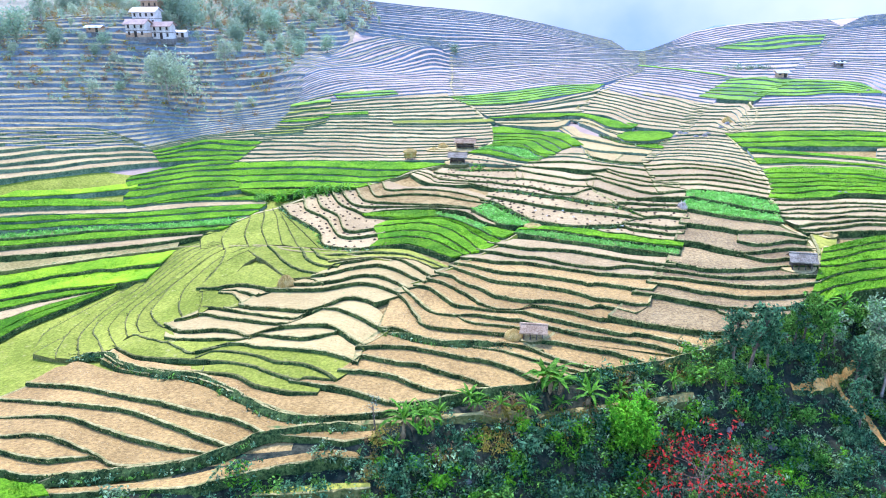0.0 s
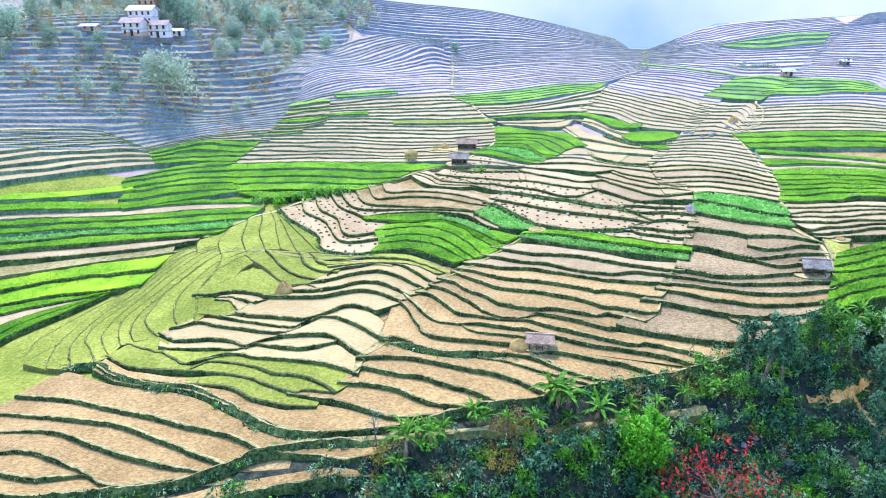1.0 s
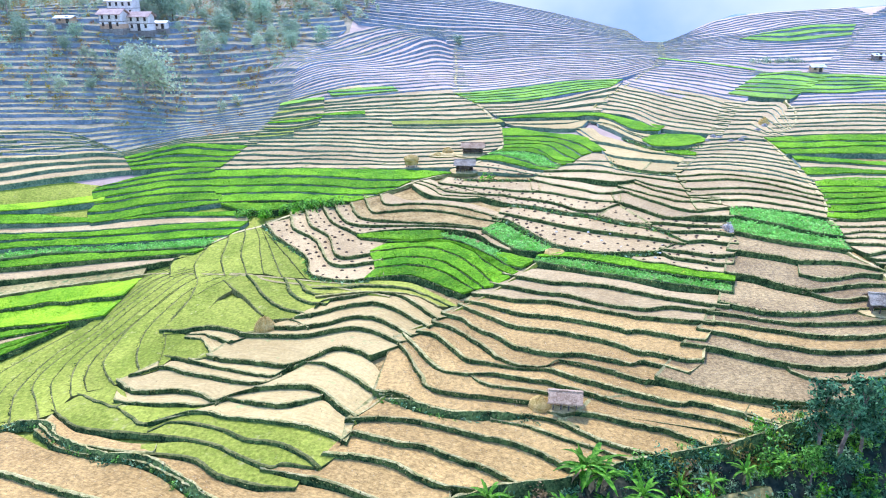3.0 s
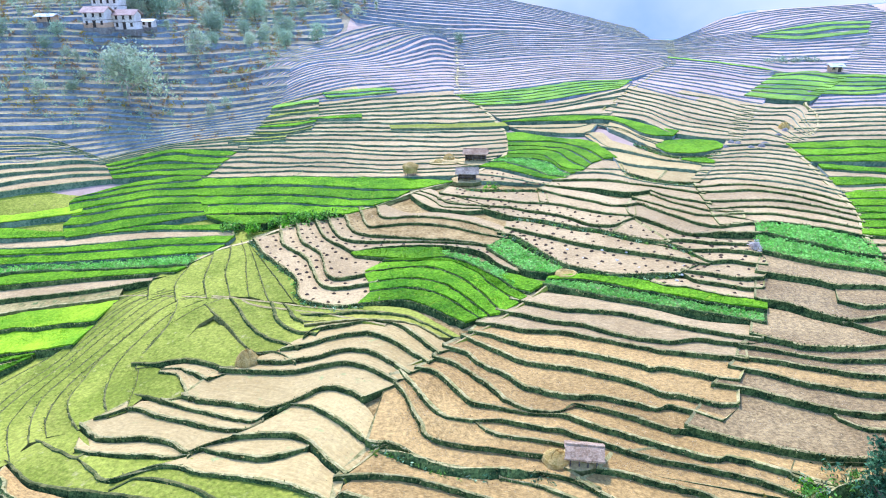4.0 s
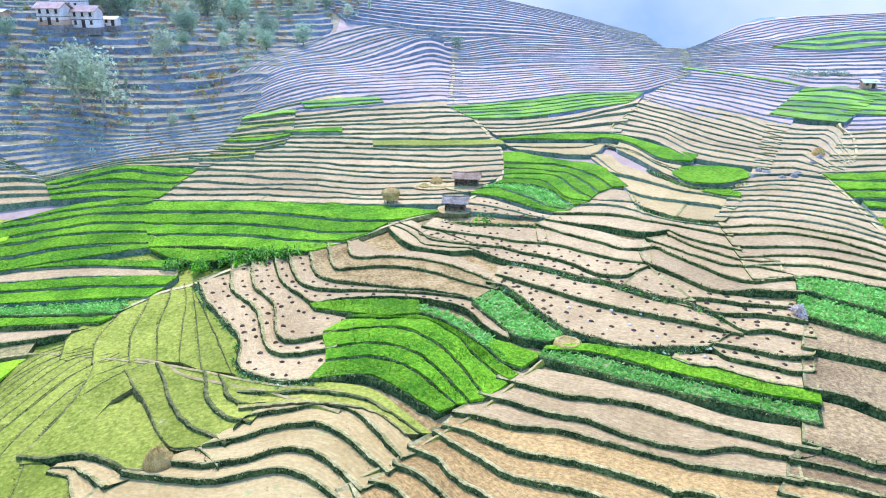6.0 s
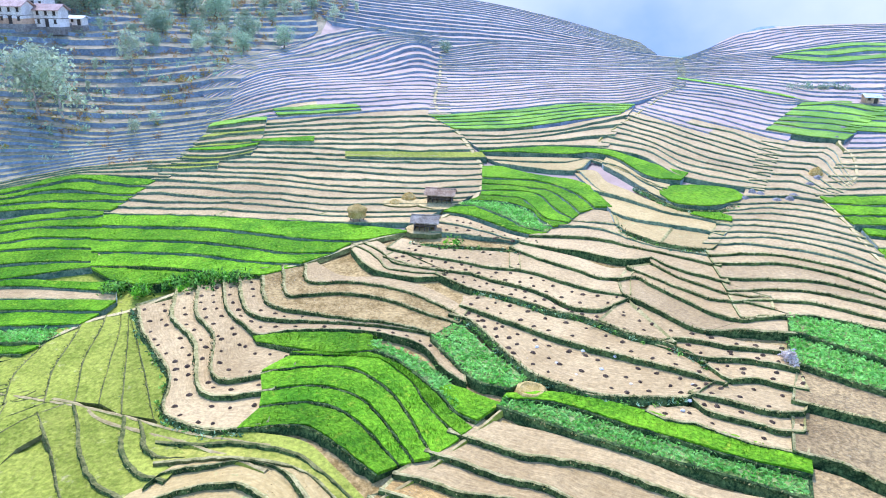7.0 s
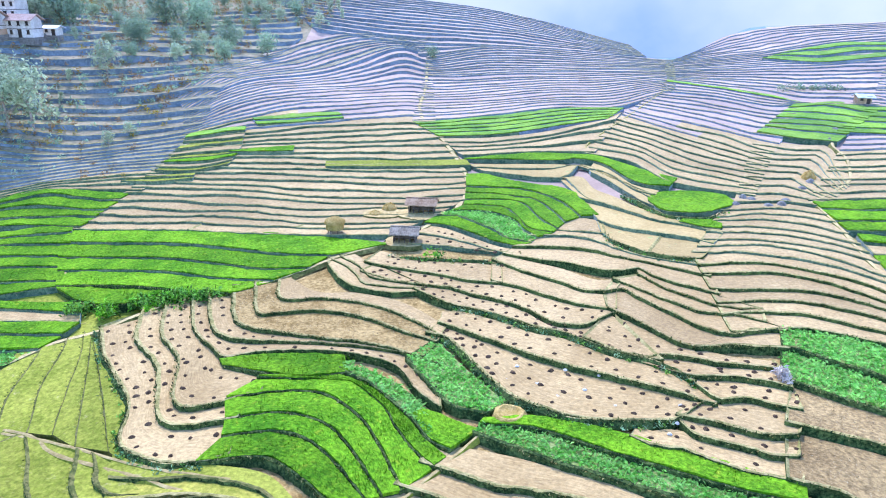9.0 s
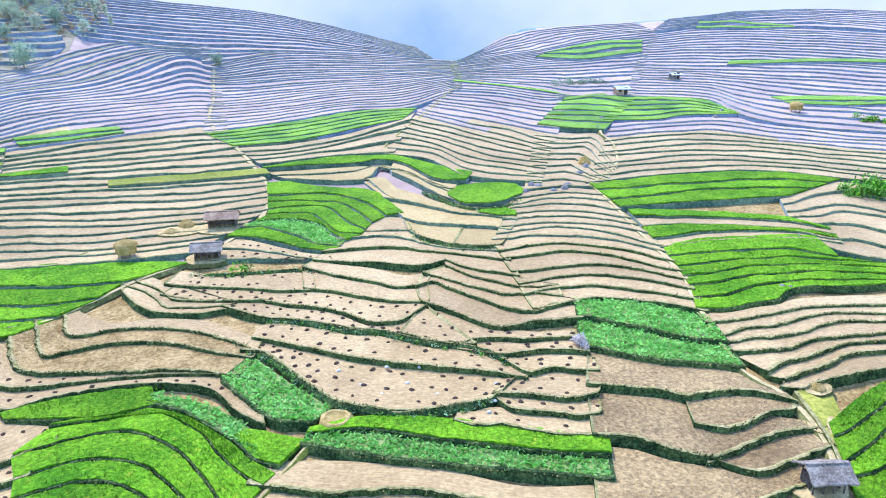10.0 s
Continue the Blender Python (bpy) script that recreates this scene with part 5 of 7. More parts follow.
terraced_field("wheat", [2], [(211.2, 324.7), (227.7, 312.0), (242.0, 305.2)], [(229.5, 346.6), (240.8, 339.0), (245.3, 310.6)], lift=0.2)
terraced_field("wheat", [1], [(171.9, 254.2), (198.3, 244.6), (216.0, 228.9)], [(179.5, 262.3), (204.4, 250.9), (223.4, 235.4)], lift=0.2)
terraced_field("wheat", [3], [(118.1, 287.5), (132.6, 279.6), (156.5, 285.6)], [(133.3, 302.7), (157.7, 316.5), (173.9, 313.3)], lift=0.2)
terraced_field("wheat", [2], [(155.3, 205.5), (164.4, 199.9), (178.1, 195.5)], [(155.7, 215.2), (169.1, 210.3), (184.1, 200.8)], lift=0.2)
terraced_field("palegreen", [1], [(-9.5, 198.7), (4.3, 200.1), (17.1, 200.7)], [(-10.1, 202.9), (4.0, 205.0), (16.3, 205.3)], lift=0.2)
terraced_field("wheat", [1], [(-30.3, 203.5), (-26.7, 203.7), (-22.9, 204.2), (-20.3, 204.7)], [(-30.1, 205.3), (-26.6, 206.1), (-23.4, 207.2), (-20.7, 208.3)], lift=0.3)
terraced_field("palegreen soil wheat palegreen soil", [4, 4], [(-42.8, 195.1), (-38.5, 194.9), (-35.1, 195.6), (-32.1, 197.2)], [(-41.6, 201.5), (-38.1, 202.7), (-34.5, 203.6), (-31.4, 204.7)], [(-40.7, 212.2), (-38.2, 213.6), (-35.6, 214.8), (-32.8, 215.8)], lift=0.3)
terraced_field("palegreen", [2], [(-47.9, 191.2), (-43.9, 190.8), (-40.9, 191.0), (-37.5, 191.6)], [(-46.7, 192.9), (-44.3, 193.5), (-41.9, 194.0), (-37.9, 194.6)], lift=0.3)
terraced_field("wheat", [2], [(-27.6, 218.2), (-20.5, 221.4), (-12.1, 227.2)], [(-29.9, 222.5), (-21.8, 228.5), (-14.1, 232.4)], lift=0.2)
terraced_field("yellow", [1], [(64.4, 108.8), (62.9, 104.0), (60.4, 98.5)], [(69.0, 109.0), (66.5, 104.7), (62.3, 99.0)])
terraced_field("yellow palegreen", [2], [(-17.4, 111.6), (-11.7, 111.9), (-6.4, 111.0), (-2.8, 109.3), (-0.7, 106.9)], [(-19.7, 118.3), (-15.3, 116.8), (-10.9, 116.1), (-4.6, 114.4), (-0.7, 110.3), (2.0, 107.0)])

footpath(0.75, [(-42.3, 135.2), (-38.4, 140.0), (-32.7, 142.7), (-26.1, 148.2), (-17.7, 152.0), (-11.7, 154.5), (-4.3, 161.0), (3.2, 165.9), (9.5, 171.8), (13.8, 176.4)], mat=PATH_PALE)
footpath(0.9, [(13.8, 176.4), (16.8, 185.0), (17.6, 194.5), (15.2, 208.6), (12.5, 219.3), (8.3, 233.3), (7.2, 248.5), (8.4, 273.1), (8.8, 302.9)], mat=PATH_PALE)
footpath(0.4, [(-57.9, 128.1), (-48.7, 127.9), (-36.5, 124.1), (-25.9, 120.2), (-17.0, 116.3), (-7.6, 113.7)])
footpath(0.4, [(-52.2, 173.8), (-48.8, 165.6), (-45.7, 160.0), (-41.8, 154.6), (-37.6, 149.1)])
footpath(0.5, [(-35.7, 124.3), (-31.0, 122.5), (-26.8, 119.2), (-21.0, 116.6), (-16.4, 114.7), (-11.4, 112.4), (-7.2, 110.3)])
footpath(0.3, [(-9.8, 82.7), (-6.3, 87.3)])
footpath(0.35, [(-5.8, 99.3), (0.3, 103.6), (7.6, 109.6), (17.2, 120.1)])
footpath(0.62, [(74.7, 170.4), (73.6, 161.4), (71.9, 152.3), (69.5, 136.6), (65.8, 126.6), (62.4, 115.1), (63.6, 109.7), (62.7, 104.2), (59.6, 98.1)], mat=PATH_PALE)
footpath(0.61, [(74.0, 171.2), (81.2, 176.5), (86.7, 182.1), (91.9, 192.7), (94.2, 202.5), (101.5, 210.6), (115.2, 225.3)], mat=PATH_PALE)
footpath(0.8, [(-19.5, 67.1), (-11.1, 67.6), (-5.2, 67.6), (0.7, 68.1), (8.7, 68.9), (15.5, 69.8), (22.5, 70.8), (28.3, 71.6), (32.0, 72.4)], "trodden shelf of dry grass under the fields", DRYGRASS)
footpath(0.85, [(45.5, 75.1), (49.6, 75.9), (54.4, 79.0), (57.9, 81.9)], "bare orange earth track on the bank", DIRT)
footpath(1.0, [(52.9, 77.6), (53.6, 75.8), (54.6, 72.8), (54.9, 69.1)], "bare orange earth track on the bank", DIRT)
footpath(0.4, [(74.3, 251.8), (59.5, 230.2), (46.4, 212.9), (43.2, 206.0)])
grass_bank(0.8, 0.55, [(-53.2, 88.8), (-46.4, 87.4), (-43.3, 84.2), (-36.9, 80.4), (-31.2, 78.9), (-27.3, 76.2), (-23.7, 73.4), (-19.5, 70.0), (-16.0, 68.7), (-10.9, 68.4)])
grass_bank(0.8, 0.6, [(-42.3, 60.3), (-34.1, 61.0), (-28.0, 61.5), (-23.6, 63.4), (-19.8, 65.7), (-15.5, 66.7), (-7.5, 67.2)])
grass_bank(0.55, 0.35, [(13.7, 143.8), (16.6, 142.4), (20.1, 140), (23.3, 137.2), (26.5, 135.6), (28.8, 133.5), (31.5, 130.9), (34.9, 128.9), (37.7, 126.1), (38.8, 124)])
grass_bank(0.55, 0.35, [(10.8, 136.7), (12.9, 135.5), (15.7, 129.9), (17.9, 125.5), (19.5, 123.2), (21.9, 121.5), (25, 119.5), (29.3, 118.8), (34.2, 118.5)])
grass_bank(0.7, 0.5, [(38.1, 163.3), (39, 159.7), (42.1, 155.7), (45.5, 153.3), (48.3, 152.6)])
grass_bank(0.4, 0.22, [(4.4, 161.4), (8.8, 159.5), (13.2, 158.6), (18.2, 157.4), (21.5, 156)])
grass_bank(0.5, 0.35, [(44.8, 180), (46.6, 175.6), (47.9, 171.4), (50.1, 168.1), (55.1, 166.7), (59.1, 169)])
grass_bank(0.55, 0.35, [(-32.4, 142.2), (-29.5, 136.5), (-25.6, 131.1), (-21.9, 125.7), (-20.4, 119.6), (-17.2, 117.2), (-14.5, 116.0), (-11.1, 115.9)])
grass_bank(0.8, 0.6, [(-7.0, 86.7), (-4.3, 85.5), (0.1, 83.2), (5.4, 82.5), (10.2, 81.9)])
grass_bank(0.8, 0.7, [(-5.3, 68.2), (0.0, 70.4), (5.5, 72.1), (11.5, 72.6), (16.3, 74.1), (22.1, 75.1), (28.9, 76.3), (35.4, 78.2), (43.0, 80.4), (48.8, 82.5), (52.8, 85.6)])


# ---- plants ----
def tube(verts, faces, p, q, r, s, sides=6):
    """A tapered limb from p to q."""
    p, q = Vector(p), Vector(q)
    turn = (q - p).to_track_quat("Z", "Y")
    base = len(verts)
    for c, w in ((p, r), (q, s)):
        for i in range(sides):
            a = math.tau * i / sides
            verts.append(tuple(c + turn @ Vector((w * math.cos(a), w * math.sin(a), 0))))
    faces += [(base + i, base + (i + 1) % sides, base + sides + (i + 1) % sides, base + sides + i) for i in range(sides)]
    faces.append(tuple(base + sides + i for i in range(sides)))


def leaves(centres, spread, per, size, rng, flat=0.0):
    """Loose leaves, a bent pair of triangles each, round some centres."""
    c = np.repeat(np.array(centres, dtype=float), per, axis=0)
    n = len(c)
    p = c + rng.normal(0, 1, (n, 3)) * spread
    d = rng.normal(0, 1, (n, 3)) * (1, 1, 1 - flat)
    d /= np.linalg.norm(d, axis=1)[:, None]
    e = np.cross(d, rng.normal(0, 1, (n, 3)))
    e /= np.maximum(np.linalg.norm(e, axis=1), 1e-6)[:, None]
    s = size * rng.uniform(0.6, 1.4, (n, 1))
    droop = np.concatenate([np.zeros((n, 2)), -0.25 * s], axis=1)
    v = np.stack([p - d * s, p + e * s * 0.45, p + d * s + droop, p - e * s * 0.45], axis=1).reshape(-1, 3)
    return v.tolist(), np.arange(4 * n).reshape(-1, 4).tolist()


def make_tree(name, label, tall, wide, leaf, bark, seed, per=26, size=0.22, low=0.35, forks=7, loose=0.55, group="", bare=False):
    """A trunk with limbs and twigs, and a crown of loose leaves round the twigs' ends."""
    rng = np.random.default_rng(seed)
    root = new(name)
    tagged(root, label, "tree", group)
    verts, faces, tips = [], [], []
    lean = rng.normal(0, 0.05 * tall, 2)
    spine = [Vector((lean[0] * s * s, lean[1] * s * s, tall * 0.86 * s)) for s in np.linspace(0, 1, 6)]
    thick = (0.022 * tall + 0.03) * (0.62 if bare else 1.0)
    for i in range(5):
        tube(verts, faces, spine[i], spine[i + 1], thick * (1 - 0.17 * i), thick * (1 - 0.17 * (i + 1)), 7)
    for k in range(forks):
        s = low + (0.97 - low) * (k + rng.uniform(0, 0.8)) / forks
        at = spine[0].lerp(spine[-1], s)
        at.x, at.y = lean[0] * s * s, lean[1] * s * s
        a = k * 2.4 + rng.uniform(-0.5, 0.5)
        reach = wide * (1.05 - 0.55 * abs(s - 0.6)) * rng.uniform(0.65, 1.1)
        up = tall * rng.uniform(0.08, 0.22)
        end = at + Vector((math.cos(a) * reach, math.sin(a) * reach, up))
        mid = at.lerp(end, 0.5) + Vector((0, 0, up * 0.15))
        r = thick * (1 - 0.7 * s) * 0.6
        tube(verts, faces, at, mid, r, r * 0.65, 5)
        tube(verts, faces, mid, end, r * 0.65, r * 0.25, 5)
        tips += [tuple(end), tuple(mid.lerp(end, 0.5))]
        for _ in range(3):
            t = mid.lerp(end, rng.uniform(0.1, 0.9)) + Vector(rng.normal(0, 1, 3)) * reach * 0.35
            t.z = max(t.z, at.z)
            tube(verts, faces, mid.lerp(end, 0.4), t, r * 0.35, r * 0.1, 4)
            tips.append(tuple(t))
    tips.append(tuple(spine[-1]))
    tips.append(tuple(spine[-1] + Vector((0, 0, 0.08 * tall))))
    mesh_object("trunk", verts, faces, [bark], root)
    if per:
        v, f = leaves(tips, wide * 0.24 * loose / 0.55, per, size, rng)
        mesh_object("blossom" if bare else "crown", v, f, [leaf], root, smooth_shade=False)
    return root


def make_banana(tall, seed, label):
    """A thick soft stem with a fountain of long arching torn leaves."""
    rng = np.random.default_rng(seed)
    root = tagged(new("banana_plant"), label, "banana plant", "banana plants along the bank")
    v, f = [], []
    stem = tall * 0.42
    tube(v, f, (0, 0, 0), (0.05, 0, stem * 0.6), 0.16, 0.12, 8)
    tube(v, f, (0.05, 0, stem * 0.6), (0.08, 0.03, stem), 0.12, 0.08, 8)
    mesh_object("stem", v, f, [BANANA_DEAD], root)
    count = int(rng.integers(13, 17))
    for k in range(count + 3):
        dead = k >= count
        a = k * 2.4 + rng.uniform(-0.3, 0.3)
        length = tall * rng.uniform(0.42, 0.78) * (0.7 if dead else 1)
        rise = -0.6 if dead else rng.uniform(0.3, 1.45)
        pts, d = [Vector((0.07, 0.03, stem * (0.9 if dead else 1)))], rise
        for i in range(7):
            pts.append(pts[-1] + Vector((math.cos(a) * math.cos(d), math.sin(a) * math.cos(d), math.sin(d))) * (length / 7))
            d -= rng.uniform(0.05, 0.36)
        side = Vector((-math.sin(a), math.cos(a), 0))
        v, f = [], []
        for i, p in enumerate(pts):
            w = 0.21 * tall / 4.5 * (0.1, 0.45, 0.9, 1.0, 0.95, 0.8, 0.55, 0.08)[i] * (1 + 0.25 * rng.normal())
            for s, dz in ((-1, 0.12), (0, 0), (1, 0.12)):
                v.append(tuple(p + side * (s * w) + Vector((0, 0, dz * w))))
            if i:
                b = (i - 1) * 3
                f += [(b, b + 1, b + 4, b + 3), (b + 1, b + 2, b + 5, b + 4)]
        mesh_object("withered_leaf" if dead else "leaf", v, f, [BANANA_DEAD if dead else BANANA], root, smooth_shade=False)
    return root


def stand(ob, x, y, turn=0.0, size=1.0, sink=0.0):
    ob.matrix_basis = Matrix.LocRotScale((x, y, surface(x, y) - sink), Euler((0, 0, turn)), (size, size, size))
    return ob


def stand_copy(ob, x, y, turn, size, sink=0.0, over=0.0):
    c = copy_thing(ob, Matrix.Identity(4))
    c.matrix_basis = Matrix.LocRotScale((x, y, surface(x, y) - sink + over), Euler((0, 0, turn)), (size, size, size))
    return c


# bananas along the path at the foot of the fields: place and height
bananas = [make_banana(4.5, 11 + i, "banana plant with torn arching green leaves") for i in range(3)]
BANANA_SPOTS = ((-2.3, 67.1, 3.9), (-3.5, 65.3, 5.0), (-4.4, 63.7, 3.2), (-1.0, 66.6, 3.8), (0.4, 67.4, 3.4), (4.1, 70.0, 3.6), (5.0, 69.3, 3.0), (7.7, 68.9, 3.0), (11.1, 69.4, 3.6),
                (14.0, 72.1, 5.6), (13.2, 72.4, 5.0), (15.0, 71.6, 4.2), (15.2, 70.1, 2.9), (18.6, 70.3, 4.6), (22.5, 72.0, 2.6), (25.7, 72.1, 3.0), (29.5, 73.3, 3.3), (33.6, 74.0, 3.2), (56.7, 86.2, 4.2), (58.5, 87.5, 4.6))
for i, (x, y, h) in enumerate(BANANA_SPOTS):
    if i < 3:
        stand(bananas[i], x, y, i * 1.3, h / 4.5)
    else:
        stand_copy(bananas[i % 3], x, y, i * 1.7, h / 4.5)

# trees on the bank
slim = make_tree("bank_tree", "slender dark green tree on the overgrown bank", 9.5, 1.5, LEAF_DARK, BARK, 3, per=16, size=0.25, low=0.3, forks=15, loose=0.4, group="trees on the bank")
stand(slim, 40.0, 75.7, 0.4, 1.1)
slim_b = make_tree("bank_tree", "slender dark green tree on the overgrown bank", 8.0, 1.2, LEAF_MID, BARK, 8, per=16, size=0.25, low=0.35, forks=14, loose=0.4, group="trees on the bank")
stand(slim_b, 46.9, 80.2, 0.0, 0.7)
airy = make_tree("bank_tree", "pale feathery tree rising from the overgrown bank", 9.0, 1.9, LEAF_AIRY, PALEBARK, 14, per=14, size=0.25, low=0.3, forks=16, loose=0.42, group="trees on the bank")
stand(airy, 60.3, 82.0, 2.6, 1.0)
for ob, x, y, turn, size in ((slim, 37.8, 75.8, 2.0, 0.95), (slim, 42.6, 76.3, 4.0, 0.85), (slim_b, 49.6, 81.2, 1.0, 0.95), (slim_b, 51.2, 79.6, 3.1, 0.85), (slim, 55.3, 77.5, 5.0, 0.95),
                             (airy, 59.0, 77.2, 1.2, 1.0), (airy, 63.0, 83.5, 0.6, 0.9), (slim_b, 65.0, 79.0, 2.2, 1.0), (slim, 52.5, 71.0, 3.6, 0.8), (slim_b, 36.2, 73.4, 5.5, 0.6), (slim, 66.5, 86.0, 0.8, 0.9), (slim_b, 44.5, 78.5, 2.9, 0.75), (slim, 48.0, 80.4, 1.9, 0.7), (airy, 53.8, 81.0, 4.4, 0.7), (airy, 57.8, 79.5, 0.3, 0.8), (airy, 62.4, 80.2, 5.2, 0.9), (airy, 68.0, 83.0, 3.3, 0.9), (slim, 70.5, 86.0, 1.5, 0.9)):
    stand_copy(ob, x, y, turn, size)
stand(make_tree("leafy_tree", "round fresh green tree on the bank below the path", 6.2, 2.9, LEAF_BRIGHT, BARK, 21, per=44, size=0.30, low=0.2, forks=22, loose=0.34), 23.1, 67.0, 0.5, 0.84)
stand(make_tree("coral_tree", "bare-branched tree covered in red blossom", 7.2, 6.6, RED, BARK, 33, per=8, size=0.21, low=0.3, forks=22, loose=0.13, bare=True), 29.2, 61.5, 1.0, 1.0)
stand(make_tree("bare_sapling", "thin almost leafless sapling beside the field path", 4.6, 0.8, LEAF_PALE, BARK, 5, per=2, size=0.12, low=0.45, forks=8), -6.9, 66.6, 0.0, 1.0)


def scatter_bushes(name, label, spots, mats, seed, lo, hi, per, category="bushes", leaf_size=0.24, tight=0.32):
    """Low uneven growth over a stretch of ground, one object for each leaf colour."""
    rng = np.random.default_rng(seed)
    sets = [([], []) for _ in mats]
    for x, y in spots:
        k = int(rng.integers(0, len(mats)))
        v, f = sets[k]
        r = rng.uniform(lo, hi)
        z = surface(x, y)
        a, b = leaves([(x + rng.normal(0, r * 0.45), y + rng.normal(0, r * 0.45), z + r * rng.uniform(0.15, 0.9)) for _ in range(4)], r * tight, per, leaf_size * (0.6 + 0.5 * r), rng)
        n = len(v)
        v += a
        f += [tuple(i + n for i in q) for q in b]
    for (v, f), m in zip(sets, mats):
        if f:
            tagged(mesh_object(name, v, f, [m], None, smooth_shade=False), label, category, kind="stuff")


rng = np.random.default_rng(77)
trodden = [p for p in path_points if p[1] < 90]
spots = []
while len(spots) < 3000:
    x = rng.uniform(-62, 95)
    y = rng.uniform(22, 108)
    gap = field_edge(x) - y
    if gap < (4.2 if x > 51 else 0.6) or gap > 30 + 22 * (rng.random() < 0.12) or (x < -8 and rng.random() < 0.3 * (gap < 9)):
        continue
    # the trodden shelf below the fields and the bare slip stay open
    if min((x - p) ** 2 + (y - q) ** 2 for p, q in trodden) < (1.9 if x > 44 else 1.1) ** 2 and rng.random() < 0.9:
        continue
    # the growth stands in clumps; near-black ground colour gives the shaded hollows between
    if noise.noise((x / 4.5, y / 3.0, 2.0)) + 0.5 * noise.noise((x / 1.8, y / 1.5, 7.0)) < rng.uniform(-0.15, 0.15):
        continue
    spots.append((x, y))
scatter_bushes("undergrowth", "dense dark undergrowth on the steep bank", spots, [LEAF_DARK, LEAF_DARK, LEAF_DARK, LEAF_DARK, LEAF_MID, LEAF_MID, LEAF_AIRY, LEAF_BRIGHT, LEAF_AIRY], 78, 0.4, 1.9, 24, leaf_size=0.145, tight=0.2)

spots = []
while len(spots) < 130:
    x, y = rng.uniform(-6, 78), rng.uniform(42, 92)
    if 3.5 < field_edge(x) - y < 20 and min((x - p) ** 2 + (y - q) ** 2 for p, q in trodden) > 2.2 ** 2:
        spots.append((x, y))
scatter_bushes("large_shrubs", "tall dark shrubs on the steep bank", spots, [LEAF_DARK, LEAF_DARK, LEAF_MID, LEAF_BRIGHT], 86, 1.2, 2.3, 90, leaf_size=0.15, tight=0.26)
spots = []
while len(spots) < 150:
    x, y = rng.uniform(-8, 48), rng.uniform(60, 78)
    if 0.5 < field_edge(x) - y < 6.5 and noise.noise((x / 5, y / 5, 4.0)) > 0.05:
        spots.append((x, y))
scatter_bushes("dry_shrubs", "straggling dry yellow and brown shrubs along the path", spots, [LEAF_YELLOW, LEAF_DRY, LEAF_YELLOW], 87, 0.4, 1.1, 16, leaf_size=0.15)
spots = []
while len(spots) < 2600:
    x, y = rng.uniform(-30, 80), rng.uniform(40, 95)
    if 2 < field_edge(x) - y < 22 and (x < 51 or field_edge(x) - y > 4.5):
        spots.append((x, y))
scatter_bushes("ground_cover", "low leafy ground cover on the shaded bank", spots, [LEAF_DARK, LEAF_MID, LEAF_AIRY, LEAF_DARK], 80, 0.25, 0.6, 7, leaf_size=0.15)
spots = []
for line, along, width, height in overgrown:
    for i in range(0, len(line), 1):
        if rng.random() < 0.75:
            w = width * rng.uniform(0.2, 1.3)
            spots.append((line[i][0] + along[i][1] * w, line[i][1] - along[i][0] * w))
scatter_bushes("bank_growth", "rough weeds and low bushes on a terrace bank", spots, [LEAF_DARK, LEAF_DARK, LEAF_MID, LEAF_MID, LEAF_AIRY], 79, 0.25, 0.5, 5, leaf_size=0.2)

# hillside trees among the upper terraces
hill_tree = make_tree("hill_tree", "sparse pale green tree on the dry hillside", 8.0, 2.4, LEAF_PALE, PALEBARK, 41, per=15, size=0.36, low=0.3, forks=9, loose=0.75, group="trees on the hillside")
stand(hill_tree, -76.8, 204.1, 0, 1.6)
hill_dark = make_tree("hill_tree", "dense green tree on the hillside", 9.0, 3.0, LEAF_HILL, BARK, 43, per=22, size=0.42, low=0.22, forks=10, loose=0.85, group="trees on the hillside")
stand(hill_dark, -87.6, 253.1, 1, 1.1)
hill_slim = make_tree("hill_tree", "slim lopped tree on the dry hillside", 9.0, 1.2, LEAF_PALE, PALEBARK, 47, per=12, size=0.32, low=0.3, forks=10, loose=0.8, group="trees on the hillside")
stand(hill_slim, -123.8, 231.0, 2, 1.0)
HOUSE_SPOTS = ((-93.5, 231.0), (-87.0, 234.0), (-94.5, 240.5), (-98, 255), (-85.5, 239), (-106, 228))
for x, y, s, k in ((-72.1, 204.6, 1.5, 0), (-80, 208, 1.2, 0), (-66.2, 228.4, 1.0, 0), (-52.2, 283.1, 0.75, 1), (-41.5, 285.7, 0.75, 1), (-65.6, 295.5, 1.0, 1), (-72.8, 287.6, 1.1, 1), (-123.0, 213.8, 1.0, 1), (10.4, 304, 0.45, 1), (-83, 250, 1.0, 1), (-90, 258, 1.2, 1)):
    stand_copy((hill_tree, hill_dark, hill_slim)[k], x, y, x * 1.3, s)
made = 0
while made < 280:
    x, y = rng.uniform(-135, -22), rng.uniform(196, 392)
    up = land(x, y)
    if up < 15 or (x > -48 and y < 322) or rng.random() > smooth((up - 13) / 16) or min(math.dist((x, y), h) for h in HOUSE_SPOTS) < 6.5 or (x > -100 and 214 < y < 236 and rng.random() < 0.6):
        continue
    k = int(rng.choice([0, 1, 2], p=[0.5, 0.25, 0.25]))
    stand_copy((hill_tree, hill_dark, hill_slim)[k], x, y, rng.uniform(0, 6), rng.uniform(0.28, 0.64))
    made += 1
spots = []
while len(spots) < 4000:
    x, y = rng.uniform(-140, -28), rng.uniform(188, 392)
    if not (x > -48 and y < 322) and rng.random() < smooth((land(x, y) - 12) / 14) and min(math.dist((x, y), h) for h in HOUSE_SPOTS) > 4:
        spots.append((x, y))
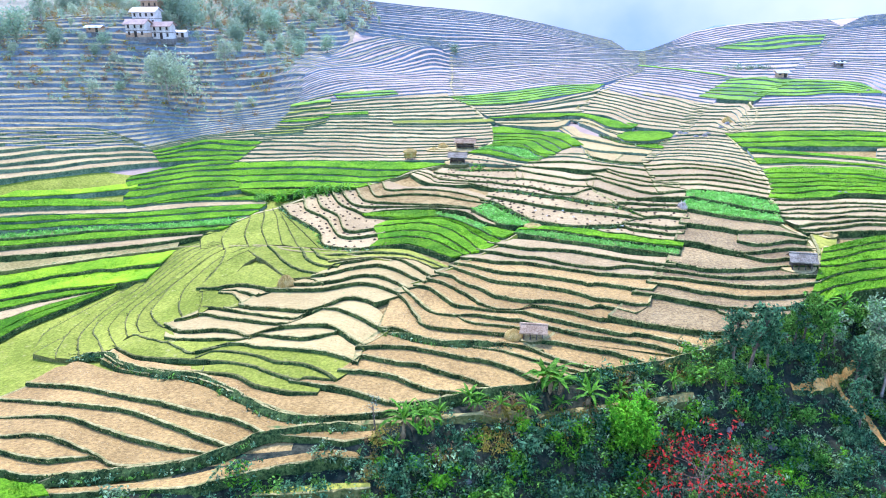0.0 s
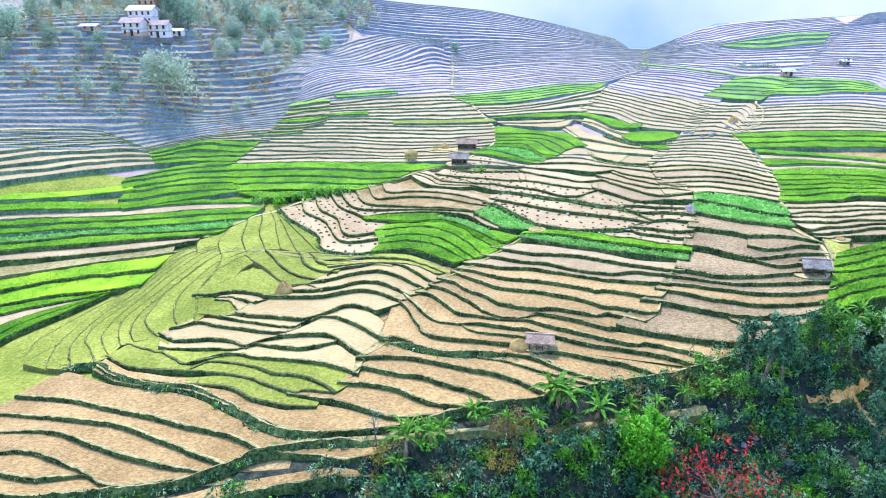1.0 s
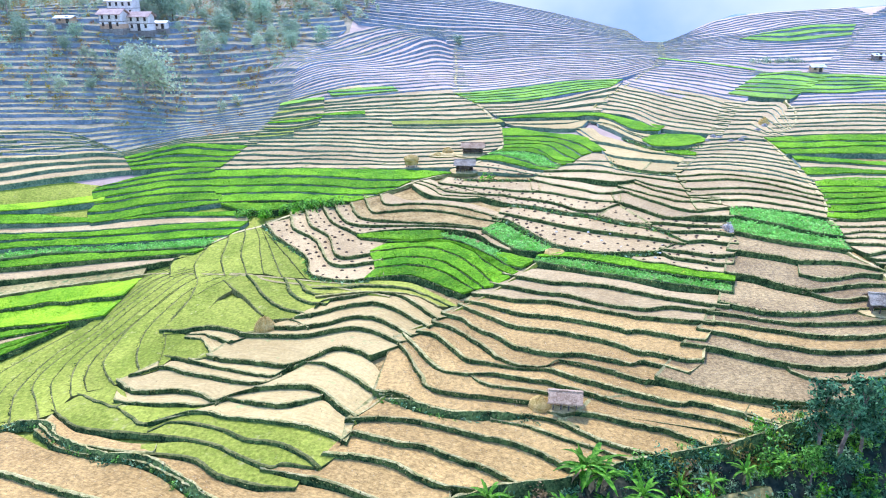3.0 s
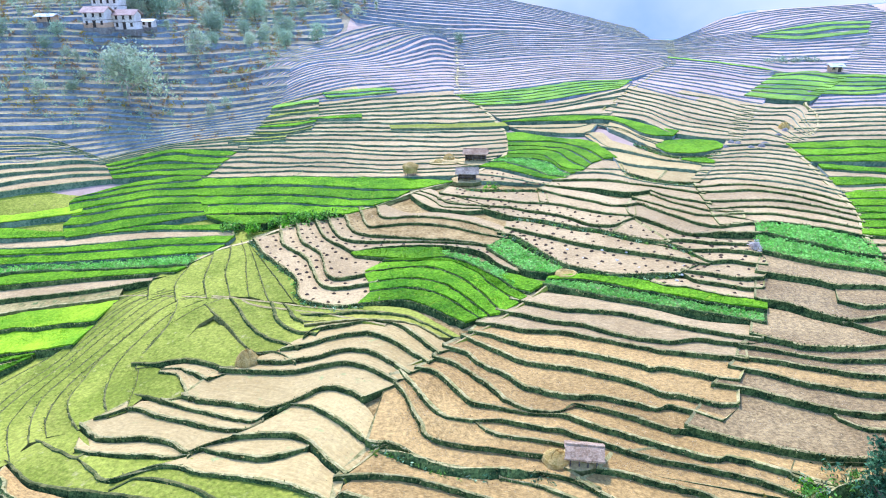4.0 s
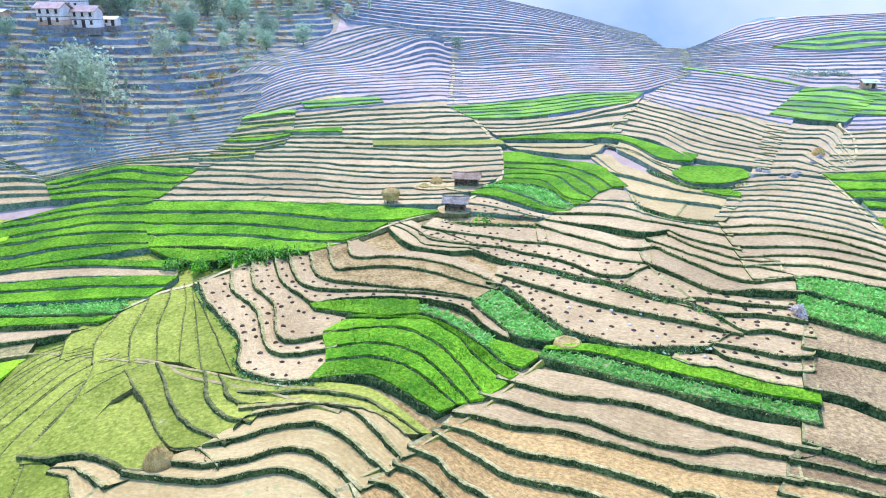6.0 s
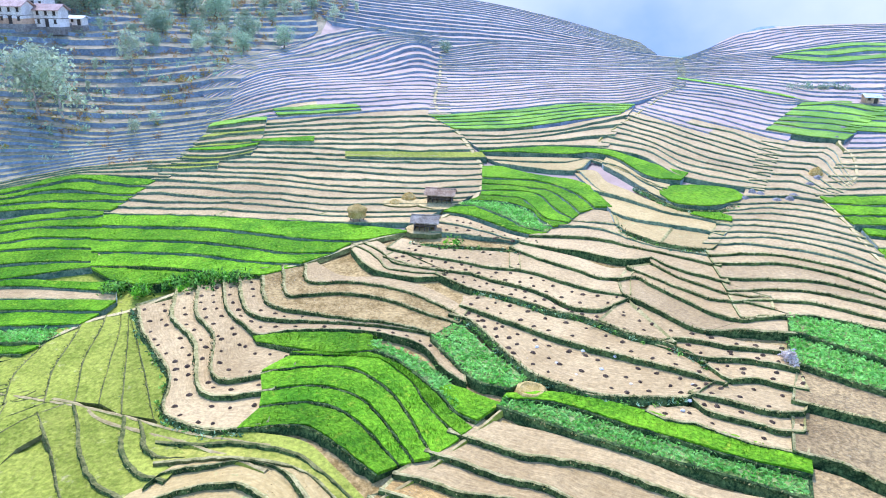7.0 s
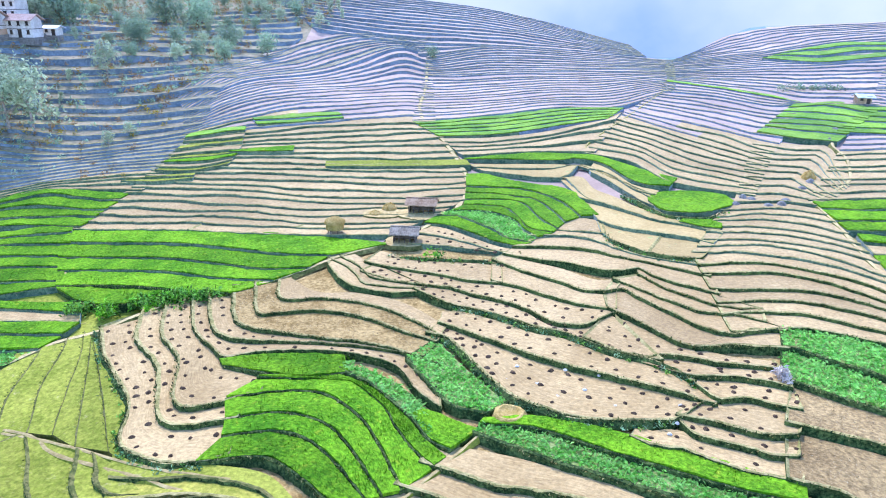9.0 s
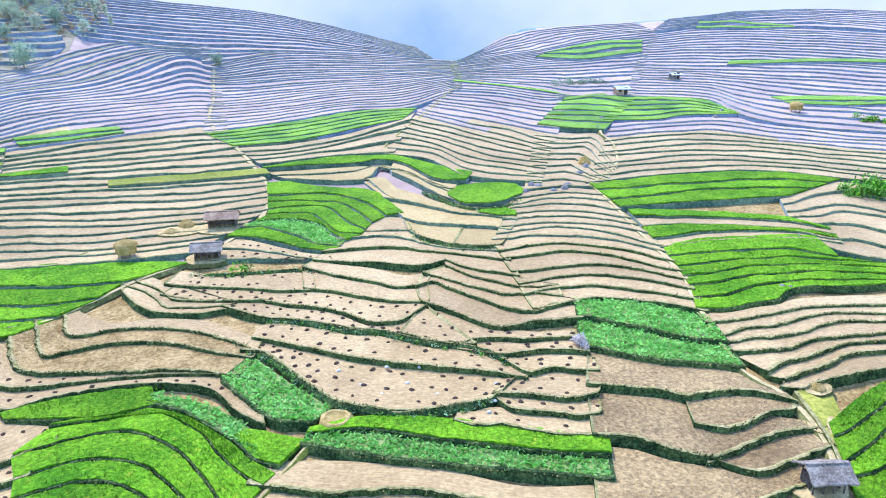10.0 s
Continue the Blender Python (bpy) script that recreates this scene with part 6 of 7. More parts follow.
scatter_bushes("hillside_scrub", "dry straw and grey-green scrub on the hillside terraces", spots, [LEAF_PALE, LEAF_HILL, LEAF_HILL, LEAF_YELLOW, LEAF_DRY, LEAF_DRY], 81, 0.5, 1.5, 7)
# lone shrubs among the fields
spots = [(159 + rng.normal(0, 1.6), 188 + rng.normal(0, 1)) for _ in range(10)]
spots += [(x + rng.normal(0, 0.9), y + rng.normal(0, 0.6)) for x, y in ((-38.1, 148.4), (-33.7, 147.5), (-29.9, 147.8), (-26.2, 148.5), (-23.3, 149.2), (-20.9, 149.6)) for _ in range(6)]
spots += [(-26.1 + rng.normal(0, 2.2), 150.0 + rng.normal(0, 0.6)) for _ in range(14)] + [(11 + rng.normal(0, 0.3), 160.6), (11.4, 160.4), (122 + rng.normal(0, 5), 155)]
scatter_bushes("shrub", "clump of green shrubs at the edge of a terrace", spots, [LEAF_MID, LEAF_BRIGHT, LEAF_MID], 83, 0.7, 1.3, 16)


scatter_bushes("shrub", "clump of dull green shrubs on the upper terraces", [(112.7 + rng.normal(0, 4), 248.6 + rng.normal(0, 1.5)) for _ in range(22)], [LEAF_HILL, LEAF_PALE], 84, 0.8, 1.5, 12)
scatter_bushes("thicket", "dense green thicket on a terrace bank", [(122 + rng.normal(0, 3.5), 152 + rng.normal(0, 1.8)) for _ in range(30)], [LEAF_MID, LEAF_BRIGHT], 85, 1.3, 2.4, 26)


# ---- farm buildings ----
def box(bm, x, y, z, sx, sy, sz, bevel=0.02):
    """A beam, board or block with its lower middle at x, y, z."""
    r = bmesh.ops.create_cube(bm, size=1, matrix=Matrix.Translation((x, y, z + sz / 2)) @ Matrix.Diagonal((sx, sy, sz, 1)))
    if bevel:
        bmesh.ops.bevel(bm, geom=list({e for v in r["verts"] for e in v.link_edges}), offset=min(bevel, sx / 4, sy / 4, sz / 4), segments=1, affect="EDGES")
    return r["verts"]


def piece(name, mat, parent, sizes, label="", bevel=0.02, turn=None):
    bm = bmesh.new()
    box(bm, *sizes, bevel)
    if turn:
        bmesh.ops.transform(bm, matrix=turn, verts=bm.verts)
    return part(name, bm, mat, parent, label)


def roof_slope(name, mat, parent, length, run, rise, eave, side, seed, label=""):
    """One ragged slope of a thatched roof, thick at the eave."""
    n, k = 22, 6
    v, f = [], []
    for layer in (0, 1):
        for i in range(n + 1):
            for j in range(k + 1):
                s = j / k
                x = (i / n - 0.5) * length + 0.12 * wobble(i, j, seed, 1.7)
                y = side * (run * s + (0.14 * wobble(i, 3, seed, 1.3) if j == k else 0))
                z = eave + rise * (1 - s) + 0.06 * wobble(i, j, seed + 1, 1.4) - layer * (0.10 + 0.08 * s) + 0.05 * math.sin(3.1 * s)
                v.append((x, y, z))
    m, w = (n + 1) * (k + 1), k + 1
    for layer in (0, 1):
        for i in range(n):
            for j in range(k):
                q = (layer * m + i * w + j, layer * m + (i + 1) * w + j, layer * m + (i + 1) * w + j + 1, layer * m + i * w + j + 1)
                f.append(q if (layer == 0) == (side < 0) else q[::-1])
    for i in range(n):
        f.append((i * w + k, (i + 1) * w + k, m + (i + 1) * w + k, m + i * w + k))
    for i in (0, n):
        for j in range(k):
            f.append((i * w + j, i * w + j + 1, m + i * w + j + 1, m + i * w + j))
    ob = mesh_object(name, v, f, [mat], parent, smooth_shade=False)
    return tagged(ob, label)


def make_shed(label, length, depth, eave, rise, thatch, seed, walls=0.0, posts=4):
    """A field shed: round posts, rails, a ragged thatched roof and a low wall."""
    root = tagged(new("field_shed"), label, "shed")
    for i in range(posts):
        for s in (-1, 1):
            x = (i / (posts - 1) - 0.5) * (length - 0.5)
            v, f = [], []
            tube(v, f, (x, s * (depth / 2 - 0.15), -0.6), (x + 0.04 * s, s * (depth / 2 - 0.15), eave + 0.1), 0.085, 0.065, 7)
            mesh_object("post", v, f, [TIMBER], root)
    for s in (-1, 1):
        piece("eave_beam", TIMBER, root, (0, s * (depth / 2 - 0.15), eave, length, 0.12, 0.12))
        piece("rail", TIMBER, root, (0, s * (depth / 2 - 0.15), 0.75, length - 0.5, 0.07, 0.08))
        roof_slope("roof_slope", thatch, root, length + 0.8, depth / 2 + 0.55, rise, eave + 0.08, s, seed + s)
    piece("ridge_cap", thatch, root, (0, 0, eave + rise + 0.0, length + 0.7, 0.34, 0.16), bevel=0.06)
    piece("loft_floor", TIMBER, root, (0, 0, eave - 0.25, length - 0.4, depth - 0.5, 0.1))
    if walls:
        piece("back_wall", TIMBER, root, (0, depth / 2 - 0.3, -0.4, length - 0.5, 0.12, walls + 0.4))
        for s in (-1, 1):
            piece("end_wall", TIMBER, root, (s * (length / 2 - 0.28), 0.2, -0.4, 0.12, depth - 0.9, walls + 0.4))
    return root


def pad(x, y, r, label="trodden bare earth yard beside the shed"):
    """A level yard cut into the slope."""
    v, f, n = [(x, y, land(x, y) + 0.1)], [], 22
    for ring, dz in ((0.6, 0.1), (1.0, 0.06), (1.12, -0.6)):
        for i in range(n):
            a = math.tau * i / n
            q = r * ring * (1 + 0.18 * noise.noise((math.cos(a) * 1.5 + x, math.sin(a) * 1.5, y)))
            px, py = x + q * math.cos(a), y + 0.75 * q * math.sin(a)
            v.append((px, py, 0.5 * land(x, y) + 0.5 * land(px, py) + dz + 0.05 * noise.noise((i, x, 0))))
    for i in range(n):
        j = (i + 1) % n
        f.append((0, 1 + i, 1 + j))
        for k in (0, 1):
            f.append((1 + k * n + i, 1 + (k + 1) * n + i, 1 + (k + 1) * n + j, 1 + k * n + j))
    tagged(mesh_object("yard", v, f, [YARD, BANK_LOW], None, [int(i % 3 == 2) for i in range(len(f))], smooth_shade=False), label, "yard", kind="structure")


def set_on_land(ob, x, y, turn, over=0.12):
    ob.matrix_basis = pose(x, y, land(x, y) + over, 0, 0, turn)
    return ob


pad(13.4, 84.0, 2.3), pad(57.4, 98.6, 2.6), pad(9.0, 178.0, 4.2), pad(6.4, 166.4, 3.4), pad(2.0, 178.5, 3.4), pad(67.7, 109.6, 1.7), pad(64.2, 104.8, 2.0)
set_on_land(make_shed("small open shed with grey thatched roof on wooden posts", 3.0, 1.8, 1.15, 0.75, THATCH_WARM, 3), 13.6, 83.5, -10)
set_on_land(make_shed("low shed with grey plank-like thatch beside the footpath", 3.3, 2.2, 1.35, 0.95, THATCH, 9, 1.2), 57.6, 98.6, -14)
set_on_land(make_shed("long cattle shed with brown thatched roof and open front", 4.9, 2.4, 1.5, 0.9, THATCH_WARM, 15, 1.5, 6), 8.9, 178.6, -8)
set_on_land(make_shed("open cattle shed with weathered grey roof", 4.0, 2.3, 1.45, 0.9, THATCH, 21, 0.8, 5), 6.4, 166.4, -6)


def straw_mesh(name, r, h, seed, parent=None, mat=STRAW, ring=0.0, base=0.0):
    """A ragged heap of straw; ring: hollow in the middle."""
    n, k = 26, 9
    v, f = [(0, 0, base + h * (1 - ring))], []
    for j in range(1, k + 1):
        s = j / k
        z = h * (1 - s ** 2.2) if not ring else h * (1 - ring) * (1 - s) + h * math.exp(-((s - 0.72) / 0.17) ** 2)
        for i in range(n):
            a = math.tau * i / n
            q = r * s * (1 + 0.12 * noise.noise((math.cos(a) * 2, math.sin(a) * 2, seed))) + 0.1 * noise.noise((i * 1.7, j * 1.3, seed))
            v.append((q * math.cos(a), q * math.sin(a), base + max(z, 0) * (1 + 0.3 * noise.noise((i * 0.9, j, seed))) - (0.25 if j == k else 0)))
    for i in range(n):
        f.append((0, 1 + i, 1 + (i + 1) % n))
        for j in range(k - 1):
            f.append((1 + j * n + i, 1 + (j + 1) * n + i, 1 + (j + 1) * n + (i + 1) % n, 1 + j * n + (i + 1) % n))
    return mesh_object(name, v, f, [mat], parent, smooth_shade=False)


def make_stack(label, seed):
    """A round straw rick on a post platform with a thatched cap."""
    root = tagged(new("straw_rick"), label, "haystack")
    for i in range(6):
        a = math.tau * i / 6
        v, f = [], []
        tube(v, f, (1.15 * math.cos(a), 1.15 * math.sin(a), -0.6), (1.15 * math.cos(a), 1.15 * math.sin(a), 0.9), 0.07, 0.06, 6)
        mesh_object("post", v, f, [TIMBER], root)
    v, f = [], []
    tube(v, f, (0, 0, 0.75), (0, 0, 0.9), 1.5, 1.5, 18)
    mesh_object("platform", v, f, [TIMBER], root)
    v, f = [], []
    tube(v, f, (0, 0, 0.6), (0, 0, 1.95), 1.5, 1.55, 22)
    mesh_object("straw_body", v, f, [STRAW], root, smooth_shade=False)
    straw_mesh("cap", 1.8, 0.75, seed, root, STRAW, base=1.9)
    return root


rick = set_on_land(make_stack("round straw rick raised on short posts", 4), -5.5, 170.4, 0)
far_rick = copy_thing(rick, pose(149.4, 201.5, land(149.4, 201.5) + 0.05, 0, 0, 40))
tagged(set_on_land(straw_mesh("straw_mound", 1.5, 1.5, 7), -24.3, 104.4, 0), "rounded heap of dry straw on a pale field", "haystack")
tagged(set_on_land(straw_mesh("straw_mound", 1.4, 0.9, 9), 11.0, 84.0, 0), "loose straw heaped against the thatched shed", "haystack")
tagged(set_on_land(straw_mesh("straw_ring", 1.8, 0.28, 11, None, STRAW, 0.9), 18.7, 121.0, 0), "low trampled ring of yellow straw on bare ground", "haystack")
brush_v, brush_f = leaves([(0.45 * math.cos(k) * (k % 3), 0.45 * math.sin(k) * (k % 3), 0.15 + 0.22 * (3 - k % 3)) for k in range(14)], 0.22, 34, 0.2, rng)
tagged(set_on_land(mesh_object("brush_mound", brush_v, brush_f, [BLEACHED], smooth_shade=False), 47.7, 124.3, 0), "pale heap of dry brush beside the potato field", "heap", kind="stuff")
tagged(set_on_land(straw_mesh("straw_mound", 1.4, 0.9, 17), 3.0, 180.5, 0), "spread of straw in the farm yard", "haystack")
tagged(set_on_land(straw_mesh("straw_mound", 1.1, 0.6, 19), 0.6, 178.0, 0), "spread of straw in the farm yard", "haystack")
tagged(set_on_land(straw_mesh("straw_mound", 0.9, 0.4, 27), 67.7, 109.6, 0), "scattered pale straw at a path junction", "haystack")
tagged(set_on_land(straw_mesh("straw_mound", 1.3, 1.2, 23), 79.6, 183.0, 0), "small straw heap among the far terraces", "haystack")


def gable(bm, length, run, rise, z, thick):
    """A gabled roof with thickness and overhang."""
    v = [bm.verts.new(p) for x in (-length / 2, length / 2) for p in ((x, -run, z), (x, 0, z + rise), (x, run, z), (x, run, z - thick), (x, 0, z + rise - thick), (x, -run, z - thick))]
    for i in range(6):
        bm.faces.new((v[i], v[(i + 1) % 6], v[6 + (i + 1) % 6], v[6 + i]))
    bm.faces.new(v[:6][::-1]), bm.faces.new(v[6:])
    bmesh.ops.recalc_face_normals(bm, faces=bm.faces)


def make_house(label, w, d, h, storeys, wall_mat, roof_mat, rise, low_mat=None):
    """A hill farmhouse: plastered walls, gables, door, shuttered windows and roof."""
    root = tagged(new("farmhouse"), label, "house")
    piece("plinth", STONE, root, (0, 0, -1.6, w + 0.5, d + 0.6, 1.7))
    bm = bmesh.new()
    box(bm, 0, 0, 0.1, w, d, h, 0.05)
    a = [bm.verts.new(p) for x in (-w / 2, w / 2) for p in ((x, -d / 2, h + 0.1), (x, 0, h + 0.1 + rise * d / (d + 1.2)), (x, d / 2, h + 0.1))]
    bm.faces.new(a[:3]), bm.faces.new(a[3:][::-1])
    part("wall", bm, wall_mat, root)
    if low_mat:
        piece("lower_wash", low_mat, root, (0, 0, 0.1, w + 0.03, d + 0.03, h * 0.32))
    bm = bmesh.new()
    gable(bm, w + 1.1, d / 2 + 0.75, rise, h + 0.12, 0.16)
    part("roof", bm, roof_mat, root)
    for s in range(storeys):
        z = 0.9 + s * h / storeys
        n = max(2, int(w / 1.9))
        for i in range(n):
            x = (i + 0.5) / n * w - w / 2
            if s == 0 and i == n // 2:
                door = piece("door", DARKWOOD, root, (x, -d / 2 - 0.02, 0.1, 0.9, 0.12, 1.8))
                piece("door_frame", TIMBER, door, (x, -d / 2 - 0.05, 1.9, 1.2, 0.16, 0.12))
                continue
            win = piece("window", DARKWOOD, root, (x, -d / 2 - 0.02, z, 0.65, 0.1, 0.9))
            piece("frame", TIMBER, win, (x, -d / 2 - 0.05, z - 0.1, 0.9, 0.14, 0.1))
            piece("frame", TIMBER, win, (x, -d / 2 - 0.05, z + 0.9, 0.9, 0.14, 0.1))
        if s:
            piece("floor_band", TIMBER, root, (0, 0, s * h / storeys + 0.05, w + 0.08, d + 0.08, 0.14))
    return root


set_on_land(make_house("two-storey whitewashed house with a faded reddish roof", 6.6, 4.2, 4.0, 2, WHITEWASH, TILE_ROOF, 1.5, MUD), -93.6, 231.2, -8, 0.6)
set_on_land(make_house("two-storey whitewashed house with a brown tiled roof", 6.2, 4.2, 3.9, 2, WHITEWASH, TILE_ROOF, 1.4), -86.9, 234.4, -4, 0.6)
set_on_land(make_house("house with a bright tin roof on the hillside", 8.0, 4.6, 4.4, 2, WHITEWASH, TIN, 1.4), -94.4, 241.5, -6, 0.6)
set_on_land(make_house("ochre two-storey house with a reddish roof", 6.4, 4.4, 5.0, 2, MUD, TILE_ROOF, 1.5), -97.5, 256.0, -10, 0.6)
set_on_land(make_house("low shed with a tin roof by the houses", 3.4, 2.6, 1.7, 1, WHITEWASH, TIN, 0.6), -83.0, 239.5, -5, 0.4)
set_on_land(make_house("low shed with a pale tin roof on the hillside", 4.6, 2.8, 1.5, 1, MUD, TIN, 0.6), -106.1, 228.6, -5, 0.4)
set_on_land(make_house("small field hut with a white tin roof", 3.3, 2.5, 1.6, 1, MUD, TIN, 0.7), 117.3, 232.2, -6, 0.2)
set_on_land(make_house("tiny hut with a pale roof among the terraces", 2.6, 2.0, 1.3, 1, STONE, TIN, 0.5), 143.2, 244.6, 0, 0.2)


# ---- what lies on the fields ----
def make_heap(seed, mat, name, r, h):
    n, k = 11, 3
    v, f = [(0, 0, h)], []
    for j in range(1, k + 1):
        for i in range(n):
            a = math.tau * i / n
            q = r * j / k * (1 + 0.35 * noise.noise((math.cos(a) * 1.3, math.sin(a) * 1.3, seed)))
            v.append((q * math.cos(a), q * math.sin(a), (h * (1 - (j / k) ** 1.6)) * (1 + 0.4 * noise.noise((i, j, seed))) - (0.08 if j == k else 0)))
    for i in range(n):
        f.append((0, 1 + i, 1 + (i + 1) % n))
        for j in range(k - 1):
            f.append((1 + j * n + i, 1 + (j + 1) * n + i, 1 + (j + 1) * n + (i + 1) % n, 1 + j * n + (i + 1) % n))
    return mesh_object(name, v, f, [mat], smooth_shade=False)


heaps = [tagged(make_heap(s, MANURE, "dung_mound", 0.48, 0.34), "small dark heap of manure on bare soil", "manure heap", "manure heaps on the fields") for s in (1, 2, 3, 4)]
heap_spots = []
for front, ahead, width, level, run, lean in dotted_places:
    rows = max(1, round(float(np.median(width)) / 2.3))
    count = max(2, int(run[-1] / 2.35))
    for r in range(rows):
        for c in range(count):
            at = (c + 0.5 + (0.5 if r % 2 else 0) + rng.uniform(-0.22, 0.22)) / count * run[-1]
            i = int(min(len(run) - 1, np.searchsorted(run, at)))
            if width[i] < 1.7 or rng.random() < 0.08:
                continue
            d = width[i] * (r + 0.5) / rows + rng.uniform(-0.4, 0.4)
            d = min(max(d, 0.9), width[i] - 0.6)
            x, y = front[i] + ahead[i] * d
            s = rng.uniform(0.55, 0.86)
            heap_spots.append((math.dist((x, y), (22, 112)), Matrix.LocRotScale((x, y, level[i] - 0.03 + lean[i] * (d / width[i] - 0.5)), Euler((0, 0, rng.uniform(0, 6))), (s * 1.2, s * 0.9, s))))
heap_spots.sort(key=lambda q: q[0])
more_v, more_f = [], []
for placed, (_, m) in enumerate(heap_spots):
    if placed < 280:
        ob = heaps[placed] if placed < 4 else copy_thing(heaps[placed % 4], m)
        ob.matrix_basis = m
        continue
    b, me = len(more_v), heaps[placed % 4].data
    more_v += [tuple(m @ v.co) for v in me.vertices]
    more_f += [tuple(b + i for i in p.vertices) for p in me.polygons]
if more_f:
    tagged(mesh_object("dung_mounds", more_v, more_f, [MANURE], smooth_shade=False), "many small dark heaps of manure on bare soil", "manure heaps", kind="stuff")

stones = [tagged(make_heap(s, PALESTONE, "pale_stone", 0.24, 0.1), "flat whitish stone lying on bare soil", "stone", "pale stones on the field") for s in (11, 12)]
for i, (x, y) in enumerate(((27.0, 124.5), (29.5, 121.5), (31.6, 119.2), (33.6, 116.9), (26.0, 120.9), (24.0, 123.6), (22.2, 126.0), (20.4, 129.5), (29.0, 126.8), (36.0, 121.0), (38.0, 118.5), (34.8, 118.4), (25.6, 128.2), (19.0, 127.0))):
    m = Matrix.LocRotScale((x, y, land(x, y) + 0.05), Euler((0, 0, i)), None)
    ob = stones[i] if i < 2 else copy_thing(stones[i % 2], m)
    ob.matrix_basis = m
rocks = [tagged(make_heap(s, STONE, "boulder", 0.8, 0.7), "grey boulder at the edge of a terrace", "boulder", "boulders among the terraces") for s in (21, 22, 23)]
ROCK_SPOTS = [(64.3, 174.9), (69.3, 171.2), (65.4, 174.0), (80.3, 128.7), (81.1, 128.2), (181.7, 275.6), (183.4, 275.0), (79.0, 181.0), (70.6, 172.6), (67.0, 171.0), (62.0, 172.4), (95.0, 205.0), (128.0, 205.0), (133.0, 209.0), (100.0, 212.0), (76.0, 178.0)]
for i, (x, y) in enumerate(ROCK_SPOTS):
    m = Matrix.LocRotScale((x, y, land(x, y) - 0.05), Euler((0, 0, i * 1.1)), None)
    ob = rocks[i] if i < 3 else copy_thing(rocks[i % 3], m)
    ob.matrix_basis = m @ Matrix.Diagonal((1 + 0.3 * math.sin(i), 1, 0.8 + 0.2 * math.cos(i), 1))
bank_rocks = [(rng.uniform(-40, 60), rng.uniform(30, 74)) for _ in range(90)]
for i, (x, y) in enumerate(bank_rocks):
    if field_edge(x) - y < 5:
        continue
    c = copy_thing(rocks[i % 3], Matrix.Identity(4))
    s = rng.uniform(0.3, 0.9)
    c.matrix_basis = Matrix.LocRotScale((x, y, ground_height(x, y) - 0.1), Euler((0, 0, i)), (s, s, s))

# potato rows: leafy clumps on each planted terrace
for front, ahead, width, level, run, holder, tilt in leafy_places:
    centres = []
    for at in np.arange(0.4, run[-1] - 0.3, 0.46):
        i = int(min(len(run) - 1, np.searchsorted(run, at)))
        for d in np.arange(0.6, width[i] - 0.2, 0.47):
            if rng.random() < 0.93:
                x, y = np.array([np.interp(at, run, front[:, 0]), np.interp(at, run, front[:, 1])]) + ahead[i] * (d + rng.normal(0, 0.06))
                centres.append((x, y, level[i] + tilt[i] * (d / width[i] - 0.5) + 0.16))
    v, f = leaves(centres, 0.15, 7, 0.25, rng, 0.6)
    tagged(mesh_object("leaf_crop", v, f, [LEAFY], holder, smooth_shade=False), "rows of leafy potato plants")


# grass hanging over the nearer banks
def bank_grass():
    v, f = [], []
    for front, level, low in bank_lines:
        for i in range(len(front) - 1):
            for _ in range(2 if low else 5):
                p = front[i] + (front[i + 1] - front[i]) * rng.random()
                x, y = p[0] + rng.normal(0, 0.12), p[1] + rng.normal(0, 0.12)
                z = level[i] + 0.08 - abs(rng.normal(0, 0.12))
                a, h = rng.uniform(0, 6.28), rng.uniform(0.12, 0.34) * (0.6 if low else 1)
                w = rng.uniform(0.05, 0.12)
                b = len(v)
                v += [(x - w * math.cos(a), y - w * math.sin(a), z), (x + w * math.cos(a), y + w * math.sin(a), z), (x + rng.normal(0, 0.1), y - rng.uniform(0, 0.16), z + h)]
                f.append((b, b + 1, b + 2))
    tagged(mesh_object("bank_tufts", v, f, [LIP, BANK], None, [int(i % 3 > 0) for i in range(len(f))], smooth_shade=False), "tufts of grass along the terrace banks", "grass", kind="stuff")


bank_grass()


# cut stubble and clods that roughen the nearer bare fields
def stubble():
    v, f, slots = [], [], []
    for kind, front, ahead, width, level, run, tilt in stubble_places:
        dense = {"brown": 4.0, "plough": 5.0, "straw": 5.0}.get(kind, 1.5)
        for _ in range(int(run[-1] * float(np.mean(width)) * dense)):
            i = int(rng.random() * (len(front) - 1))
            s = rng.uniform(min(0.5 / width[i], 0.3), 0.97)
            x, y = front[i] + (front[i + 1] - front[i]) * rng.random() + ahead[i] * (width[i] * s)
            z = level[i] + tilt[i] * (s - 0.5)
            a, w, h = rng.uniform(0, 6.28), rng.uniform(0.03, 0.07), rng.uniform(0.05, 0.11)
            b = len(v)
            v += [(x - w * math.cos(a), y - w * math.sin(a), z - 0.02), (x + w * math.cos(a), y + w * math.sin(a), z - 0.02), (x + rng.normal(0, 0.06), y + rng.normal(0, 0.06), z + h)]
            f.append((b, b + 1, b + 2))
            slots.append(int(rng.random() < 0.65))
    tagged(mesh_object("field_stubble", v, f, [STUBBLE, STUBBLE_PALE], None, slots, smooth_shade=False), "short cut stubble and clods on the bare fields", "stubble", kind="stuff")


stubble()

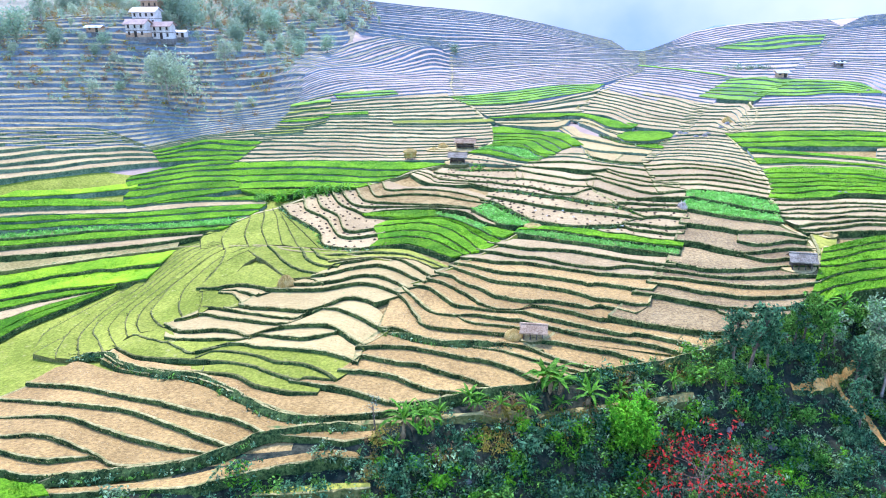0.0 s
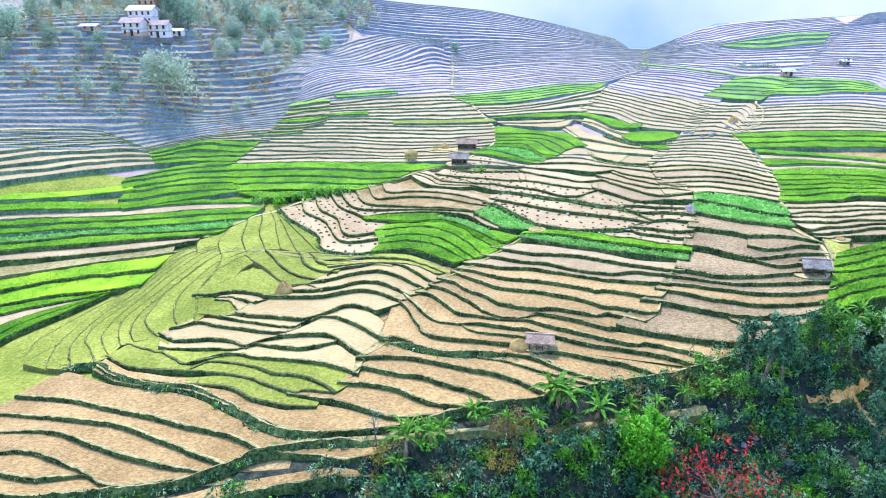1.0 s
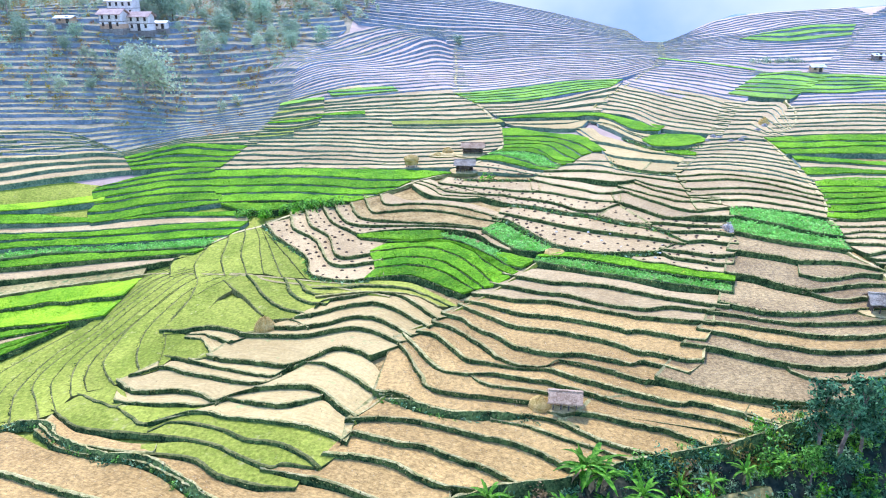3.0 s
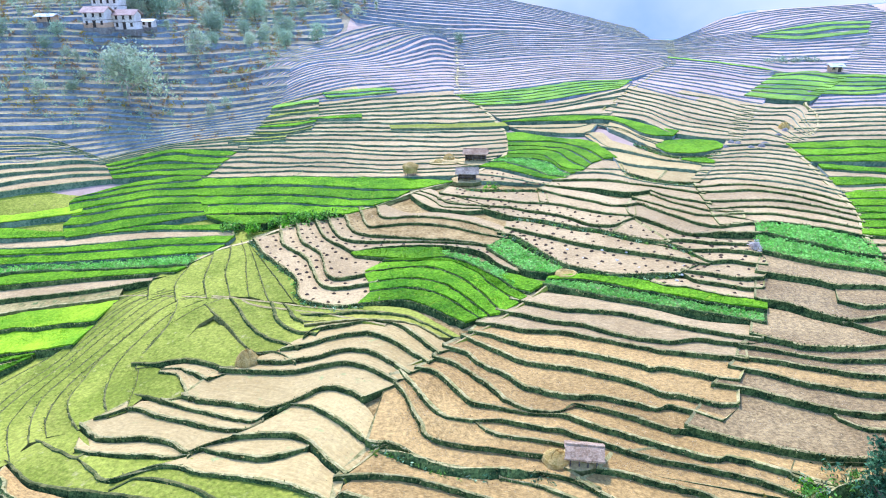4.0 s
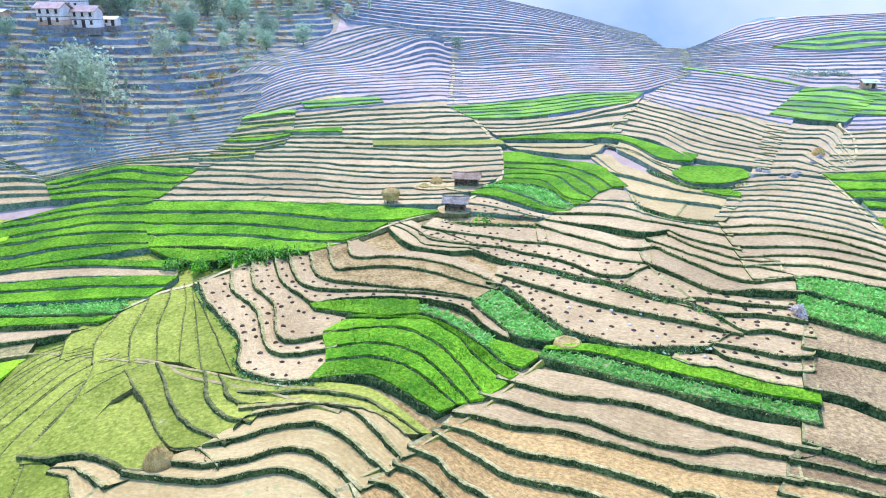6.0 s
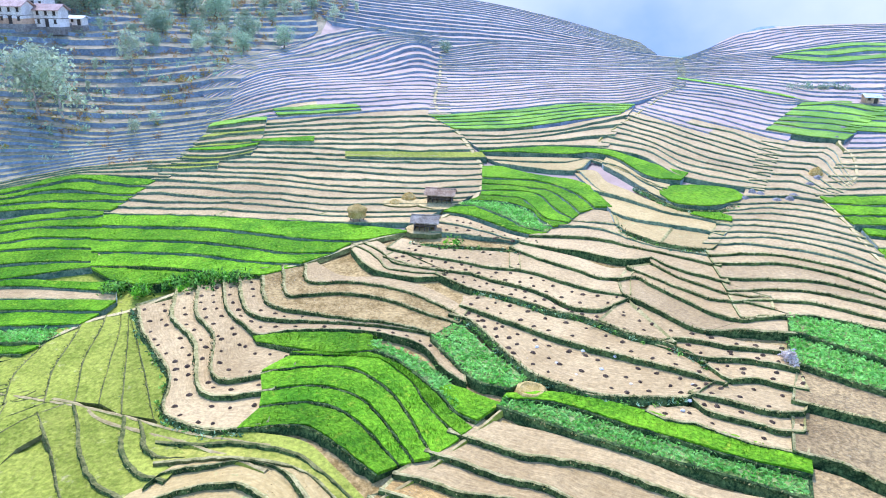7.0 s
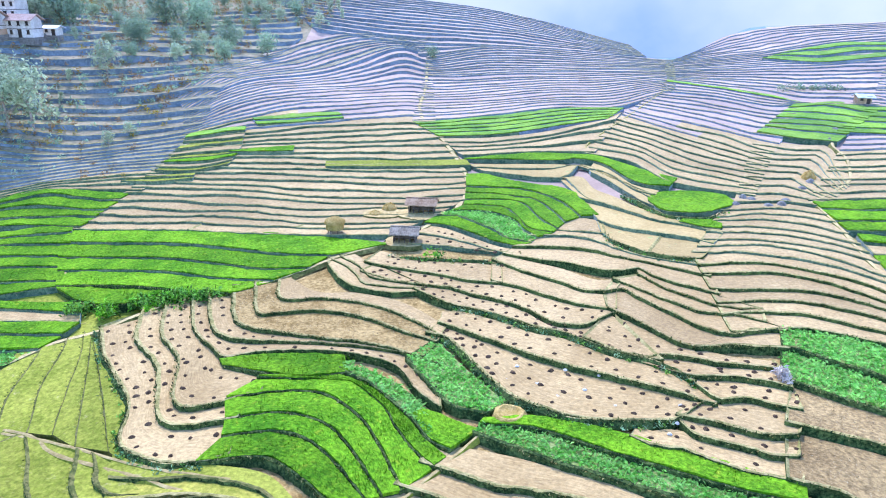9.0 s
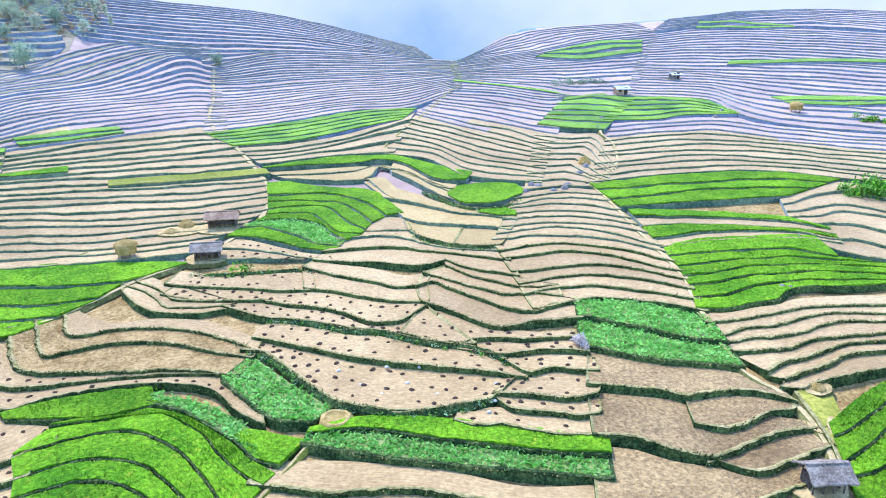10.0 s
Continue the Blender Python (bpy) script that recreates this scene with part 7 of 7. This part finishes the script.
# ---- the far side of the valley, in haze ----
def build_backdrop():
    """Wooded mountainsides far off, as a glowing sheet with pale blue haze in its colour."""
    m = bpy.data.materials.new("hazy_mountainside")
    m.use_nodes = True
    n, l = m.node_tree.nodes, m.node_tree.links
    n.remove(n["Principled BSDF"])
    tc, xyz, em = (n.new(k) for k in ("ShaderNodeTexCoord", "ShaderNodeSeparateXYZ", "ShaderNodeEmission"))

    def step(kind, a, b=None):
        node = n.new("ShaderNodeMath")
        node.operation = kind
        for k, v in enumerate((a, b)):
            if isinstance(v, (int, float)):
                node.inputs[k].default_value = v
            elif v is not None:
                l.new(v, node.inputs[k])
        return node.outputs[0]

    def blend(f, a, b):
        node = n.new("ShaderNodeMix")
        node.data_type = "RGBA"
        node.clamp_factor = True
        for k, v in (("Factor", f), ("A", a), ("B", b)):
            if isinstance(v, tuple):
                node.inputs[k].default_value = (*v, 1)
            else:
                l.new(v, node.inputs[k])
        return node.outputs["Result"]

    def clumps(scale, detail):
        t = n.new("ShaderNodeTexNoise")
        t.inputs["Scale"].default_value, t.inputs["Detail"].default_value = scale, detail
        l.new(tc.outputs["Object"], t.inputs["Vector"])
        return t.outputs["Fac"]

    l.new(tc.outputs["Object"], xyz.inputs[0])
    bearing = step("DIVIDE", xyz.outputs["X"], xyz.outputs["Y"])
    # darker blue paints a wooded slope in shade on one part of it
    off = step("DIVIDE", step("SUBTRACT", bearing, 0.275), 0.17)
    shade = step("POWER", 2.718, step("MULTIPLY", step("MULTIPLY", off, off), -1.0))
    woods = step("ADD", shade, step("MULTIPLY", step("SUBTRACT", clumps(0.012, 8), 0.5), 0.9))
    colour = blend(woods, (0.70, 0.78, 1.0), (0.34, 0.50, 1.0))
    # thicker mist higher up, mixed into the glow colour
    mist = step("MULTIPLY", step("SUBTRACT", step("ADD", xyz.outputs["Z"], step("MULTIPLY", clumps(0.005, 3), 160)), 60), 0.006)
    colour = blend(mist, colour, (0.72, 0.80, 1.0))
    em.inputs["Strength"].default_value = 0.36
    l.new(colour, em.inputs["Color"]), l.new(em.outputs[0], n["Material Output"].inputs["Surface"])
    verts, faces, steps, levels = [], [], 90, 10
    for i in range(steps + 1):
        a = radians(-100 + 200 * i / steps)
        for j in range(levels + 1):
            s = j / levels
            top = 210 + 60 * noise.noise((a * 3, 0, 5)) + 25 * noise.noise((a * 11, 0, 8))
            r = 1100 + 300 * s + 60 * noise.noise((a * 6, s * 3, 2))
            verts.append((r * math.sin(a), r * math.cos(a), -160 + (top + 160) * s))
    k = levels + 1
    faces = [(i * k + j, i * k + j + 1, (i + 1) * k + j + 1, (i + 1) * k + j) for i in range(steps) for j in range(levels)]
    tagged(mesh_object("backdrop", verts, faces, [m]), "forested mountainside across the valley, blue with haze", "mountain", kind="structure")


build_backdrop()
